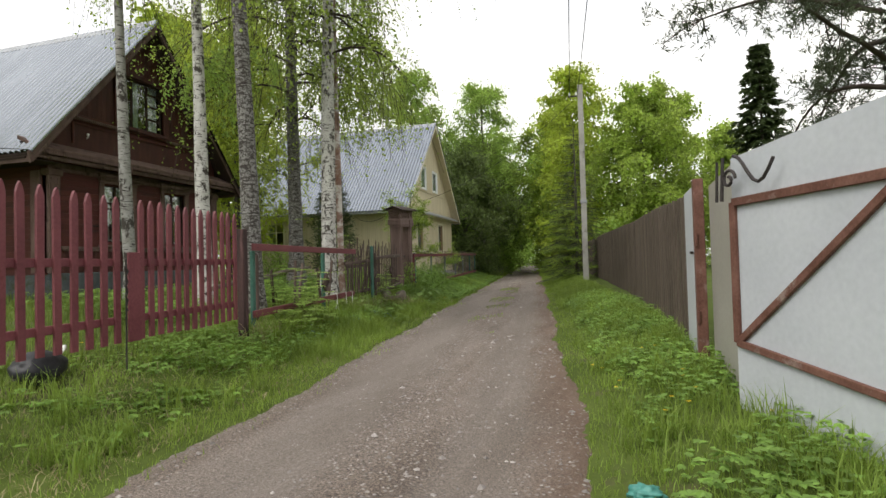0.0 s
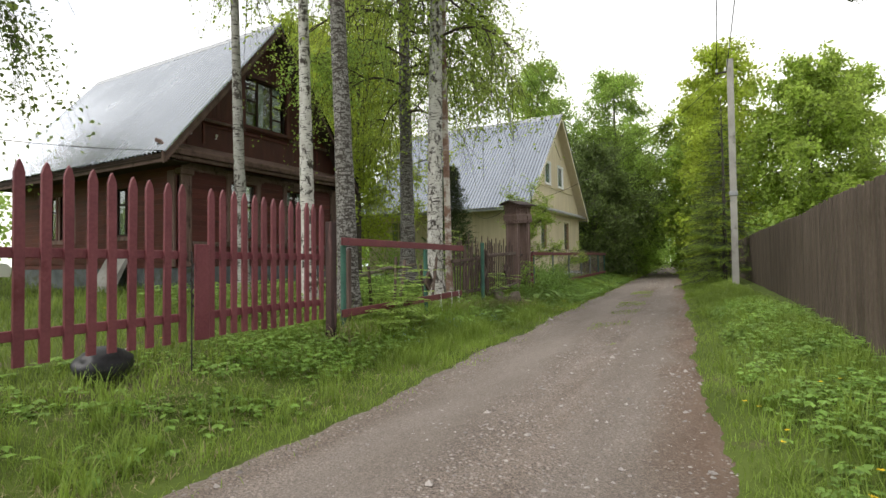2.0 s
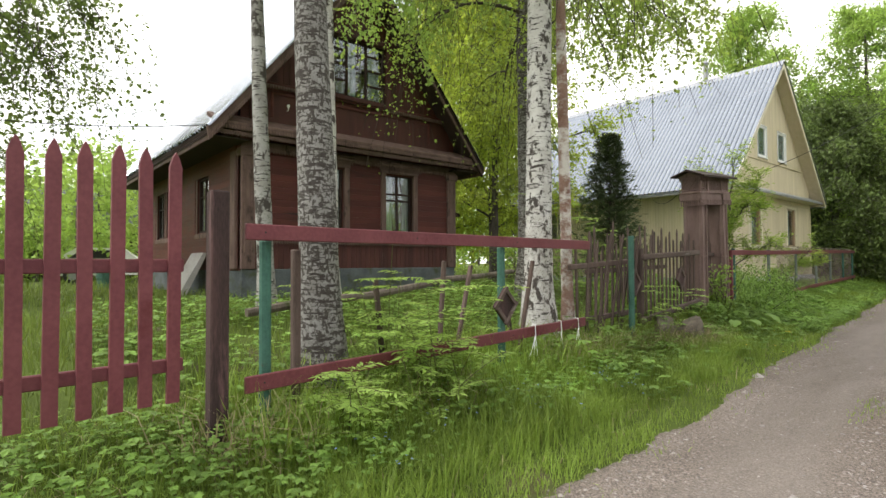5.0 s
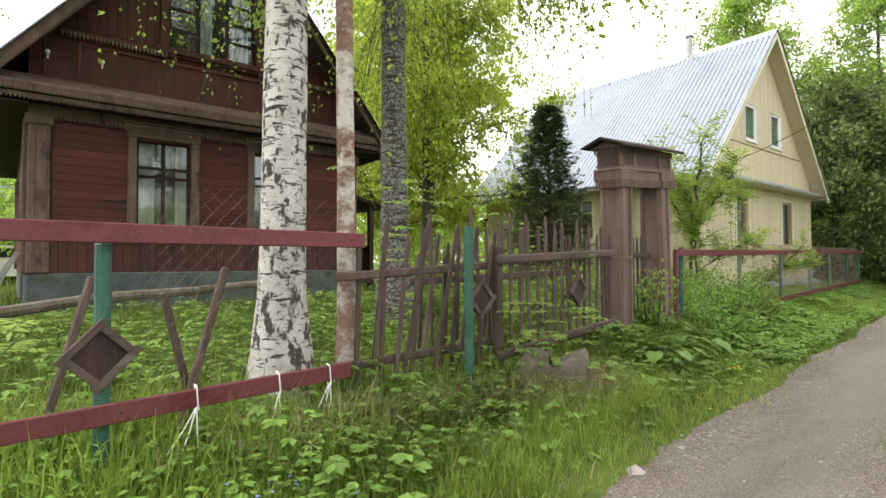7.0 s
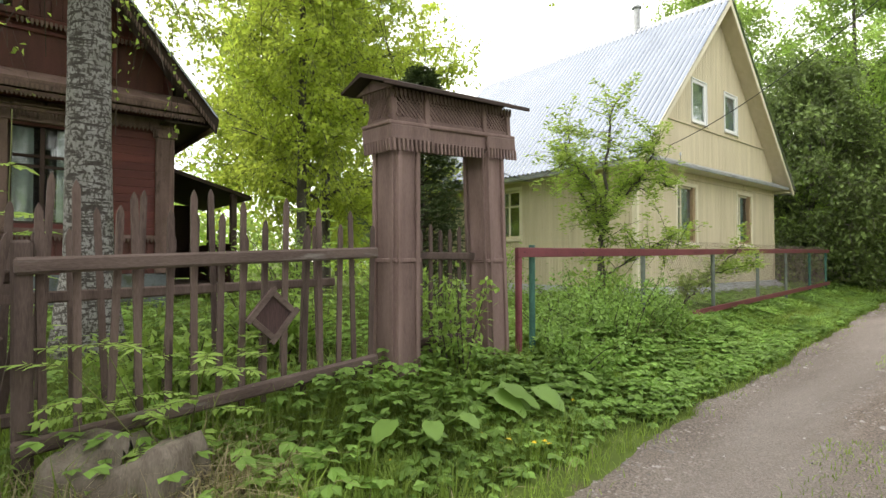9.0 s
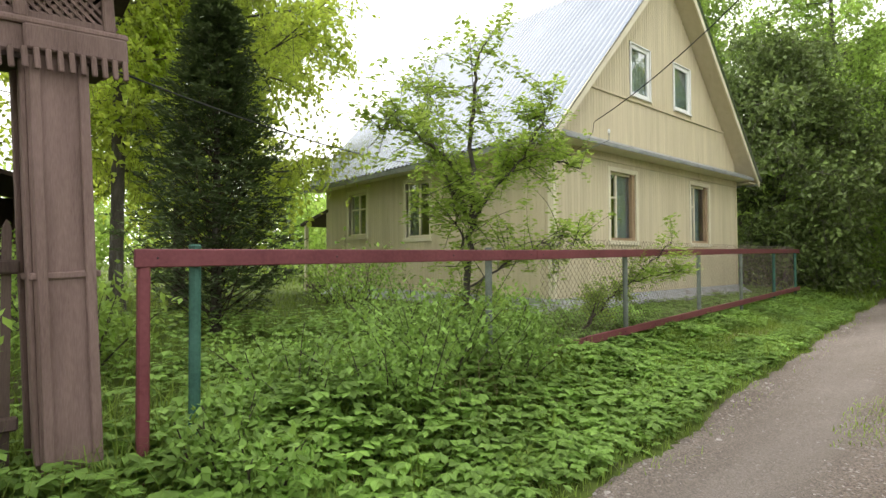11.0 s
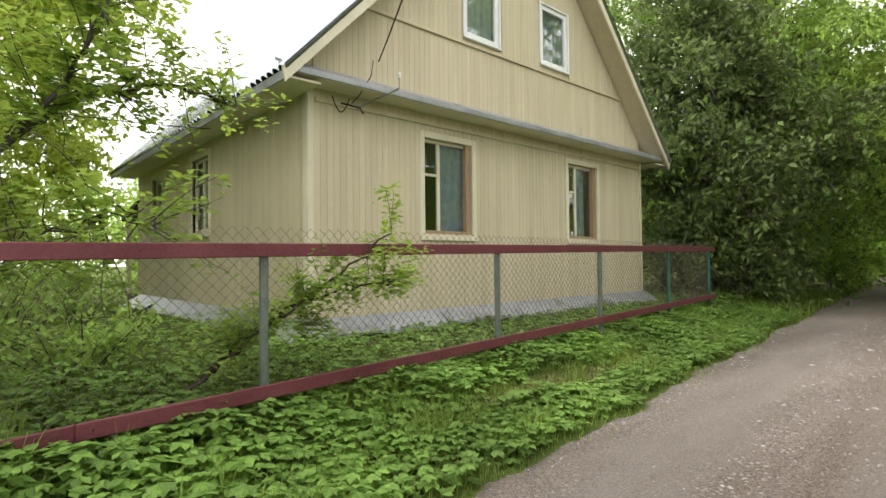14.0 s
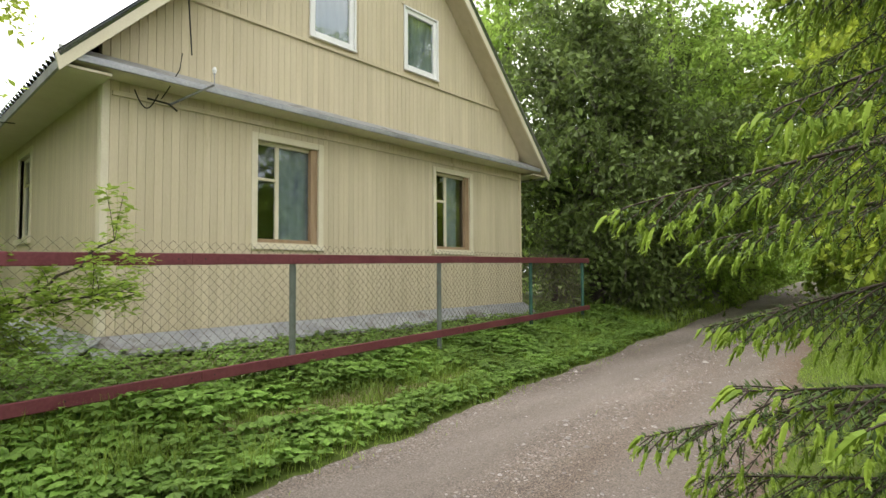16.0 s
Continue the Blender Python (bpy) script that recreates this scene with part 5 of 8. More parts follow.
# ---- wooden gate with a roofed lintel ----
GY = 15.6
gate = thing("roofed_gate", "faded brown wooden gate with two boxed posts and roofed lattice lintel", "gate", at=pose(fence_x(GY), GY, 0, 0, 0, FENCE_TURN))
for y, top, lean in ((-0.61, 2.6, 0.0), (0.6, 2.7, 2.4)):
    pst = part("boxed_post", box(0.3, 0.26, top - 0.6, 0.012, (0, 0, (top - 0.6) / 2)), M_GATEWOOD, gate, at=pose(-0.15, y, 0.6, lean, 0, 0))
    part("edge_batten", box(0.03, 0.045, top - 0.75, 0.006, (0.16, 0.1, (top - 0.6) / 2)), M_GATEWOOD, pst)
    part("edge_batten", box(0.03, 0.045, top - 0.75, 0.006, (0.16, -0.1, (top - 0.6) / 2)), M_GATEWOOD, pst)
    part("edge_batten", box(0.045, 0.025, top - 0.75, 0.006, (0.11, -0.14, (top - 0.6) / 2)), M_GATEWOOD, pst)
    part("edge_batten", box(0.045, 0.025, top - 0.75, 0.006, (-0.11, -0.14, (top - 0.6) / 2)), M_GATEWOOD, pst)
    part("band", box(0.33, 0.29, 0.035, 0.006, (0, 0, 0.98)), M_GATEWOOD, pst)
    part("stub", box(0.16, 0.16, 0.5, 0.012, (0, 0, -0.2)), M_CONCRETE if y > 0 else M_LOG, pst)
TIP = pose(-0.15, 0, 2.6, 4.6, 0, 0) @ Matrix.Diagonal((0.76, 1, 1, 1))
lint = part("lintel", box(0.42, 1.6, 0.14, 0.012, (0, 0, 0.07)), M_GATEWOOD, gate, at=TIP)
part("lintel_moulding", box(0.48, 1.66, 0.035, 0.01, (0, 0, 0.15)), M_GATEWOOD, lint)
part("soffit", box(0.38, 1.5, 0.03, 0, (0, 0, -0.01)), M_DARK, lint)
for y in (-0.6, 0.6):
    part("corbel_block", box(0.5, 0.44, 0.12, 0.01, (0, y, 0.075)), M_GATEWOOD, lint)
tooth = to_mesh(box(0.03, 0.024, 0.1, 0.005), "dentil", M_GATEWOOD)
for k in range(35):
    y = -0.8 + 0.047 * k
    part("dentil", tooth, M_GATEWOOD, lint, at=pose(0.215 + (0.04 if abs(y) > 0.37 else 0), y, -0.03))
for k in range(10):
    part("dentil", tooth, M_GATEWOOD, lint, at=pose(-0.2 + 0.047 * k, -0.82, -0.03, 0, 0, 90))
attic = part("attic_box", join(box(0.03, 1.5, 0.25, 0, (-0.2, 0, 0.29)), box(0.03, 1.5, 0.04, 0.004, (0.19, 0, 0.185)), box(0.03, 1.5, 0.04, 0.004, (0.19, 0, 0.4)), box(0.38, 0.03, 0.04, 0.004, (0, -0.75, 0.185)), box(0.38, 0.03, 0.04, 0.004, (0, -0.75, 0.4)), box(0.38, 0.03, 0.25, 0.0, (0, 0.75, 0.29))), M_GATEWOOD, gate, at=TIP)
for y in (-0.75, -0.38, 0.38, 0.75):
    part("little_post", box(0.055, 0.055, 0.25, 0.008, (0.2, y, 0.29)), M_GATEWOOD, attic)
slat_me = to_mesh(box(0.01, 0.016, 0.27, 0.0), "lattice_slat", M_GATEWOOD)
for k in range(32):
    y = -0.7 + 0.045 * k
    for s in (-45, 45):
        part("lattice_slat", slat_me, M_GATEWOOD, attic, at=pose(0.18 + 0.008 * (s > 0), y, 0.29, s, 0, 0))
for k in range(8):
    for s in (-45, 45):
        part("lattice_slat", slat_me, M_GATEWOOD, attic, at=pose(-0.15 + 0.045 * k, -0.74 - 0.008 * (s > 0), 0.29, 0, s, 0) @ Matrix.Rotation(radians(90), 4, "Z"))
part("hanging_fringe", saw_edge((0.225, -0.8, 0.43), (0.225, 0.8, 0.43), 0.08, 0.047, 0.012), M_GATEWOOD, attic)
part("hanging_fringe", saw_edge((-0.24, -0.79, 0.43), (0.225, -0.79, 0.43), 0.08, 0.047, 0.012), M_GATEWOOD, attic)
roof = part("roof", prism([(-0.36, 0.43), (0.0, 0.52), (0.38, 0.42), (0.38, 0.44), (0.0, 0.555), (-0.36, 0.45)], -0.95, 0.95, "y"), M_DARK, gate, "dark tarred board roof", at=TIP)
part("roof_gable", prism([(-0.3, 0.42), (0.3, 0.42), (0.0, 0.51)], -0.83, -0.8, "y"), M_GATEWOOD, roof)
part("roof_edge", box(0.025, 1.9, 0.035, 0.004, (0.375, 0, 0.425)), M_DARK, roof)
wicket = thing("wicket_door", "weathered picket wicket closed between the gate posts", "gate", at=pose(fence_x(15.55) - 0.2, 15.55, 0, 0, 0, FENCE_TURN))
for k in range(7):
    part("picket", old_me[0], M_OLDWOOD, wicket, at=pose(0, -0.38 + 0.127 * k, 0.68 + 0.03 * math.sin(4 * k)))
for z in (1.62, 0.86):
    part("rail", box(0.04, 0.86, 0.07, 0.01, (0.035, 0, z)), M_OLDWOOD, wicket)

# ---- right side of the lane ----
RF = [(0.98, 6.95), (0.93, 9.0), (0.76, 13.0), (-0.05, 23.0), (-0.6, 29.5), (-1.3, 36.0)]
def right_x(y):
    return float(np.interp(y, [p[1] for p in RF], [p[0] for p in RF]))
slat_fence = thing("slat_fence", "tall fence of narrow upright grey-brown slats", "fence")
slat = to_mesh(box(0.03, 0.07, 1.72, 0.006, (0, 0, 0.86)), "slat", M_FENCE)
k, y = 0, 7.0
while y < 36:
    x = right_x(y)
    part("slat", slat, M_FENCE, slat_fence, at=pose(x + (0.022 if k % 2 else 0), y, gz(x, y) + 0.05 + 0.015 * math.sin(1.7 * k), 0.5 * math.sin(2.3 * k), 0, 5))
    y += 0.105
    k += 1
for z in (0.5, 1.45):
    for p, q in zip(RF, RF[1:]):
        part("rail", span((p[0] + 0.05, p[1], gz(*p) + z), (q[0] + 0.05, q[1], gz(*q) + z), 0.04, 0.07), M_FENCE, slat_fence)
panel = thing("sheet_panel", "narrow pale grey sheet-metal panel beside the gate post", "metal panel")
part("sheet", span((0.95, 6.25, 1.14), (0.97, 6.92, 1.14), 0.02, 1.95, 0.004), M_GATEWHITE, panel)
gpost = thing("gate_post", "rusty red-brown square steel gate post with hinges", "post")
part("post", box(0.1, 0.1, 2.12, 0.008, (0.99, 6.18, 1.13)), M_RUST, gpost)
for z in (0.75, 1.55):
    part("hinge", tube([(0.95, 6.12, z - 0.06), (0.95, 6.12, z + 0.06)], [0.018, 0.018], 8), M_RUST, gpost)
part("latch", box(0.03, 0.1, 0.03, 0.004, (0.93, 6.3, 1.42)), M_IRON, gpost)

for y, n in ((9.75, 3), (10.25, 2), (10.62, 3)):
    tie = thing("string_tie", "pale string tied round the low red board", "string")
    part("loop", tube([on_fence(y, 0.83, 0.04), on_fence(y + 0.01, 0.7, 0.042), on_fence(y, 0.7, 0.0), on_fence(y, 0.84, 0.0), on_fence(y, 0.83, 0.04)], [0.005] * 5, 5), M_WHITE, tie)
    for k in range(n):
        part("loose_end", tube([on_fence(y, 0.72, 0.04), on_fence(y - 0.04 * k, 0.6, 0.06), on_fence(y - 0.08 * k, 0.5, 0.07)], [0.004] * 3, 5), M_WHITE, tie)

def gate_leaf(label, p, q, z0, z1, mat, arch=0.0, sagging=0.0):
    """A sheet-metal gate leaf from p to q with an angle-iron frame and one diagonal."""
    p, q = Vector((*p, 0)), Vector((*q, 0))
    d = q - p
    L = d.length
    turn = math.degrees(math.atan2(d.y, d.x))
    leaf = thing("gate_leaf", label, "gate", "sheet metal gate leaves", at=pose(p.x, p.y, 0, 0, 0, turn))
    n = 16
    outline = [(0, z0), (L, z0)] + [(L * (1 - k / n), z1 + arch * math.sin(0.5 * math.pi * (1 - k / n))) for k in range(n + 1)]
    part("sheet", prism(outline, -0.004, 0.004, "y"), mat, leaf)
    sgn = -1
    def bar(a, b, w=0.05):
        part("angle_iron", span((a[0], 0.02 * sgn, a[1]), (b[0], 0.02 * sgn, b[1]), 0.03, w, 0.004), M_RUST, leaf)
    zt, zb = z0 + 1.59, z0 + 0.56
    bar((0.03, zb), (0.03, zt), 0.06)
    bar((0.03, zt), (L - 0.02, zt + arch * 0.15), 0.06)
    bar((0.03, zb), (L - 0.02, zb - sagging))
    bar((L - 0.03, zb), (L - 0.03, zt))
    bar((0.06, zb + 0.02), (min(1.35, L - 0.05), zt - 0.02))
    if L > 2:
        bar((1.4, zt - 0.02), (L - 0.05, zb + 0.02))
    return leaf


leaf_b = gate_leaf("beige-grey sheet gate leaf hung on the rusty post", (1.0, 4.5), (1.09, 6.12), 0.28, 2.1, material("beige_grey_sheet", (0.3, 0.285, 0.25), (0.37, 0.355, 0.32), 0.6, 1.5, 30, 0.08))
leaf_a = gate_leaf("open pale blue-grey sheet gate leaf with rusty bracing", (0.95, 4.46), (2.15, 1.55), 0.18, 2.1, M_GATEWHITE, 0.14, 0.3)
scroll = thing("iron_scroll", "wrought-iron scroll ornament on the gate top", "ornament")
curl_pts = []
for k in range(24):
    a = 0.35 * k
    r = 0.075 * (1 - k / 30)
    curl_pts.append((0.0, 0.09 + r * math.cos(a), 1.93 + r * math.sin(a)))
tail = [(0.0, 0.15 + 0.05 * k, 1.98 + 0.11 * math.cos(0.62 * k)) for k in range(9)]
dirn = Vector((1.2, -2.91, 0)).normalized()
def along(pt):
    return Vector((0.93, 4.44, 0)) + dirn * pt[1] + Vector((-0.06, -0.02, pt[2]))
part("curl", tube([along(p) for p in curl_pts], [0.012] * len(curl_pts), 6), M_IRON, scroll)
part("tail", tube([along(p) for p in tail], [0.012] * len(tail), 6), M_IRON, scroll)
part("upright", tube([along((0, 0.0, 1.78)), along((0, 0.03, 2.1))], [0.014, 0.012], 6), M_IRON, scroll)
part("upright", tube([along((0, -0.06, 1.78)), along((0, -0.04, 2.08))], [0.012, 0.01], 6), M_IRON, scroll)

utility = thing("utility_pole", "grey square concrete power pole beside the fence", "utility pole")
PX, PY = -0.58, 21.4
part("shaft", prism([(-0.1, -0.1), (0.1, -0.1), (0.1, 0.1), (-0.1, 0.1)], 0, 1, "z"), M_CONCRETE, utility, at=pose(PX, PY, 0.3) @ Matrix.Diagonal((1, 1, 7.8, 1)))
part("crossarm", span((PX - 0.45, PY, 7.7), (PX + 0.1, PY, 7.7), 0.05, 0.05), M_IRON, utility)
for x in (-0.4, -0.15):
    part("insulator", tube([(PX + x, PY, 7.7), (PX + x, PY, 7.8), (PX + x, PY, 7.86)], [0.02, 0.04, 0.02], 8), M_WHITE, utility)
part("collar", box(0.26, 0.26, 0.14, 0.01, (PX, PY, 3.6)), M_ZINC, utility)
for k, (q, s) in enumerate((((0.55, -8.0, 8.2), 0.5), ((1.3, -8.0, 8.2), 0.5))):
    c = part("cable", tube(sag((PX - 0.4 + 0.3 * k, PY, 7.8), q, s), [0.012] * 15, 5), M_CABLE)
    tagged(c, "thin black overhead power cable", "cable")
c = part("cable", tube(sag((PX - 0.2, PY, 7.6), (YX + 0.35, 24.9, 4.35), 0.6), [0.009] * 15, 5), M_CABLE)
tagged(c, "thin black service cable to the yellow house", "cable")

# ---- trees ----
def curve_pts(p, d, length, droop, n, gen, wobble=0.12):
    """Points of a limb that starts at p in direction d and bends down (droop > 0) or up."""
    p, d = np.array(p, float), np.array(d, float)
    pts = [p]
    step = length / n
    for k in range(n):
        d = d + np.array([0, 0, -droop * step]) + gen.normal(size=3) * wobble * step
        d = d / np.linalg.norm(d)
        p = p + d * step
        pts.append(p)
    return np.array(pts)


def tubes(limbs, sides=5):
    """Many limbs [(points, radii)] as one set of verts and quads."""
    vs, fs, base = [], [], 0
    for pts, rad in limbs:
        pts = np.asarray(pts)
        n = len(pts)
        d = np.gradient(pts, axis=0)
        d = unit(d)
        ref = np.where(np.abs(d[:, 2:3]) < 0.9, np.array([[0, 0, 1.0]]), np.array([[1.0, 0, 0]]))
        a = unit(np.cross(ref, d))
        b = np.cross(d, a)
        ang = np.arange(sides) * math.tau / sides
        ring = pts[:, None, :] + np.asarray(rad)[:, None, None] * (np.cos(ang)[None, :, None] * a[:, None, :] + np.sin(ang)[None, :, None] * b[:, None, :])
        vs.append(ring.reshape(-1, 3))
        i = np.arange(n - 1)[:, None] * sides
        k = np.arange(sides)[None, :]
        q = np.stack([i + k, i + (k + 1) % sides, i + sides + (k + 1) % sides, i + sides + k], -1).reshape(-1, 4)
        fs.append(q + base)
        base += n * sides
    return np.concatenate(vs), np.concatenate(fs)


def tree(name, label, category, x, y, height, r0, bark, leafmat, crown_from, spread, n_limbs, twigs, per_twig, leaf, droop=0.6, rise=0.5, twig_len=0.7, twig_droop=1.2, seed=1, lean=(0, 0), shape="oval", group="", trunk_part="trunk", limb_r=0.22, leaf_droop=0.5, z0=None, sub=3, bare=0.25):
    """A tree: flared tapering trunk, limbs, twigs with leaves. leaf: length, width."""
    gen = np.random.default_rng(seed)
    base_z = gz(x, y) - 0.12 if z0 is None else z0
    t = thing(name, label, category, group)
    t.location = (x, y, base_z)
    n = 18
    f = np.linspace(0, 1, n)
    tp = np.stack([lean[0] * f + 0.03 * (np.sin(5 * f + seed) - math.sin(seed)) * (height / 10), lean[1] * f + 0.03 * (np.sin(4 * f + 2 * seed) - math.sin(2 * seed)) * (height / 10), f * height], 1)
    rad = r0 * (1 - 0.88 * f ** 1.1) * (1 + 0.55 * np.exp(-f * height / 0.22)) * (1 + 0.04 * np.sin(17 * f + seed))
    fine = np.linspace(0, 1, 40) ** 1.5
    tp2 = np.stack([np.interp(fine, f, tp[:, k]) for k in range(3)], 1)
    v, q = tubes([(tp2, np.interp(fine, f, rad))], 14)
    v += gen.normal(size=v.shape) * r0 * 0.02
    part(trunk_part, mesh_of(trunk_part, v, q, bark, True), bark, t)
    limbs, starts, dirs = [], [], []
    for k in range(n_limbs):
        h = (crown_from + (height * 0.98 - crown_from) * ((k + gen.uniform(0, 1)) / n_limbs))
        rel = (h - crown_from) / max(height - crown_from, 0.1)
        if shape == "oval":
            env = spread * (0.45 + 2.4 * rel * (1 - rel)) * (1 - 0.45 * rel)
        elif shape == "cone":
            env = spread * (1.02 - rel) ** 0.85
        else:
            env = spread * (1 - 0.6 * rel)
        az = k * 2.4 + gen.uniform(-0.5, 0.5)
        up = rise * gen.uniform(0.5, 1.3)
        p = np.array([np.interp(h / height, f, tp[:, j]) for j in range(3)])
        L = env * gen.uniform(0.65, 1.25)
        d = unit(np.array([math.cos(az), math.sin(az), up]))
        pts = curve_pts(p, d, L, droop / max(L, 0.5), 8, gen)
        lr = r0 * limb_r * (1 - 0.6 * rel)
        limbs.append((pts, np.linspace(lr, lr * 0.2, 9)))
        spine = [pts]
        for s in range(sub):
            j = gen.integers(2, 7)
            d2 = unit(pts[j + 1] - pts[j - 1] + gen.normal(size=3) * 0.9)
            pts2 = curve_pts(pts[j], d2, L * gen.uniform(0.3, 0.6), droop / max(L, 0.5), 6, gen)
            limbs.append((pts2, np.linspace(lr * 0.5, lr * 0.12, 7)))
            spine.append(pts2)
        for pts_s in spine:
            m = max(2, int(twigs / (1 + sub)))
            u = gen.uniform(bare, 1, m) * (len(pts_s) - 1)
            for uu in u:
                i0 = int(uu)
                i1 = min(i0 + 1, len(pts_s) - 1)
                starts.append(pts_s[i0] + (pts_s[i1] - pts_s[i0]) * (uu - i0))
                dirs.append(unit((pts_s[i1] - pts_s[max(i0 - 1, 0)])) * 0.7 + gen.normal(size=3) * 0.8)
    starts, dirs = np.array(starts), unit(np.array(dirs))
    m = len(starts)
    ln = twig_len * gen.uniform(0.5, 1.4, (m, 1))
    twig_lines = []
    s = np.linspace(0, 1, 3)
    path = starts[:, None, :] + dirs[:, None, :] * ln[:, None, :] * s[None, :, None]
    path[:, :, 2] -= twig_droop * ln * (s[None, :] ** 2) * 0.6
    tv = path
    side = unit(np.cross(dirs, gen.normal(size=(m, 3))))[:, None, :] * 0.004
    vv = np.stack([tv - side, tv + side], 2).reshape(-1, 3)
    i = (np.arange(m)[:, None] * 6 + np.arange(2)[None, :] * 2).reshape(-1, 1)
    tq = np.concatenate([i, i + 1, i + 3, i + 2], 1)
    lv, lq = tubes(limbs, 4)
    lv2, lq2 = merge([(lv, lq), (vv, tq)])
    tagged(part("branchwork", mesh_of("branchwork", lv2, lq2, bark if bark is M_BARK_DARK else M_TWIG, True), M_TWIG, t), kind="stuff")
    u = gen.uniform(0.1, 1, (m, per_twig))
    pu = starts[:, None, :] + dirs[:, None, :] * ln[:, None, :] * u[:, :, None]
    pu[:, :, 2] -= twig_droop * ln * (u ** 2) * 0.6
    pu = pu.reshape(-1, 3) + gen.normal(size=(m * per_twig, 3)) * leaf[0] * 0.5
    v, q = leaves(pu, leaf[0], leaf[1], leaf_droop, gen=gen, up_bias=0.12)
    part("crown", mesh_of("crown", v, q, leafmat), leafmat, t)
    return t


BL = (0.07, 0.054)
G1 = "birches in the yard"
tree("birch_tree", "slender grey-white birch with drooping fresh leaves", "tree", -8.79, 8.41, 14, 0.12, M_BIRCH_GREY, L_BIRCH, 6.6, 2.0, 16, 44, 12, BL, 1.2, 0.5, 0.8, 1.5, 11, (-0.28, -0.35), group=G1)
tree("birch_tree", "white birch with black flecks and drooping leaves", "tree", -7.13, 8.47, 15, 0.135, M_BIRCH, L_BIRCH, 6.4, 2.2, 16, 44, 12, BL, 1.2, 0.5, 0.8, 1.5, 12, (-0.3, -0.35), group=G1)
tree("birch_tree", "thick old birch with dark cracked bark", "tree", -5.34, 7.46, 16, 0.155, M_BIRCH_OLD, L_BIRCH, 6.0, 2.6, 18, 48, 12, BL, 1.3, 0.45, 0.9, 1.5, 13, (-0.25, -0.6), group=G1)
tree("birch_tree", "tall dark-barked birch behind the picket fence", "tree", -8.0, 13.05, 16, 0.205, M_BIRCH_OLD, L_BIRCH, 4.6, 4.4, 30, 64, 12, BL, 1.3, 0.4, 1.1, 1.6, 14, (0.05, 0.1), group=G1)
tree("birch_tree", "large bright white birch growing at the fence", "tree", -5.64, 10.47, 16, 0.178, M_BIRCH, L_BIRCH, 5.2, 3.4, 24, 64, 13, BL, 1.4, 0.4, 1.0, 1.6, 15, (0.4, 0.0), group=G1)
tree("slender_tree", "thin tree with reddish flaking bark at the fence", "tree", -5.57, 10.98, 13, 0.08, M_BIRCH_RED, L_BIRCH, 7.0, 1.8, 12, 36, 10, BL, 1.0, 0.4, 0.8, 1.4, 16, (-0.1, -0.1))
tree("birch_tree", "weeping birch with long hanging twigs beyond the yard", "tree", -16.6, 4.4, 14, 0.19, M_BIRCH_GREY, L_BIRCH_SHADED, 4.6, 5.6, 32, 84, 12, (0.12, 0.085), 1.6, 0.45, 1.5, 1.9, 17)
tree("rowan_tree", "round bright yellow-green tree behind the picket fence", "tree", -14.8, 19.0, 9.8, 0.13, M_BARK_DARK, L_YELLOWGREEN, 1.9, 4.6, 32, 90, 14, (0.13, 0.07), 0.25, 0.55, 0.8, 0.4, 21, limb_r=0.36, bare=0.3)
tree("maple_tree", "leafy yellow-green tree beside the brown house", "tree", -13.3, 17.6, 11.5, 0.12, M_BARK_DARK, L_YELLOWGREEN, 3.4, 3.0, 26, 64, 12, (0.13, 0.085), 0.5, 0.6, 0.9, 0.8, 22)
tree("maple_tree", "leafy yellow-green tree behind the houses", "tree", -19.0, 20.5, 12.5, 0.15, M_BARK_DARK, L_YELLOWGREEN, 2.0, 4.4, 30, 90, 14, (0.19, 0.13), 0.4, 0.6, 1.0, 0.7, 23)


def crooked_tree(name, label, category, x, y, stems, r0, bark, leafmat, leaf, side_len, n_side, per_twig, seed):
    """A small crooked tree: each stem runs through a few bends, with side shoots bearing rosettes of leaves."""
    gen = np.random.default_rng(seed)
    base = np.array([x, y, gz(x, y) - 0.08])
    t = thing(name, label, category)
    t.location = tuple(base)
    limbs, P, A = [], [], []
    for k, (thick, bends) in enumerate(stems):
        b = np.array(bends, float)
        u = np.linspace(0, len(b) - 1, 6 * (len(b) - 1) + 1)
        pts = np.stack([np.interp(u, np.arange(len(b)), b[:, j]) for j in range(3)], 1)
        pts[1:-1] = (pts[:-2] + 2 * pts[1:-1] + pts[2:]) / 4
        pts[1:] += gen.normal(size=(len(pts) - 1, 3)) * 0.018
        limbs.append((pts, np.linspace(r0 * thick, r0 * thick * 0.3, len(pts))))
        for q in range(n_side):
            i0 = int(gen.integers(len(pts) // 3 if k == 0 else 2, len(pts)))
            d = unit(gen.normal(size=3) + np.array([0, 0, 0.5]))
            c = curve_pts(pts[min(i0, len(pts) - 1)], d, side_len * gen.uniform(0.4, 1.3), 0.4, 5, gen, 0.7)
            limbs.append((c, np.linspace(r0 * 0.12, 0.002, 6)))
            for w in range(per_twig):
                e = c[int(gen.integers(1, 6))]
                m = int(gen.integers(4, 8))
                az = gen.uniform(0, math.tau) + np.arange(m) * 2.4
                for a in az:
                    P.append(e + gen.normal(size=3) * 0.045)
                    A.append((math.cos(a), math.sin(a), gen.uniform(-0.1, 0.6)))
    v, q = tubes(limbs, 7)
    tagged(part("branchwork", mesh_of("branchwork", v, q, bark, True), bark, t), kind="stuff")
    v, q = leaves(np.array(P), leaf[0], leaf[1], 0.2, np.array(A), 0.3, 0.8, 0.15, gen)
    part("crown", mesh_of("crown", v, q, leafmat), leafmat, t)
    return t


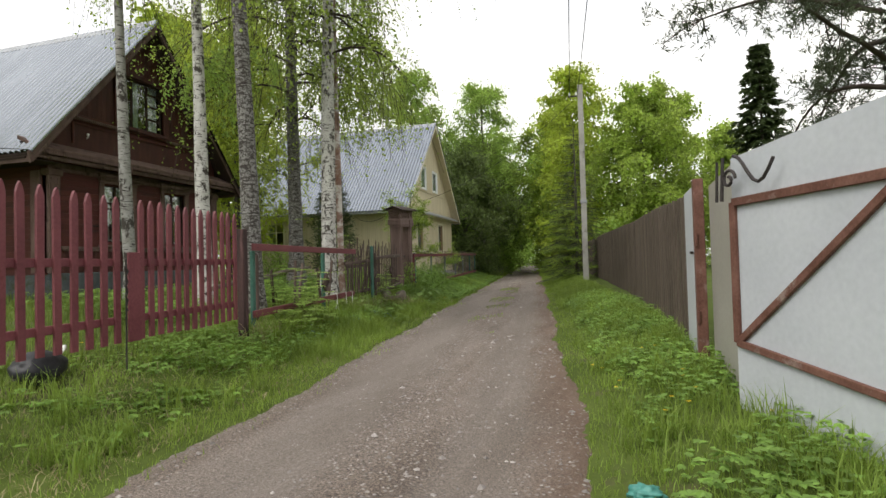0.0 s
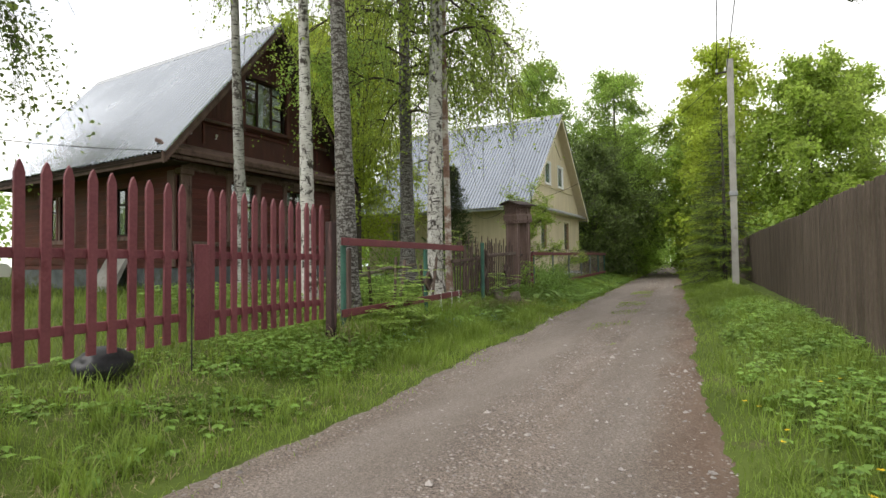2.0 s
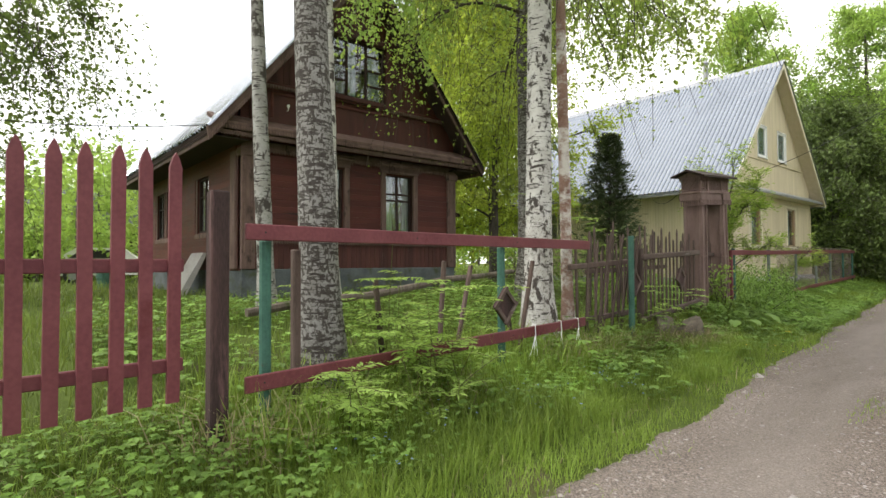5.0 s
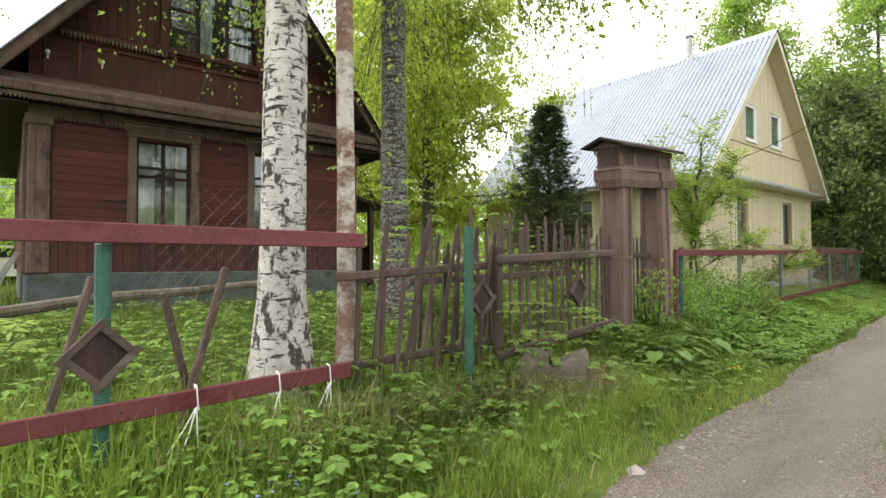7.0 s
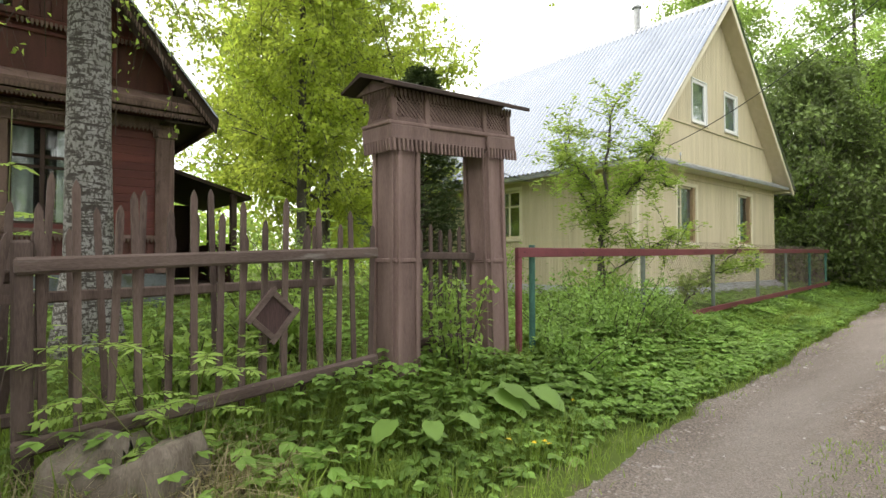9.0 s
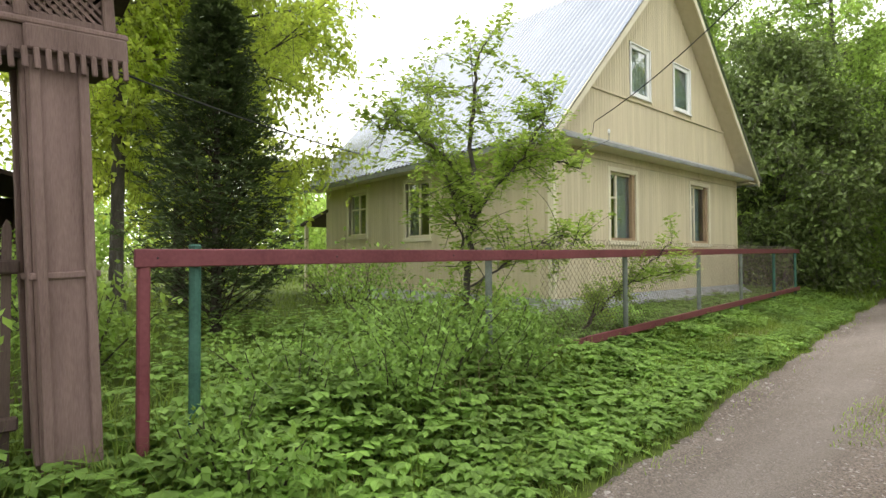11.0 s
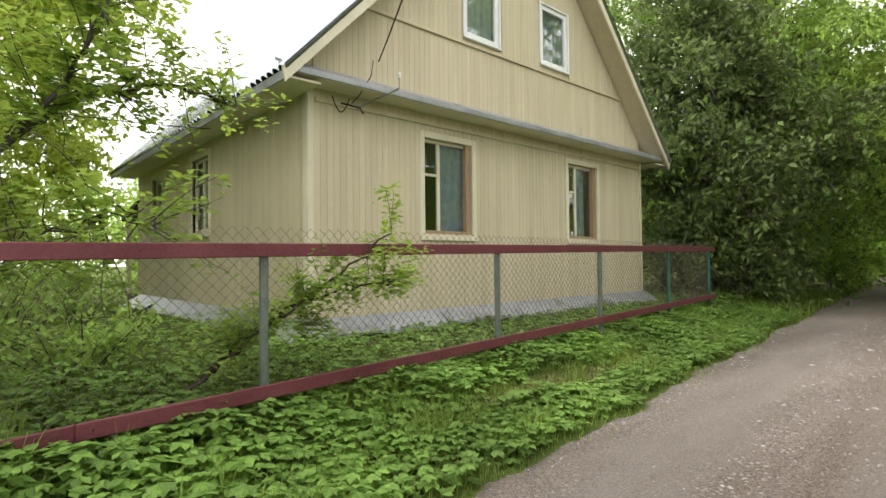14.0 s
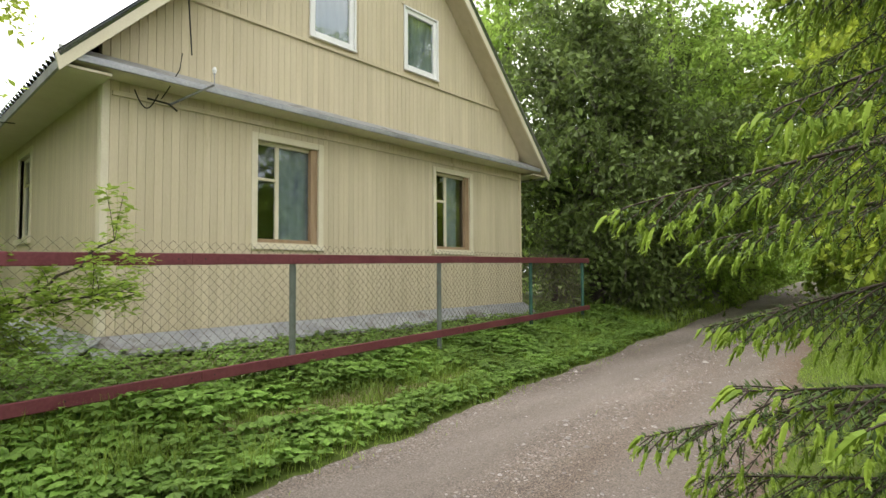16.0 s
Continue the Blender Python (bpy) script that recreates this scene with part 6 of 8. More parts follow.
crooked_tree("apple_tree", "small crooked apple tree with sparse fresh leaves", "tree", -7.61, 20.5, (
    (1.0, ((0, 0, 0), (0.0, 0.05, 0.9), (0.06, 0.1, 1.7), (0.2, -0.05, 2.4), (0.32, -0.1, 3.2), (0.35, -0.05, 3.7))),
    (0.75, ((0.03, 0.1, 1.6), (0.0, 0.5, 2.05), (-0.05, 0.95, 2.5), (0.1, 1.5, 2.62), (0.4, 1.95, 2.45))),
    (0.6, ((0.03, 0.1, 1.6), (-0.3, 0.0, 2.2), (-0.5, -0.2, 2.8), (-0.55, -0.1, 3.4))),
    (0.5, ((0.1, 0.05, 1.9), (0.3, -0.5, 2.3), (0.3, -1.1, 2.6), (0.35, -1.5, 2.5))),
    (0.5, ((0.02, 0.5, 2.05), (0.3, 0.8, 2.5), (0.5, 1.0, 3.0), (0.55, 1.1, 3.25))),
    (0.6, ((0.1, -0.05, 0), (0.2, -0.12, 0.8), (0.25, -0.3, 1.5), (0.3, -0.5, 2.0))),
    (0.3, ((0.2, -0.12, 0.8), (0.55, 0.4, 1.2), (0.85, 0.9, 1.45), (0.95, 1.2, 1.4)))), 0.05, M_BARK_DARK, L_APPLE, (0.088, 0.046), 0.62, 46, 7, 24)
crooked_tree("shrub", "leaning shrub with pale green leaves at the wire fence", "shrub", -6.95, 21.6, (
    (1.0, ((0, 0, 0), (0.1, 0.45, 0.35), (0.22, 0.95, 0.75), (0.4, 1.45, 1.1), (0.6, 1.85, 1.45))),
    (0.6, ((0.1, 0.45, 0.35), (0.0, 0.8, 0.6), (-0.1, 1.1, 0.75), (0.0, 1.4, 0.8))),
    (0.6, ((0.22, 0.95, 0.75), (0.4, 1.2, 0.9), (0.65, 1.6, 1.02), (0.8, 1.9, 1.05)))), 0.022, M_TWIG, L_APPLE, (0.075, 0.04), 0.34, 22, 8, 25)
for k, (x, y, h, s, mat) in enumerate(((-9.0, 36.3, 8.4, 4.0, L_DARK), (-8.7, 42, 15.2, 4.3, L_GREEN), (-10.2, 47, 11.5, 4.2, L_DARK), (-13.5, 38.5, 15.5, 4.6, L_GREEN))):
    tree("bird_cherry_tree", "dense dark green tree crowding the lane", "tree", x, y, h, 0.2, M_BARK_DARK, mat, 0.5, s, 44, 80, 10, (0.19, 0.11), 0.5, 0.35, 1.0, 0.7, 31 + k, group="dense trees by the lane", sub=3)
for k, (x, y, h, s, mat) in enumerate(((-1.6, 37, 13.5, 3.6, L_YELLOWGREEN), (2.6, 34, 11.0, 3.6, L_BIRCH), (4.6, 41, 12, 4.6, L_BIRCH), (-3.0, 50, 13, 4.3, L_GREEN), (-12.5, 57, 13, 4.6, L_GREEN), (9.6, 47, 11.0, 2.8, L_BIRCH), (-13.5, 68, 15, 5, L_GREEN), (-5.2, 66, 14, 5, L_YELLOWGREEN), (-3.2, 43.5, 12.5, 4.5, L_BIRCH), (-9.6, 53, 13, 4.6, L_GREEN))):
    tree("roadside_tree", "leafy roadside tree further down the lane", "tree", x, y, h, 0.18, M_BARK_DARK, mat, 0.8, s, 30, 60, 12, (0.24, 0.15), 0.4, 0.45, 1.1, 0.7, 51 + k, group="trees down the lane", sub=2)


def hanging_branch(start, end, seed, n_twigs, length, leafmat, label):
    """A long limb with twigs that hang straight down, as a part of its birch's crown."""
    gen = np.random.default_rng(seed)
    a, b = np.array(start), np.array(end)
    u = np.linspace(0, 1, 9)
    pts = a + (b - a) * u[:, None] + np.stack([0 * u, 0 * u, 0.5 * np.sin(np.pi * u)], 1) + gen.normal(size=(9, 3)) * 0.04
    t = thing("birch_branch", label, "branch")
    v, q = tubes([(pts, np.linspace(0.035, 0.008, 9))], 6)
    part("limb", mesh_of("limb", v, q, M_TWIG, True), M_TWIG, t)
    lim, P = [], []
    for k in range(n_twigs):
        i = gen.uniform(2.5, 8)
        p = pts[int(i)] + (pts[min(int(i) + 1, 8)] - pts[int(i)]) * (i % 1)
        az = gen.uniform(0, math.tau)
        c = curve_pts(p, unit(np.array([math.cos(az), math.sin(az), 0.1])), length * gen.uniform(0.5, 1.2), 3.2 / length, 8, gen, 0.3)
        lim.append((c, np.linspace(0.005, 0.002, 9)))
        m = int(15 * length)
        j = gen.uniform(1, 8, m)
        j0 = j.astype(int).clip(0, 7)
        P.append(c[j0] + (c[j0 + 1] - c[j0]) * (j - j0)[:, None] + gen.normal(size=(m, 3)) * 0.035)
    v, q = tubes(lim, 3)
    tagged(part("twigwork", mesh_of("twigwork", v, q, M_TWIG, True), M_TWIG, t), kind="stuff")
    v, q = leaves(np.concatenate(P), 0.095, 0.07, 0.9, gen=gen)
    tagged(part("foliage", mesh_of("foliage", v, q, leafmat), leafmat, t), kind="stuff")


hanging_branch((-7.95, 12.9, 6.9), (-9.0, 10.3, 6.0), 81, 70, 1.8, L_ROWAN, "leafy birch branch hanging before the gable window")
hanging_branch((-5.45, 10.3, 6.8), (-5.6, 13.6, 6.2), 82, 40, 1.6, L_BIRCH, "leafy birch branch hanging towards the lane")
hanging_branch((-7.95, 13.0, 6.6), (-6.6, 16.4, 6.3), 83, 46, 1.7, L_BIRCH, "long birch branch hanging above the gate")
hanging_branch((-7.95, 13.0, 7.2), (-8.6, 17.2, 6.8), 84, 46, 1.7, L_BIRCH, "long birch branch hanging in the yard")
hanging_branch((-7.95, 13.0, 7.6), (-6.6, 18.0, 7.0), 86, 50, 1.8, L_BIRCH, "weeping birch branch above the yard path")
hanging_branch((-7.95, 13.0, 7.8), (-8.2, 19.0, 7.4), 87, 50, 2.0, L_BIRCH, "weeping birch branch before the metal roof")
hanging_branch((-5.4, 7.4, 6.8), (-4.6, 9.6, 6.9), 85, 30, 1.2, L_BIRCH, "high leafy birch branch over the verge")


def conifer(name, label, x, y, height, spread, seed, leafmat, r0=0.1, whorls=26, per=7, sprays=14, droop=0.35, rise=-0.05, from_z=0.3, needle=(0.09, 0.035), gap=0.035, rounds=(-1, 1, 0)):
    """A conifer: limbs in whorls, each with flat sprays of needles."""
    gen = np.random.default_rng(seed)
    bz = gz(x, y) - 0.1
    t = thing(name, label, "tree")
    t.location = (x, y, bz)
    f = np.linspace(0, 1, 14)
    v, q = tubes([(np.stack([0.03 * np.sin(3 * f), 0 * f, f * height], 1), r0 * (1 - 0.93 * f))], 10)
    part("trunk", mesh_of("trunk", v, q, M_BARK_DARK, True), M_BARK_DARK, t)
    limbs, pts, dirs = [], [], []
    for k in range(whorls):
        h = from_z + (height - from_z) * (k / whorls) ** 0.95
        L0 = spread * (1 - k / whorls) ** 0.8 + 0.12
        for j in range(per):
            az = math.tau * j / per + k * 0.8 + gen.uniform(-0.25, 0.25)
            L = L0 * gen.uniform(0.7, 1.15)
            d = unit(np.array([math.cos(az), math.sin(az), rise + gen.uniform(-0.1, 0.15)]))
            c = curve_pts((0, 0, h), d, L, droop / max(L, 0.4), 7, gen, 0.1)
            c[:, 2] += 0.10 * L * np.linspace(0, 1, 8) ** 3
            limbs.append((c, np.linspace(0.006 + 0.004 * L, 0.002, 8)))
            u = gen.uniform(0.1, 1, sprays) ** 0.75 * 6.99
            for uu in u:
                i0 = int(uu)
                p = c[i0] + (c[i0 + 1] - c[i0]) * (uu - i0)
                axis = unit(c[i0 + 1] - c[i0])
                sd = unit(np.cross(axis, [0, 0, 1])) * gen.choice([-1, 1])
                dd = unit(axis * 0.8 + sd * gen.uniform(0.3, 1.1) + gen.normal(size=3) * 0.15 - np.array([0, 0, 0.25]))
                ll = (0.14 + 0.2 * L * (1 - uu / 9)) * gen.uniform(0.6, 1.2)
                n = max(4, int(ll / gap))
                w = np.linspace(0.03, 1, n)
                line = p + dd[None] * ll * w[:, None] - np.array([0, 0, 1])[None] * 0.35 * ll * (w ** 2)[:, None]
                pts.append(line)
                dirs.append(np.repeat(dd[None], n, 0))
    lv, lq = tubes(limbs, 4)
    tagged(part("branchwork", mesh_of("branchwork", lv, lq, M_TWIG, True), M_TWIG, t), kind="stuff")
    P, D = np.concatenate(pts), np.concatenate(dirs)
    out = []
    for s in rounds:
        sd = unit(np.cross(D, [0, 0, 1.0])) * s
        A = unit(D * 0.8 + sd * 0.7 + gen.normal(size=D.shape) * 0.18)
        out.append(leaves(P, needle[0], needle[1], 0.1, A, 0.2, 0.6, 0.1, gen))
    v, q = merge(out)
    part("needles", mesh_of("needles", v, q, leafmat), leafmat, t)
    return t




def shooting_spruce(x, y, height, spread, seed, lane_side):
    """A young spruce in spring: boughs with combs of side twigs, each ending in a hanging pale shoot; finest on the side of the lane."""
    gen = np.random.default_rng(seed)
    t = thing("spruce_tree", "young spruce with bright green new shoots beside the lane", "tree")
    t.location = (x, y, gz(x, y) - 0.1)
    f = np.linspace(0, 1, 14)
    v, q = tubes([(np.stack([0.03 * np.sin(3 * f), 0 * f, f * height], 1), 0.1 * (1 - 0.93 * f))], 12)
    part("trunk", mesh_of("trunk", v, q, M_BARK_DARK, True), M_BARK_DARK, t)
    wood, P, D, coarse_p, coarse_d, buds = [], [], [], [], [], []
    down = np.array([0, 0, -1.0])

    def needled(c, fine):
        n = max(3, int(np.linalg.norm(c[-1] - c[0]) / (0.0055 if fine else 0.028)))
        u = gen.uniform(0, len(c) - 1.001, n)
        i0 = u.astype(int)
        (P if fine else coarse_p).append(c[i0] + (c[i0 + 1] - c[i0]) * (u - i0)[:, None])
        (D if fine else coarse_d).append(unit(c[i0 + 1] - c[i0]))

    k, h = 0, 0.45
    while h < height - 0.3:
        reach = spread * (1 - max(0.0, (h - 0.9) / (height - 0.7)) ** 1.15)
        for j in range(9):
            az = math.tau * j / 9 + k * 0.9 + gen.uniform(-0.22, 0.22)
            L = reach * gen.uniform(0.72, 1.1) + 0.1
            fine = math.cos(az - lane_side) > 0.15 and h < 3.2
            d = unit(np.array([math.cos(az), math.sin(az), 0.16 + gen.uniform(-0.12, 0.1)]))
            c = curve_pts((0, 0, h + gen.uniform(-0.14, 0.14)), d, L, 0.42, 10, gen, 0.12)
            c[:, 2] += 0.07 * L * np.linspace(0, 1, 11) ** 4
            wood.append((c, np.linspace(0.005 + 0.005 * L, 0.002, 11)))
            needled(c[3:], fine)
            buds.append((c[-1], unit(c[-1] - c[-2]), 1.2, fine))
            n = int(L / (0.038 if fine else 0.14))
            for i in range(n):
                u = 0.14 + 0.86 * (i + 0.5) / n
                i0 = min(int(u * 10), 9)
                p = c[i0] + (c[i0 + 1] - c[i0]) * (u * 10 - i0)
                ax = unit(c[i0 + 1] - c[i0])
                sd = unit(np.cross(ax, [0, 0, 1.0])) * (1 if i % 2 else -1)
                ln = (0.46 * (1 - u) ** 0.75 * min(1.0, L) + 0.06) * gen.uniform(0.65, 1.2)
                tw = curve_pts(p, unit(ax * 0.85 + sd * 0.75 + down * gen.uniform(-0.1, 0.7)), ln, 1.5, 4, gen, 0.3)
                wood.append((tw, np.linspace(0.0035, 0.0016, 5)))
                needled(tw, fine)
                e = unit(tw[-1] - tw[-2])
                buds.append((tw[-1], e, 1.0, fine))
                if fine and i % 2:
                    buds.append((p, unit(ax + sd * 0.5 + np.array([0, 0, 0.35])), 0.9, fine))
                if not fine or ln < 0.1:
                    continue
                for w, fr in enumerate((2, 3)):
                    s2 = unit(np.cross(e, [0, 0, 1.0])) * (1 if (w + i) % 2 else -1)
                    st = curve_pts(tw[fr], unit(e * 0.8 + s2 * 0.7 + down * 0.25), ln * gen.uniform(0.22, 0.42), 2.0, 3, gen, 0.3)
                    wood.append((st, np.linspace(0.002, 0.0012, 4)))
                    needled(st, True)
                    buds.append((st[-1], unit(st[-1] - st[-2]), 0.8, True))
        h += 0.26
        k += 1
    v, q = tubes(wood, 4)
    tagged(part("branchwork", mesh_of("branchwork", v, q, M_TWIG, True), M_TWIG, t), kind="stuff")
    out = []
    for pp, dd, ln, wd in ((P, D, 0.024, 0.0058), (coarse_p, coarse_d, 0.05, 0.016)):
        pp, dd = np.concatenate(pp), np.concatenate(dd)
        side = np.cross(dd, gen.normal(size=dd.shape))
        out.append(leaves(pp, ln, wd, 0.0, unit(dd * 0.75 + unit(side) + np.array([0, 0, 0.15])), 0.08, 0.4, 0.1, gen))
    v, q = merge(out)
    part("needles", mesh_of("needles", v, q, L_SPRUCE), L_SPRUCE, t)
    bodies, BP, BD = [], [], []
    w = np.array([0, 0.3, 0.7, 1.0])
    for p, d, size, fine in buds:
        ln = 0.046 * size * gen.uniform(0.5, 1.3)
        d0 = unit(d * 1.1 + down * gen.uniform(0.0, 0.55) + gen.normal(size=3) * 0.12)
        c = p + d0 * ln * w[:, None] + down * (0.55 * ln * w ** 2)[:, None]
        bodies.append((c, 0.0075 * size * np.array([0.5, 1.0, 0.85, 0.15])))
        n = 14 if fine else 4
        u = gen.uniform(0, 2.999, n)
        i0 = u.astype(int)
        BP.append(c[i0] + (c[i0 + 1] - c[i0]) * (u - i0)[:, None])
        BD.append(np.repeat(unit(c[3] - c[0])[None], n, 0))
    v, q = tubes(bodies, 4)
    q = np.concatenate([q[:, [0, 1, 2]], q[:, [0, 2, 3]]])
    BP, BD = np.concatenate(BP), np.concatenate(BD)
    side = unit(np.cross(BD, gen.normal(size=BD.shape)))
    v, q = merge([(v, q), leaves(BP, 0.02, 0.005, 0.0, unit(BD * 1.0 + side * 0.8), 0.08, 0.3, 0.1, gen)])
    part("young_growth", mesh_of("young_growth", v, q, L_SPRUCE_TIP), L_SPRUCE_TIP, t, "bright yellow-green new shoots")
    return t


shooting_spruce(-1.02, 24.35, 7.2, 1.72, 61, 3.9)
conifer("juniper_tree", "tall narrow dark conifer in the yard", -9.5, 18.05, 4.25, 1.15, 62, L_CONIFER, 0.08, 34, 8, 12, -0.3, 0.5, 0.2, (0.075, 0.025))
conifer("spruce_tree", "tall dark spruce behind the slat fence", 8.2, 31.5, 12.2, 2.2, 63, L_CONIFER, 0.16, 26, 7, 10, 0.3, -0.1, 1.0, (0.25, 0.11))


def pine(x, y, height, seed):
    gen = np.random.default_rng(seed)
    t = thing("pine_tree", "pine with bluish needles on long bare limbs", "tree")
    t.location = (x, y, gz(x, y) - 0.1)
    f = np.linspace(0, 1, 14)
    v, q = tubes([(np.stack([0.2 * np.sin(3 * f), 0.1 * f, f * height], 1), 0.19 * (1 - 0.8 * f))], 12)
    part("trunk", mesh_of("trunk", v, q, M_BIRCH_RED, True), M_BIRCH_RED, t)
    limbs, P, D = [], [], []
    for k in range(38):
        h = 4.1 + (height - 4.3) * k / 38
        az = k * 2.4 + gen.uniform(-0.4, 0.4)
        L = (5.0 - 3.2 * k / 38) * gen.uniform(0.7, 1.15)
        c = curve_pts((0, 0, h), unit(np.array([math.cos(az), math.sin(az), 0.35])), L, 0.12, 9, gen, 0.22)
        limbs.append((c, np.linspace(0.06, 0.012, 10)))
        for s in range(14):
            j = gen.integers(2, 9)
            c2 = curve_pts(c[j], unit(c[j] - c[j - 1] + gen.normal(size=3) * 0.8), gen.uniform(0.5, 1.3), -0.3, 5, gen, 0.3)
            limbs.append((c2, np.linspace(0.014, 0.005, 6)))
            for u in range(17):
                q0 = c2[gen.integers(2, 6)] + gen.normal(size=3) * 0.13
                P.append(q0)
    lv, lq = tubes(limbs, 5)
    tagged(part("branchwork", mesh_of("branchwork", lv, lq, M_TWIG, True), M_TWIG, t), kind="stuff")
    P = np.array(P)
    out = [leaves(P, 0.16, 0.024, 0.0, None, 1, 0.1, 0.1, gen) for r in range(10)]
    v, q = merge(out)
    part("needles", mesh_of("needles", v, q, L_PINE), L_PINE, t)


pine(5.6, 12.8, 11.5, 71)


# thickets and woods that close the view
def woods(name, label, spots, leaf, mat, per, seed):
    gen = np.random.default_rng(seed)
    P, trunks = [], []
    for x, y, h, r in spots:
        z = gz(x, y)
        n = int(per * r)
        d = unit(gen.normal(size=(n, 3)))
        rad = gen.uniform(0.35, 1, (n, 1)) ** 0.4
        lump = 1 + 0.25 * np.sin(4 * d[:, :1] + x) * np.sin(5 * d[:, 2:3] + y)
        P.append(np.array([x, y, z + h * 0.55]) + d * rad * lump * np.array([r, r, h * 0.5]))
        trunks.append((np.array([[x, y, z - 0.2], [x, y, z + h * 0.7]]), np.array([0.02 * h, 0.006 * h])))
    v, q = leaves(np.concatenate(P), leaf, leaf * 0.62, 0.2, gen=gen)
    t = tagged(new(name), label, "trees", kind="stuff")
    part("foliage", mesh_of("foliage", v, q, mat), mat, t)
    v, q = tubes(trunks, 6)
    part("trunkwork", mesh_of("trunkwork", v, q, M_BARK_DARK), M_BARK_DARK, t)


W = np.random.default_rng(91)
ring = [(95 * math.cos(a) * W.uniform(0.75, 1.25) - 5, 95 * math.sin(a) * W.uniform(0.75, 1.25) + 20, W.uniform(9, 17), W.uniform(4, 7)) for a in np.linspace(0, math.tau, 110)]
woods("far_woods", "distant mixed woods round the village", [s for s in ring if not (abs(s[0] - (-1.1 - 0.112 * s[1])) < 6)], 1.1, L_GREEN, 70, 92)
woods("garden_thicket", "leafy bushes and fruit trees behind the yards", [(W.uniform(-38, -23), W.uniform(-8, 44), W.uniform(2.5, 7), W.uniform(1.5, 3)) for k in range(34)], 0.3, L_GREEN, 520, 93)
woods("lane_thicket", "low dense bushes closing the far lane", [(W.uniform(-12.5, -10.5) - 0.06 * (y - 50), y, W.uniform(3, 6), W.uniform(1.4, 2.2)) for y in np.arange(36, 110, 3.0)] + [(W.uniform(0.5, 2.0) - 0.1 * (y - 36), y, W.uniform(3, 7), W.uniform(1.5, 2.4)) for y in np.arange(33, 110, 3.0)] + [(-12.5, 112, 12, 6), (-14.5, 120, 14, 8), (-18, 118, 12, 6), (-14.4, 112, 4, 4.5), (-11.5, 110, 4, 4), (-17.5, 113, 4.5, 4), (-14, 116, 7, 6)], 0.36, L_GREEN, 300, 94)

# ---- ground plants ----
def scatter(n, y0, y1, a0, a1, side, gen, power=1.0):
    """Places on the verge: a is the distance from the lane's edge."""
    y = gen.uniform(y0, y1, n)
    a = a0 + (a1 - a0) * gen.uniform(0, 1, n) ** power
    x = road_left(y) - a if side < 0 else road_right(y) + a
    return x, y


def on_ground(x, y, lift=0.0):
    return np.stack([x, y, ground_z(x, y) + lift], 1)


def patch(x, y, f=1.0, seed=0.0):
    """A smooth patchiness from 0 to 1."""
    return np.clip(0.5 + 0.5 * np.sin(f * 1.7 * x + seed) * np.sin(f * 1.3 * y + 2 * seed) + 0.35 * np.sin(f * 3.1 * x - f * 2.3 * y + seed), 0, 1)


G = np.random.default_rng(101)
def keep(x, y, p):
    m = G.uniform(0, 1, len(x)) < p
    return x[m], y[m]


grass = []
# verge grass on the house side: short by the lane, longer towards the fence
x, y = scatter(42000, -1.0, 9.5, -0.12, 2.4, -1, G)
x, y = keep(x, y, 0.25 + 0.75 * patch(x, y, 1.0, 1.0))
grass.append(blades(on_ground(x, y), 0.05 + 0.07 * patch(x, y, 0.7, 2), 0.005, 0.7, G))
x, y = scatter(9000, -1, 34, -0.42, 0.1, -1, G)
x, y = keep(x, y, patch(x, y, 2.3, 4) ** 2 * np.clip(1 + (road_left(y) - x) * 2, 0, 1))
grass.append(blades(np.stack([x, y, np.maximum(ground_z(x, y), road_z(x, y))], 1), 0.06, 0.006, 0.9, G))
x, y = scatter(26000, 6.0, 16.5, 0.25, 2.1, -1, G)
grass.append(blades(on_ground(x, y), 0.12 + 0.2 * patch(x, y, 1.1, 6), 0.006, 0.6, G))
x, y = scatter(50000, 6.5, 36, -0.15, 1.6, -1, G, 0.8)
a = road_left(y) - x
grass.append(blades(on_ground(x, y), 0.10 + 0.16 * np.clip(a, 0, 1.2) * (0.4 + 0.6 * patch(x, y, 1.3, 3)), 0.007, 0.55, G))
x, y = scatter(9000, 6.5, 21, 1.0, 2.1, -1, G)
grass.append(blades(on_ground(x, y), 0.42, 0.009, 0.6, G))
# lane side by the slat fence
x, y = scatter(42000, 0.8, 34, -0.12, 1.5, 1, G, 0.9)
a = x - road_right(y)
grass.append(blades(on_ground(x, y), 0.06 + 0.17 * np.clip(a, 0, 1) * (0.3 + 0.7 * patch(x, y, 1.1, 5)), 0.006, 0.55, G))
x, y = scatter(9000, 34, 90, -0.2, 2.5, 1, G)
grass.append(blades(on_ground(x, y), 0.3, 0.02, 0.5, G))
x, y = scatter(9000, 34, 90, -0.2, 2.5, -1, G)
grass.append(blades(on_ground(x, y), 0.3, 0.02, 0.5, G))
# strip of grass between the wheel tracks
x, y = G.uniform(0.36, 0.6, 9000), G.uniform(9, 40, 9000)
xx = road_left(y) + x * (road_right(y) - road_left(y))
m = patch(xx, y, 0.9, 7) * np.exp(-((y - 18) / 10) ** 2) > 0.45
xx, y = xx[m], y[m]
grass.append(blades(np.stack([xx, y, road_z(xx, y)], 1), 0.05, 0.006, 0.8, G))
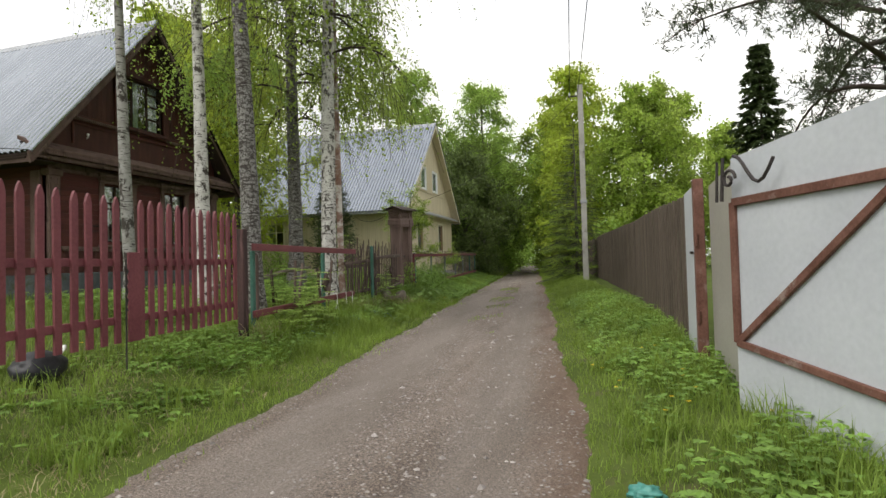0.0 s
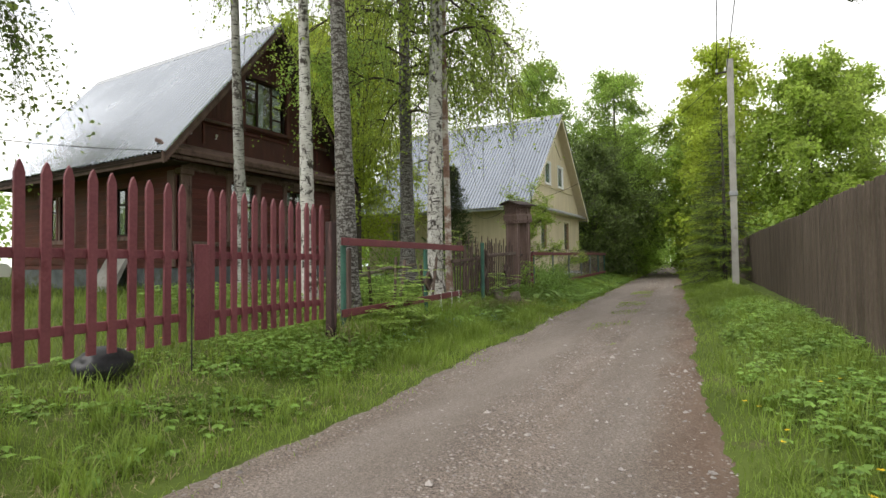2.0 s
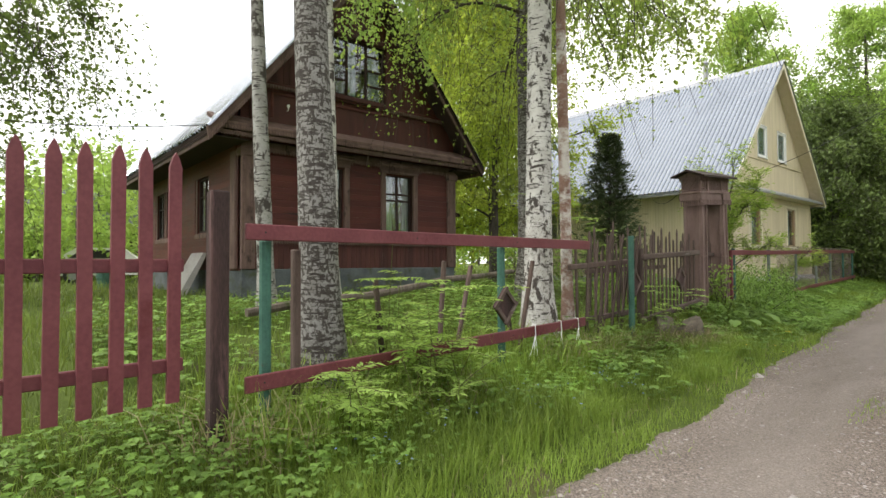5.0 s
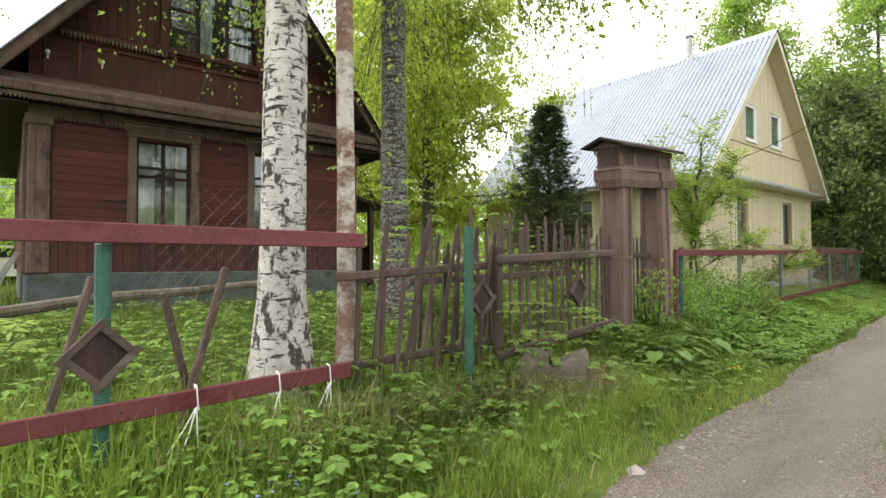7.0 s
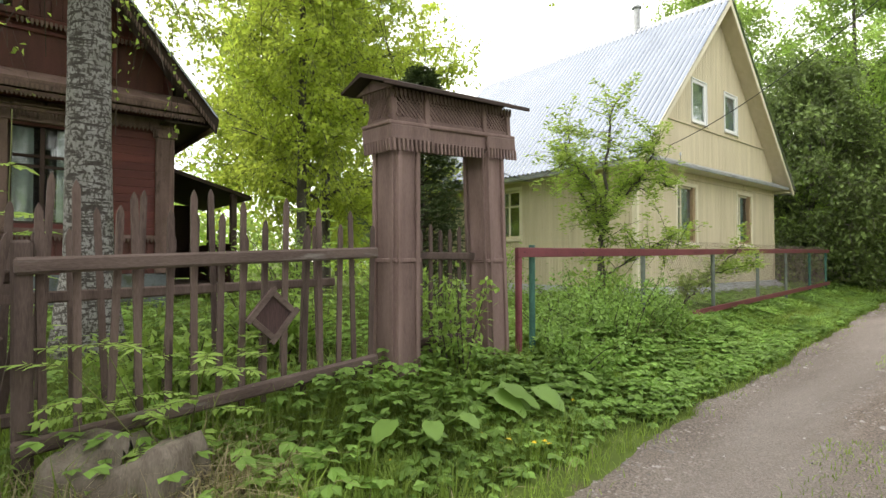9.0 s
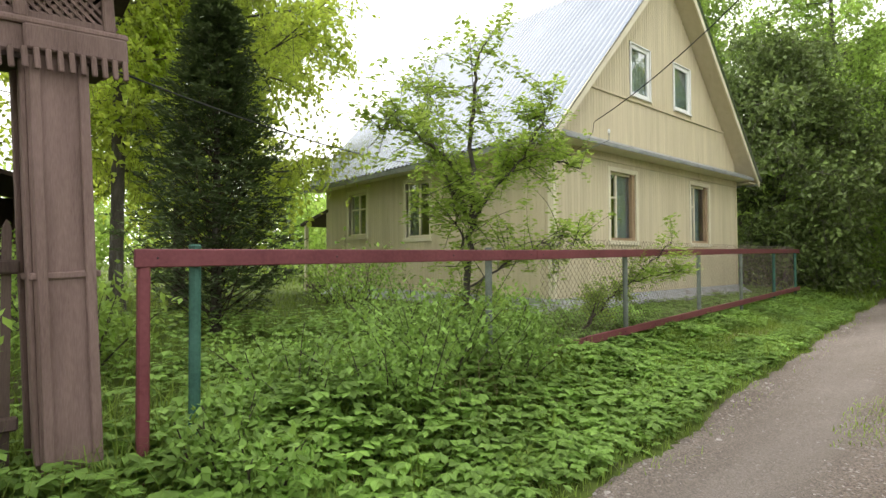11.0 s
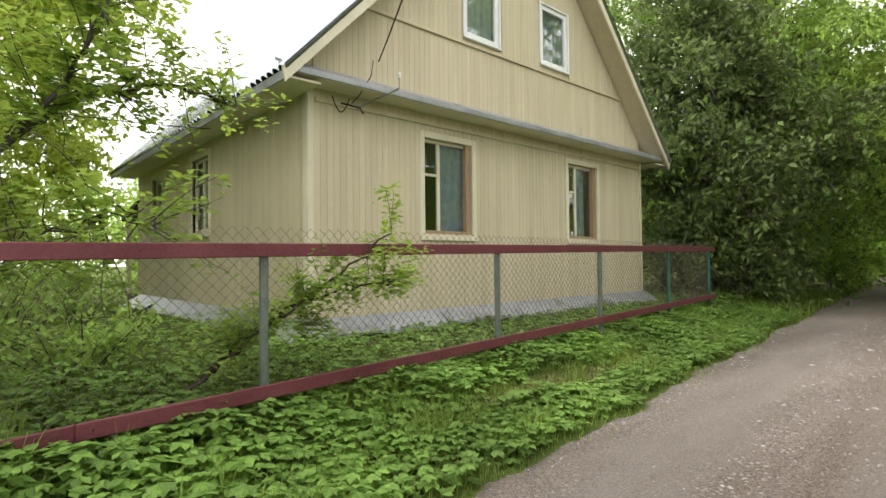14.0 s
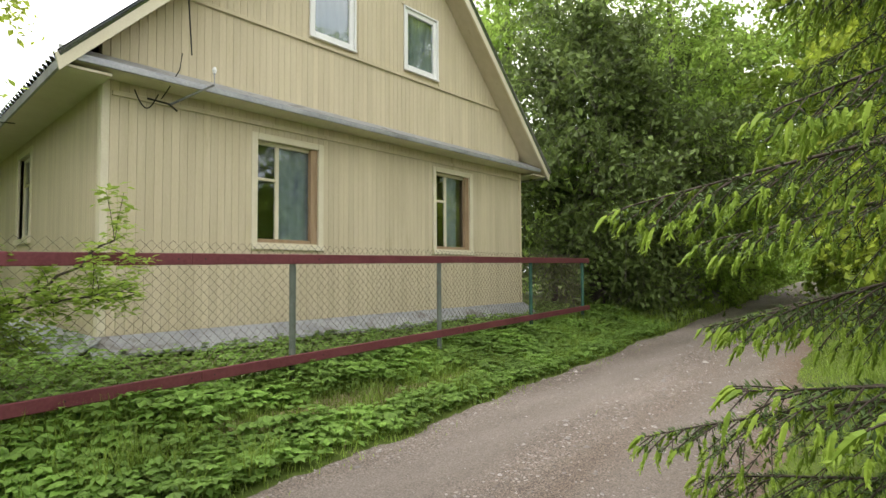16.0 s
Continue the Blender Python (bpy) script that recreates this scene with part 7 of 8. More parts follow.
# tufts
for side, n, a0, a1 in ((-1, 420, 0.05, 1.8), (1, 300, 0.1, 1.4)):
    cx, cy = scatter(n, 0.5, 33, a0, a1, side, G)
    px = (cx[:, None] + G.normal(size=(n, 34)) * 0.05).ravel()
    py = (cy[:, None] + G.normal(size=(n, 34)) * 0.05).ravel()
    hh = np.repeat(G.uniform(0.1, 0.34, n), 34)
    grass.append(blades(on_ground(px, py), hh, 0.007, 0.75, G))
v, f = merge(grass)
ob = part("grass", mesh_of("grass", v, f, L_GRASS), L_GRASS)
tagged(ob, "fresh green grass along both edges of the lane", "grass", kind="stuff")

lawn = []
x, y = G.uniform(-21, -4.6, 48000), G.uniform(-3, 36, 48000)
m = (x < fence_x(y) - 0.05) & ~((x > -20.3) & (x < -11.8) & (y > 9.1) & (y < 14.7)) & ~((x > -17.8) & (x < -8.9) & (y > 24) & (y < 32.6))
x, y = x[m], y[m]
lawn.append(blades(on_ground(x, y), (0.15 + 0.12 * patch(x, y, 0.5, 9)) * (1 - 0.45 * ease((y - 19) / 3)), 0.013, 0.5, G))
x, y = G.uniform(-11, -4.6, 30000), G.uniform(3, 24, 30000)
m = (x < fence_x(y) - 0.05)
x, y = x[m], y[m]
lawn.append(blades(on_ground(x, y), 0.11 + 0.13 * patch(x, y, 0.8, 4), 0.008, 0.5, G))
x, y = G.uniform(-60, -21, 9000), G.uniform(-10, 60, 9000)
lawn.append(blades(on_ground(x, y), 0.4, 0.05, 0.5, G))
v, f = merge(lawn)
ob = part("yard_grass", mesh_of("yard_grass", v, f, L_LAWN), L_LAWN)
tagged(ob, "bright yard grass behind the fences", "grass", kind="stuff")


def lobed(points, size, gen, up=0.8):
    """Broad leaves of three to five lobes on thin stalks."""
    n = len(points)
    a = gen.uniform(0, math.tau, n)
    out = np.stack([np.cos(a), np.sin(a), gen.uniform(-0.35, 0.25, n)], 1)
    s = size * gen.uniform(0.6, 1.3, n)
    pcs = []
    for ang, ls in ((-0.85, 0.86), (0, 1.0), (0.85, 0.86)):
        c, sn = math.cos(ang), math.sin(ang)
        d = np.stack([out[:, 0] * c - out[:, 1] * sn, out[:, 0] * sn + out[:, 1] * c, out[:, 2]], 1)
        d = unit(d)
        side = unit(np.cross(d, np.array([0, 0, 1.0])) + gen.normal(size=(n, 3)) * 0.12)
        L = (s * ls)[:, None]
        mid = points + d * L * 0.6
        tip = points + d * L - np.array([0, 0, 1]) * L * 0.18
        W = L * 0.33
        vv = np.stack([points, mid + side * W, tip, mid - side * W], 1)
        pcs.append(vv)
    verts = np.stack(pcs, 1).reshape(-1, 3)
    i = np.arange(n * 3)[:, None] * 4
    return verts, np.concatenate([i + [0, 1, 2], i + [0, 2, 3]], 1).reshape(-1, 3)


weeds = []
x, y = scatter(9000, 4.8, 12, 0.5, 2.0, -1, G, 0.7)
x, y = keep(x, y, 0.25 + 0.75 * patch(x, y, 1.4, 11))
weeds.append(lobed(on_ground(x, y) + np.stack([0 * x, 0 * x, G.uniform(0.04, 0.24, len(x))], 1), 0.048, G))
x, y = scatter(30000, 10, 35, 0.12, 1.75, -1, G, 0.7)
x, y = keep(x, y, 0.1 + 0.9 * ease((y - 12.5) / 5) * ease((road_left(y) - x + 0.15) / 0.4))
def worn(x, y):
    """The trodden straw patch in the verge."""
    return (np.abs(x + 6.02 + 0.06 * (y - 24.2)) < 0.2 + 0.06 * np.sin(3 * y)) & (y > 24.1) & (y < 27.6)


ex, ey = scatter(9000, 16.5, 35, -0.06, 0.5, -1, G)
ex, ey = keep(ex, ey, 0.35 + 0.65 * patch(ex, ey, 1.9, 12))
weeds.append(lobed(on_ground(ex, ey) + np.stack([0 * ex, 0 * ex, G.uniform(0.02, 0.15, len(ex))], 1), 0.075, G))
m = ~worn(x, y)
x, y = x[m], y[m]
a = road_left(y) - x
h = (0.05 + (0.3 - 0.14 * ease((y - 19) / 4)) * np.clip(a, 0, 1.1)) * G.uniform(0.25, 1.05, len(x)) * (0.7 + 0.5 * patch(x, y, 1.5, 13))
weeds.append(lobed(on_ground(x, y) + np.stack([0 * x, 0 * x, h], 1), 0.092, G))
x, y = scatter(16000, 6, 24, 2.0, 5.5, -1, G)
x, y = keep(x, y, (x < fence_x(y) - 0.1) * (0.15 + 0.85 * patch(x, y, 0.9, 15)))
weeds.append(lobed(on_ground(x, y) + np.stack([0 * x, 0 * x, G.uniform(0.05, 0.34, len(x))], 1), 0.07, G))
x, y = scatter(9000, 17, 35, 1.3, 3.4, -1, G)
weeds.append(lobed(on_ground(x, y) + np.stack([0 * x, 0 * x, G.uniform(0.03, 0.17, len(x))], 1), 0.075, G))
x, y = scatter(8000, 1.5, 14, 0.22, 1.5, 1, G, 0.8)
x, y = keep(x, y, patch(x, y, 1.6, 3))
weeds.append(lobed(on_ground(x, y) + np.stack([0 * x, 0 * x, G.uniform(0.03, 0.2, len(x))], 1), 0.055, G))
x, y = scatter(2600, 0.5, 5.0, 0.25, 2.4, -1, G, 0.8)
x, y = keep(x, y, patch(x, y, 1.7, 6) ** 2)
weeds.append(lobed(on_ground(x, y) + np.stack([0 * x, 0 * x, G.uniform(0.02, 0.1, len(x))], 1), 0.07, G))
v, f = merge(weeds)
ob = part("weeds", mesh_of("weeds", v, f, L_WEED), L_WEED)
tagged(ob, "lush broad-leaved weeds along the fence", "weeds", kind="stuff")


def bush(name, label, x, y, height, spread, stems, leaf, mat, seed, per_stem=60, category="bush", feather=False, z=None, arch=0.5):
    """Arching stems from one base, with single or feather-like leaves."""
    gen = np.random.default_rng(seed)
    t = thing(name, label, category)
    t.location = (x, y, (gz(x, y) if z is None else z) - 0.05)
    lim, P, A = [], [], []
    for k in range(stems):
        az = gen.uniform(0, math.tau)
        out = spread * gen.uniform(0.3, 1.0)
        d = unit(np.array([math.cos(az) * out, math.sin(az) * out, height * 0.9]))
        c = curve_pts((gen.normal() * spread * 0.18, gen.normal() * spread * 0.18, 0), d, height * gen.uniform(0.7, 1.15), arch / height, 8, gen, 0.25)
        lim.append((c, np.linspace(0.006 if feather else 0.011, 0.0025, 9)))
        if feather:
            for m in range(per_stem // 14):
                i0 = gen.integers(2, 9)
                az2 = gen.uniform(0, math.tau)
                rd = unit(np.array([math.cos(az2), math.sin(az2), 0.25]))
                rach = curve_pts(c[i0], rd, gen.uniform(0.18, 0.32), 1.3, 10, gen, 0.1)
                lim.append((rach, np.full(11, 0.002)))
                for j in range(1, 11):
                    ax = unit(rach[j] - rach[j - 1])
                    sd = unit(np.cross(ax, [0, 0, 1]))
                    for s in (-1, 1):
                        P.append(rach[j])
                        A.append(ax * 0.5 + sd * s)
                P.append(rach[10])
                A.append(ax)
        else:
            u = gen.uniform(1.5, 8, per_stem)
            i0 = u.astype(int).clip(0, 7)
            P += list(c[i0] + (c[i0 + 1] - c[i0]) * (u - i0)[:, None] + gen.normal(size=(per_stem, 3)) * spread * 0.13)
            A += list(gen.normal(size=(per_stem, 3)))
    lv, lq = tubes(lim, 4)
    tagged(part("stem_tangle", mesh_of("stem_tangle", lv, lq, M_STALK if feather else M_TWIG, True), M_TWIG, t), kind="stuff")
    v, q = leaves(np.array(P), leaf[0], leaf[1], 0.15, np.array(A), 0.25, 0.9, 0.12, gen)
    part("foliage", mesh_of("foliage", v, q, mat), mat, t)
    return t


for k, (yy, off, h, s) in enumerate(((7.3, 0.32, 0.8, 0.6), (7.85, 0.34, 0.8, 0.6), (8.3, 0.1, 1.0, 0.5), (8.0, -0.3, 1.25, 0.45))):
    bush("rowan_sapling", "low rowan sapling with bright feathery leaves by the fence", fence_x(yy) + off, yy, h, s, 7, (0.07, 0.021), L_ROWAN, 201 + k, 126, "sapling", True)
bush("rowan_sapling", "rowan sapling with bright feathery leaves at the picket fence", fence_x(13.2) + 0.15, 13.2, 0.8, 0.5, 7, (0.08, 0.028), L_ROWAN, 211, 84, "sapling", True)
bush("rowan_sapling", "taller rowan sapling beside the dark conifer", -7.6, 15.0, 1.6, 0.6, 8, (0.09, 0.03), L_ROWAN, 212, 110, "sapling", True)
bush("rowan_sapling", "tall rowan sapling behind the picket fence", -6.4, 12.4, 2.0, 0.45, 5, (0.09, 0.03), L_ROWAN, 216, 100, "sapling", True)
bush("elder_bush", "leafy bush growing in the gate opening", fence_x(15.5) + 0.1, 15.5, 1.15, 0.4, 9, (0.075, 0.04), L_BUSH, 213, 70)
for k, (yy, off, h, s) in enumerate(((16.9, 0.35, 0.7, 0.5), (17.6, -0.2, 0.9, 0.6), (18.2, 0.2, 0.85, 0.6), (18.9, -0.1, 0.95, 0.6), (19.5, 0.15, 0.8, 0.6), (20.1, -0.35, 0.8, 0.6), (19.2, -0.8, 1.0, 0.7))):
    bush("raspberry_bush", "tangled raspberry and nettle growth at the wire fence", fence_x(yy) + off, yy, h, s, 16, (0.06, 0.036), L_WEED, 221 + k, 120)
for k, (x, y, h, s) in enumerate(((-6.3, 13.4, 0.7, 0.5), (-7.2, 14.4, 0.8, 0.6), (-7.8, 16.4, 1.0, 0.7), (-8.3, 21.5, 0.8, 0.7), (-10.5, 16.0, 1.6, 1.0), (-11.0, 21.0, 1.5, 1.1), (-14, 22.3, 1.4, 1.1))):
    bush("garden_shrub", "leafy green garden shrub in the yard", x, y, h, s, 16, (0.09, 0.05), L_BUSH, 241 + k, 80)


def burdock(x, y, seed, n=9, size=0.26):
    gen = np.random.default_rng(seed)
    t = thing("burdock", "burdock with large dull green leaves by the gate", "weed")
    t.location = (x, y, gz(x, y))
    lim, vs, fs, base = [], [], [], 0
    for k in range(n):
        az = k * 2.4 + gen.uniform(-0.3, 0.3)
        st = curve_pts((0, 0, 0), unit(np.array([math.cos(az), math.sin(az), 1.2])), gen.uniform(0.22, 0.5), 1.0, 5, gen, 0.1)
        lim.append((st, np.linspace(0.009, 0.005, 6)))
        d = unit(np.array([math.cos(az), math.sin(az), -0.25]))
        sd = np.array([-math.sin(az), math.cos(az), 0])
        s = size * gen.uniform(0.7, 1.2)
        u = np.linspace(0, 1, 7)
        w = 0.46 * s * np.sin(np.pi * (u * 0.86 + 0.12)) ** 0.75
        mid = st[-1] + d * s * (u - 0.15)[:, None] - np.array([0, 0, 1]) * (0.25 * s * u ** 2)[:, None]
        ruffle = 0.04 * s * np.sin(u * 14 + k)
        up = np.array([0, 0, 1.0])
        a = mid + sd * w[:, None] + up * (0.16 * w + ruffle)[:, None]
        b = mid - sd * w[:, None] + up * (0.16 * w - ruffle)[:, None]
        i = np.arange(6)[:, None] * 3
        part("leaf", mesh_of("leaf", np.stack([a, mid, b], 1).reshape(-1, 3), np.concatenate([i + [0, 1, 4, 3], i + [1, 2, 5, 4]], 1).reshape(-1, 4), L_WEED, True), L_WEED, t)
    for one in lim:
        lv, lq = tubes([one], 5)
        part("stalk", mesh_of("stalk", lv, lq, L_WEED, True), L_WEED, t)


for k, (yy, off, s) in enumerate(((15.2, 0.42, 0.27), (15.75, 0.55, 0.24), (16.4, 0.5, 0.2), (14.6, 0.6, 0.18))):
    burdock(fence_x(yy) + off, yy, 260 + k, 10, s)

# ---- small things ----
def crumpled(name, label, category, x, y, z, sx, sy, sz, mat, seed, lumps=0.18):
    gen = np.random.default_rng(seed)
    bm = bmesh.new()
    bmesh.ops.create_icosphere(bm, subdivisions=4, radius=1)
    for v in bm.verts:
        n = noise.noise(v.co * 2.2 + Vector((seed, 0, 0))) * lumps + abs(noise.noise(v.co * 5 + Vector((0, seed, 0)))) * lumps * 0.6
        v.co *= 1 + n
        v.co.x *= sx
        v.co.y *= sy
        v.co.z = max(v.co.z, -0.72) * sz
    return part(name, bm, mat, None, label, pose(x, y, z, 0, 0, 30), True)


bag = thing("rubbish_bag", "tied black plastic rubbish bag on the grass", "bag", at=pose(-4.9, 3.68, gz(-4.9, 3.68) + 0.12, 0, 0, 20))
bm = bmesh.new()
bmesh.ops.create_icosphere(bm, subdivisions=4, radius=1)
for v in bm.verts:
    n = noise.noise(v.co * 1.6) * 0.1 + abs(noise.noise(v.co * 5.5)) * 0.14
    v.co *= 1 + n
    v.co = Vector((v.co.x * 0.19, v.co.y * 0.25, max(v.co.z, -0.75) * 0.16))
part("sack", bm, M_PLASTIC, bag, smooth=True)
part("knot", tube([(0.05, 0.2, 0.1), (0.06, 0.25, 0.14), (0.04, 0.28, 0.16)], [0.02, 0.01, 0.018], 7), M_WHITE, bag, "pale tied end")

stump = thing("tree_stump", "rotten grey stump overgrown with straw at the fence", "stump", at=pose(fence_x(12.95) + 0.3, 12.95, gz(fence_x(12.95) + 0.3, 12.95) - 0.1))
rings = []
S = np.random.default_rng(301)
ang = np.linspace(0, math.tau, 28, endpoint=False)
vs, k = [], 28
levels = [(0.0, 0.42), (0.12, 0.33), (0.25, 0.29), (0.38, 0.28), (0.43, 0.26), (0.40, 0.14), (0.34, 0.05)]
for j, (h, r) in enumerate(levels):
    rr = r * (1 + 0.13 * np.sin(3 * ang + 1) + 0.09 * np.sin(7 * ang + j * 0.3) + S.normal(size=28) * 0.03)
    hh = h + (0.07 * np.sin(2 * ang + 0.5) + S.normal(size=28) * 0.018) * (h > 0.3)
    vs.append(np.stack([rr * np.cos(ang), 1.25 * rr * np.sin(ang), hh], 1))
v = np.concatenate(vs)
i = (np.arange(len(levels) - 1)[:, None] * k + np.arange(k)[None]).reshape(-1, 1)
nxt = (np.arange(len(levels) - 1)[:, None] * k + (np.arange(k)[None] + 1) % k).reshape(-1, 1)
part("stump_wood", mesh_of("stump_wood", v, np.concatenate([i, nxt, nxt + k, i + k], 1), M_LOG, True), M_LOG, stump)

straw = []
for yy, off, n, h in ((12.6, 0.3, 260, 0.34), (13.2, 0.35, 320, 0.36), (12.95, 0.5, 420, 0.36), (13.25, 0.6, 300, 0.3), (12.6, 0.55, 260, 0.32), (10.7, 0.2, 260, 0.4), (10.2, 0.2, 180, 0.35), (8.2, 0.2, 140, 0.35), (11.6, 0.25, 220, 0.36), (6.6, 0.15, 160, 0.4), (18.9, 0.2, 90, 0.5)):
    p = np.stack([fence_x(yy) + off + G.normal(size=n) * 0.14, yy + G.normal(size=n) * 0.22, 0 * G.normal(size=n)], 1)
    p[:, 2] = ground_z(p[:, 0], p[:, 1])
    straw.append(blades(p, h, 0.008, 1.1, G))
x, y = scatter(16000, 24, 27.7, 0.3, 1.1, -1, G)
m = worn(x, y)
straw.append(blades(on_ground(x[m], y[m]), 0.06, 0.007, 2.2, G))
x, y = scatter(5000, -0.5, 7, 0.0, 2.2, -1, G)
x, y = keep(x, y, patch(x, y, 1.2, 8))
straw.append(blades(on_ground(x, y), 0.06, 0.006, 1.8, G))
x, y = scatter(2600, 0, 34, 0.0, 1.8, -1, G)
straw.append(blades(on_ground(x, y), 0.13, 0.006, 1.4, G))
v, f = merge(straw)
ob = part("dry_grass", mesh_of("dry_grass", v, f, L_STRAW), L_STRAW)
tagged(ob, "tufts of bleached dry grass at the fence foot", "dry grass", kind="stuff")


def flowers(name, label, spots, mat, size, height):
    P = []
    for x, y, n, s in spots:
        px, py = x + G.normal(size=n) * s, y + G.normal(size=n) * s
        P.append(np.stack([px, py, ground_z(px, py) + G.uniform(0.5, 1.0, n) * height], 1))
    P = np.concatenate(P)
    out = []
    for k in range(6):
        a = k * math.tau / 6
        d = np.repeat(np.array([[math.cos(a), math.sin(a), 0.15]]), len(P), 0)
        out.append(leaves(P, size, size * 0.7, 0, d, 0.15, 1.2, 0.1, G))
    v, f = merge(out)
    tagged(part(name, mesh_of(name, v, f, mat), mat), label, "flowers", kind="stuff")


flowers("forget_me_nots", "small pale blue forget-me-nots in the verge", [(-4.3, 8.9, 26, 0.2), (-4.2, 9.9, 22, 0.18), (-4.4, 7.9, 16, 0.16), (-5.85, 18.1, 60, 0.14), (-5.7, 17.6, 24, 0.12), (-4.1, 7.2, 14, 0.15)], L_BLUE, 0.012, 0.24)
flowers("dandelions", "yellow dandelions scattered in the grass", [(0.55, 5.2, 5, 0.3), (0.6, 4.4, 6, 0.25), (0.3, 6.0, 4, 0.3), (-4.7, 13.5, 8, 0.35), (-5.2, 16.0, 9, 0.4), (-5.0, 15.2, 7, 0.3), (-5.6, 19.5, 4, 0.4), (-8, 6.5, 10, 1.5)], L_YELLOW, 0.022, 0.16)

# stones on the lane
def pebbles(n, y0, y1, size, u0, u1, seed, name, label):
    gen = np.random.default_rng(seed)
    y = gen.uniform(y0, y1, n)
    u = gen.uniform(u0, u1, n)
    x = road_left(y) + u * (road_right(y) - road_left(y))
    s = size * gen.lognormal(0, 0.45, n)
    oct_v = np.array([[1, 0, 0], [0.2, 0.95, 0], [-0.9, 0.4, 0], [-0.7, -0.7, 0], [0.4, -0.9, 0], [0.15, 0.1, 0.75]])
    tri = np.array([[0, 1, 5], [1, 2, 5], [2, 3, 5], [3, 4, 5], [4, 0, 5]])
    a = gen.uniform(0, math.tau, n)
    c, sn = np.cos(a), np.sin(a)
    v = oct_v[None] * s[:, None, None] * gen.uniform(0.6, 1.3, (n, 6, 1))
    vx = v[:, :, 0] * c[:, None] - v[:, :, 1] * sn[:, None]
    vy = v[:, :, 0] * sn[:, None] + v[:, :, 1] * c[:, None]
    P = np.stack([vx + x[:, None], vy + y[:, None], v[:, :, 2] * gen.uniform(0.5, 1, (n, 1)) + road_z(x, y)[:, None] - 0.001], -1).reshape(-1, 3)
    f = (tri[None] + np.arange(n)[:, None, None] * 6).reshape(-1, 3)
    tagged(part(name, mesh_of(name, P, f, M_STONE), M_STONE), label, "gravel", kind="stuff")


pebbles(12000, 0.5, 34, 0.0055, 0.02, 1.0, 311, "gravel", "fine grey and pinkish gravel bedded in the lane")
pebbles(2600, 1, 34, 0.013, 0.36, 0.97, 312, "loose_stones", "loose broken stones along the middle of the lane")
pebbles(700, 1, 34, 0.014, -0.02, 0.12, 313, "edge_stones", "loose stones at the edge of the lane")

# wall cables and bracket on the yellow house
bracket = thing("cable_bracket", "iron cable bracket with insulator under the house ledge", "bracket")
bx, by = YX + 0.04, 24.75
part("arm", tube([(bx, by, 3.75), (bx + 0.5, by + 0.35, 3.98), (bx + 0.5, by + 0.35, 4.12)], [0.016, 0.014, 0.012], 6), M_ZINC, bracket)
part("arm", tube([(bx, by - 0.25, 3.78), (bx + 0.15, by - 0.05, 3.72), (bx, by + 0.1, 3.70)], [0.012, 0.012, 0.012], 6), M_IRON, bracket)
part("insulator", tube([(bx + 0.5, by + 0.35, 4.12), (bx + 0.5, by + 0.35, 4.16), (bx + 0.5, by + 0.35, 4.2)], [0.018, 0.03, 0.015], 8), M_WHITE, bracket)
part("wire_loop", tube([(bx + 0.02, by - 0.4 + 0.03 * k, 3.85 - 0.2 * math.sin(k * 0.35)) for k in range(10)], [0.008] * 10, 5), M_CABLE, bracket)
part("wire_loop", tube([(bx + 0.4, by + 0.0, 4.3), (bx + 0.38, by - 0.02, 4.1), (bx + 0.2, by - 0.1, 3.85), (bx + 0.03, by - 0.1, 3.8)], [0.007] * 4, 5), M_CABLE, bracket)
c = part("cable", tube(sag((BX + 0.5, 8.5, 4.0), (-17, 2.0, 5.0), 0.35), [0.009] * 15, 5), M_CABLE)
tagged(c, "black service cable to the brown house eave", "cable")
c = part("cable", tube(sag((fence_x(15.2) - 0.3, 15.2, 3.0), (-11.3, 23.6, 3.75), 0.3), [0.008] * 15, 5), M_CABLE)
tagged(c, "thin black cable strung from the gate to the yellow house", "cable")
for k, y in enumerate((9.35, 10.05)):
    ins = thing("insulator", "white porcelain insulator on the brown house gable", "insulator", at=pose(BX + 0.06, y, 4.62))
    part("bulb", tube([(0, 0, 0), (0.05, 0, 0.0), (0.06, 0, 0.08), (0.06, 0, 0.11)], [0.012, 0.014, 0.035, 0.02], 8), M_WHITE, ins)

birdhouse = thing("birdhouse", "small dark wooden birdhouse on the weeping birch", "birdhouse", at=pose(-16.35, 4.5, 6.6))
part("box_body", box(0.2, 0.22, 0.34, 0.01), M_OLDWOOD, birdhouse)
part("lid", box(0.27, 0.27, 0.03, 0.005, (0.02, 0, 0.19)), M_DARK, birdhouse)
slab = thing("leaning_slab", "pale concrete slab leaning before the brown house", "slab")
part("slab", prism([(8.45, 0.7), (8.62, 0.7), (9.1, 1.72), (9.02, 1.74)], -14.75, -13.85, "x"), M_CONCRETE, slab)
bits = thing("plastic_scrap", "crumpled turquoise plastic scrap in the verge", "litter", at=pose(0.18, 2.98, gz(0.18, 2.98) + 0.04))
part("scrap", crumpled("scrap", "", "", 0, 0, 0, 0.08, 0.06, 0.04, material("turquoise_plastic", (0.05, 0.2, 0.17), (0.1, 0.3, 0.26), 0.4, 6, 30, 0.2), 5, 0.5).data, M_WHITE, bits)
for o in [o for o in scene.objects if o.name.startswith("scrap") and o.parent is None]:
    bpy.data.objects.remove(o)

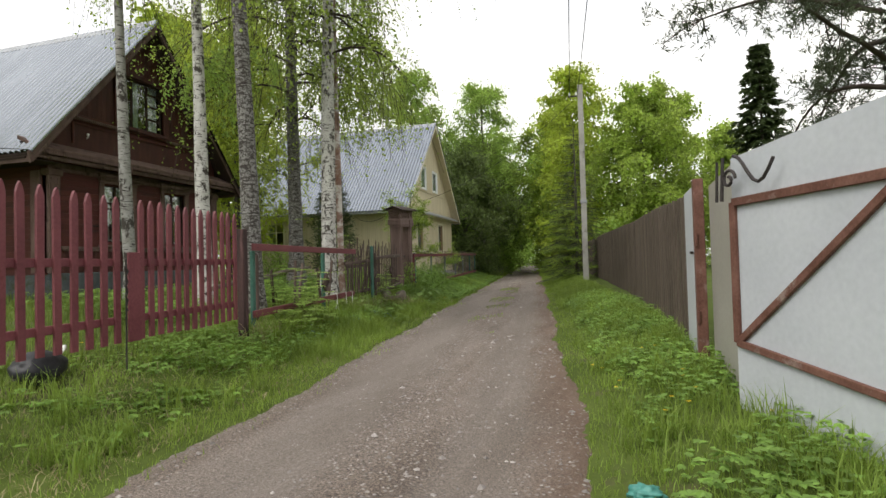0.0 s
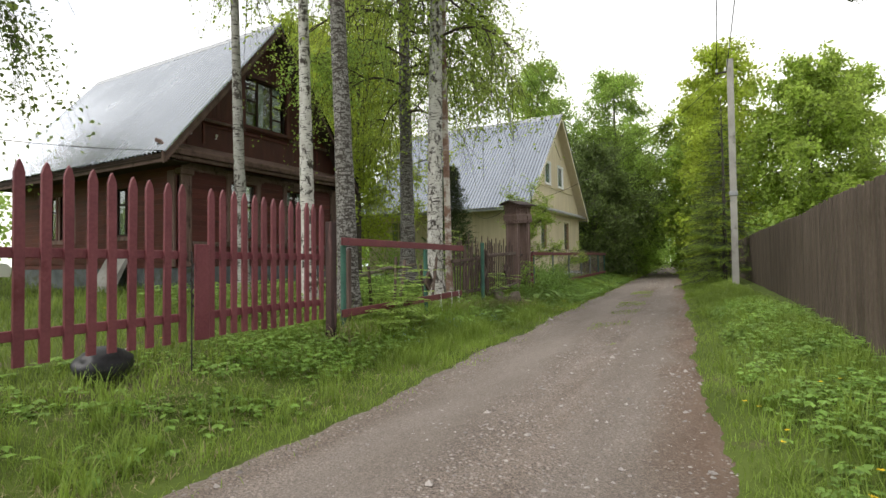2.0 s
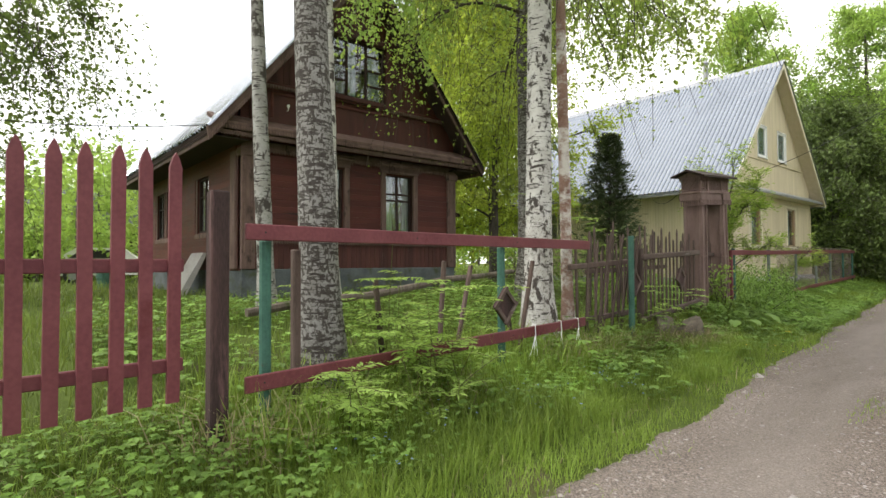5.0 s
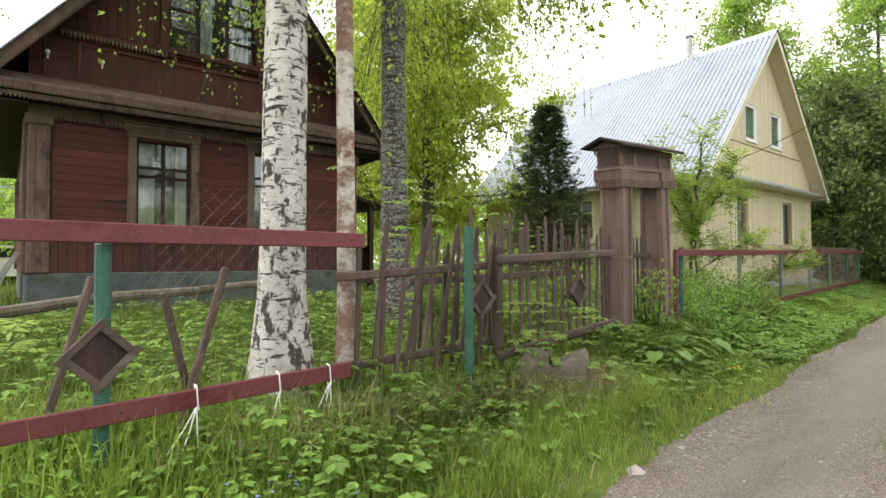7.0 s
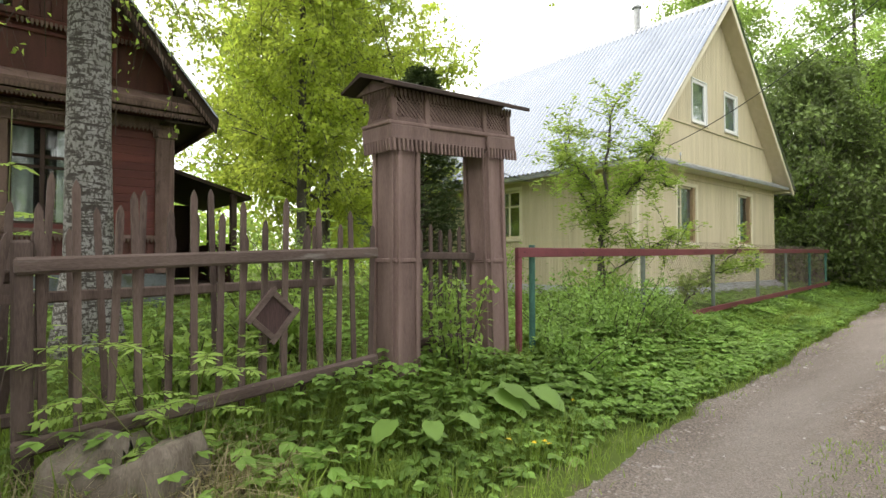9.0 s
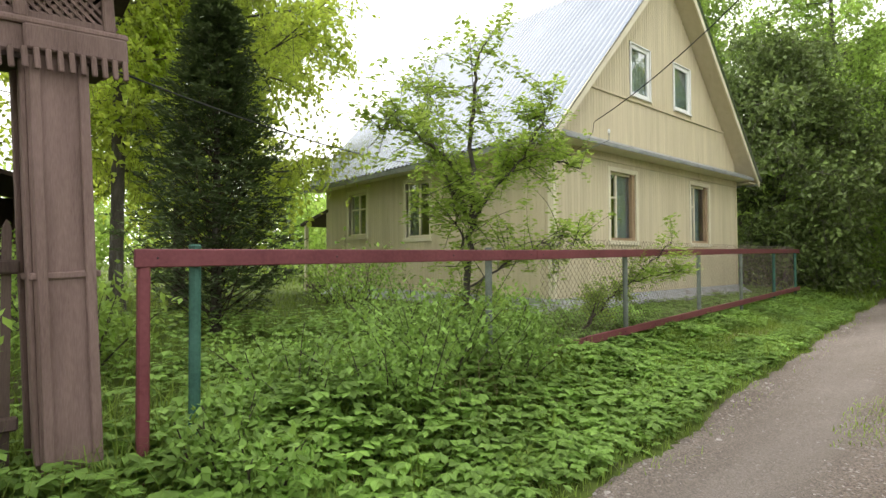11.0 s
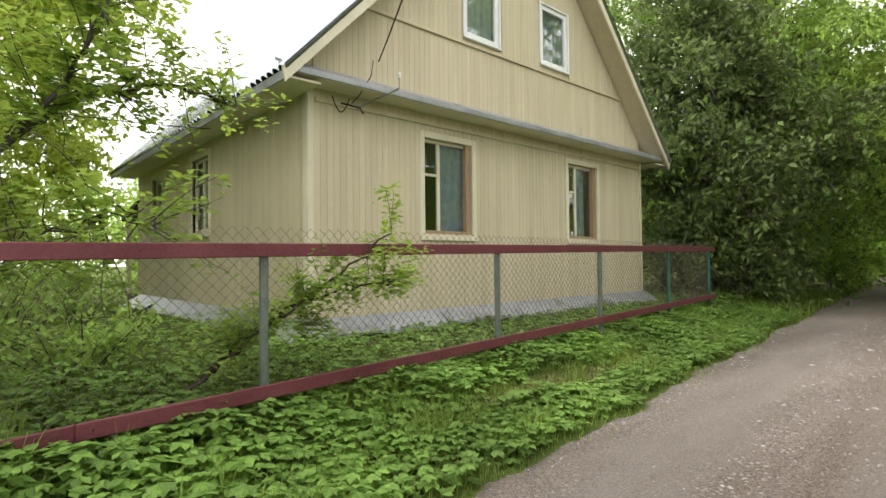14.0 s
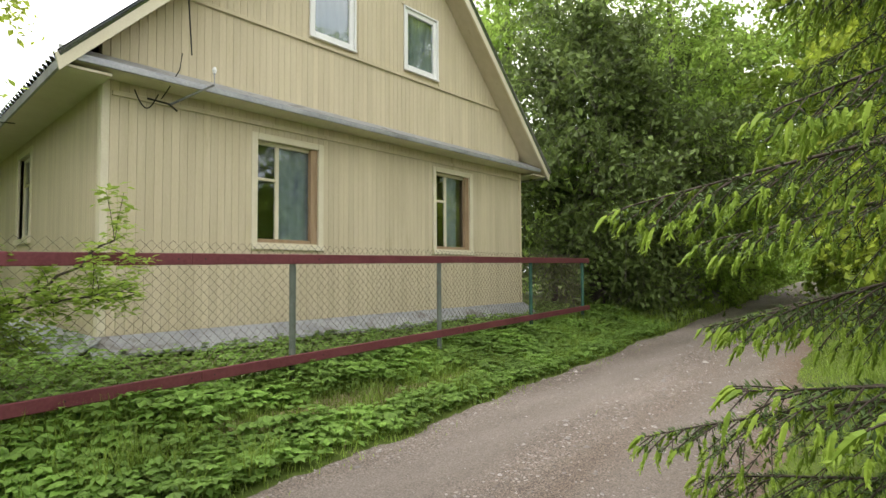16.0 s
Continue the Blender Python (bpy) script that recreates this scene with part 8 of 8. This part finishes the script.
barrel = thing("barrel", "green metal water barrel on the yard grass", "barrel", at=pose(-21.7, 8.35, gz(-21.7, 8.35)))
part("drum", tube([(0, 0, 0), (0, 0, 0.28), (0, 0, 0.3), (0, 0, 0.56), (0, 0, 0.58), (0, 0, 0.85)], [0.28, 0.28, 0.295, 0.28, 0.295, 0.28], 20), M_GREEN, barrel)
part("rim", tube([(0, 0, 0.83), (0, 0, 0.87)], [0.3, 0.3], 20), M_IRON, barrel)

car = thing("car", "white parked car behind the brown house", "car", at=pose(-26.7, 9.3, gz(-26.7, 9.3), 0, 0, 75))
part("body", prism([(-2.0, 0.3), (2.0, 0.3), (2.05, 0.62), (1.9, 0.82), (0.95, 0.92), (0.4, 1.36), (-1.1, 1.38), (-1.75, 0.98), (-2.02, 0.9)], -0.8, 0.8, "y"), M_WHITE, car)
part("side_window", prism([(0.3, 0.95), (0.1, 1.27), (-0.95, 1.29), (-1.4, 0.97)], -0.815, -0.8, "y"), M_CABLE, car)
part("side_window", prism([(0.3, 0.95), (0.1, 1.27), (-0.95, 1.29), (-1.4, 0.97)], 0.8, 0.815, "y"), M_CABLE, car)
for wx in (-1.25, 1.3):
    for wy in (-0.76, 0.76):
        wheel = part("wheel", tube([(wx, wy - 0.09, 0.3), (wx, wy + 0.09, 0.3)], [0.3, 0.3], 18), M_CABLE, car)
        part("rim", tube([(wx, wy - 0.1, 0.3), (wx, wy + 0.1, 0.3)], [0.18, 0.18], 14), M_ZINC, wheel)

shed = thing("garden_shed", "old dark shed with faded grey-green roof beyond the yard", "shed")
part("wall", box(3.4, 5.2, 2.6, 0.02, (-36.0, 9.2, gz(-36, 9) + 1.3)), M_DARK, shed)
part("roof", prism([(-38.1, 3.2), (-36.0, 5.5), (-33.9, 3.2), (-33.9, 3.32), (-36.0, 5.65), (-38.1, 3.32)], 6.2, 12.2, "y"), M_GREYPOST, shed, "faded grey-green sheet roof")
part("gable", prism([(-37.7, 3.3), (-34.3, 3.3), (-36.0, 5.45)], 6.6, 6.7, "y"), M_DARK, shed)
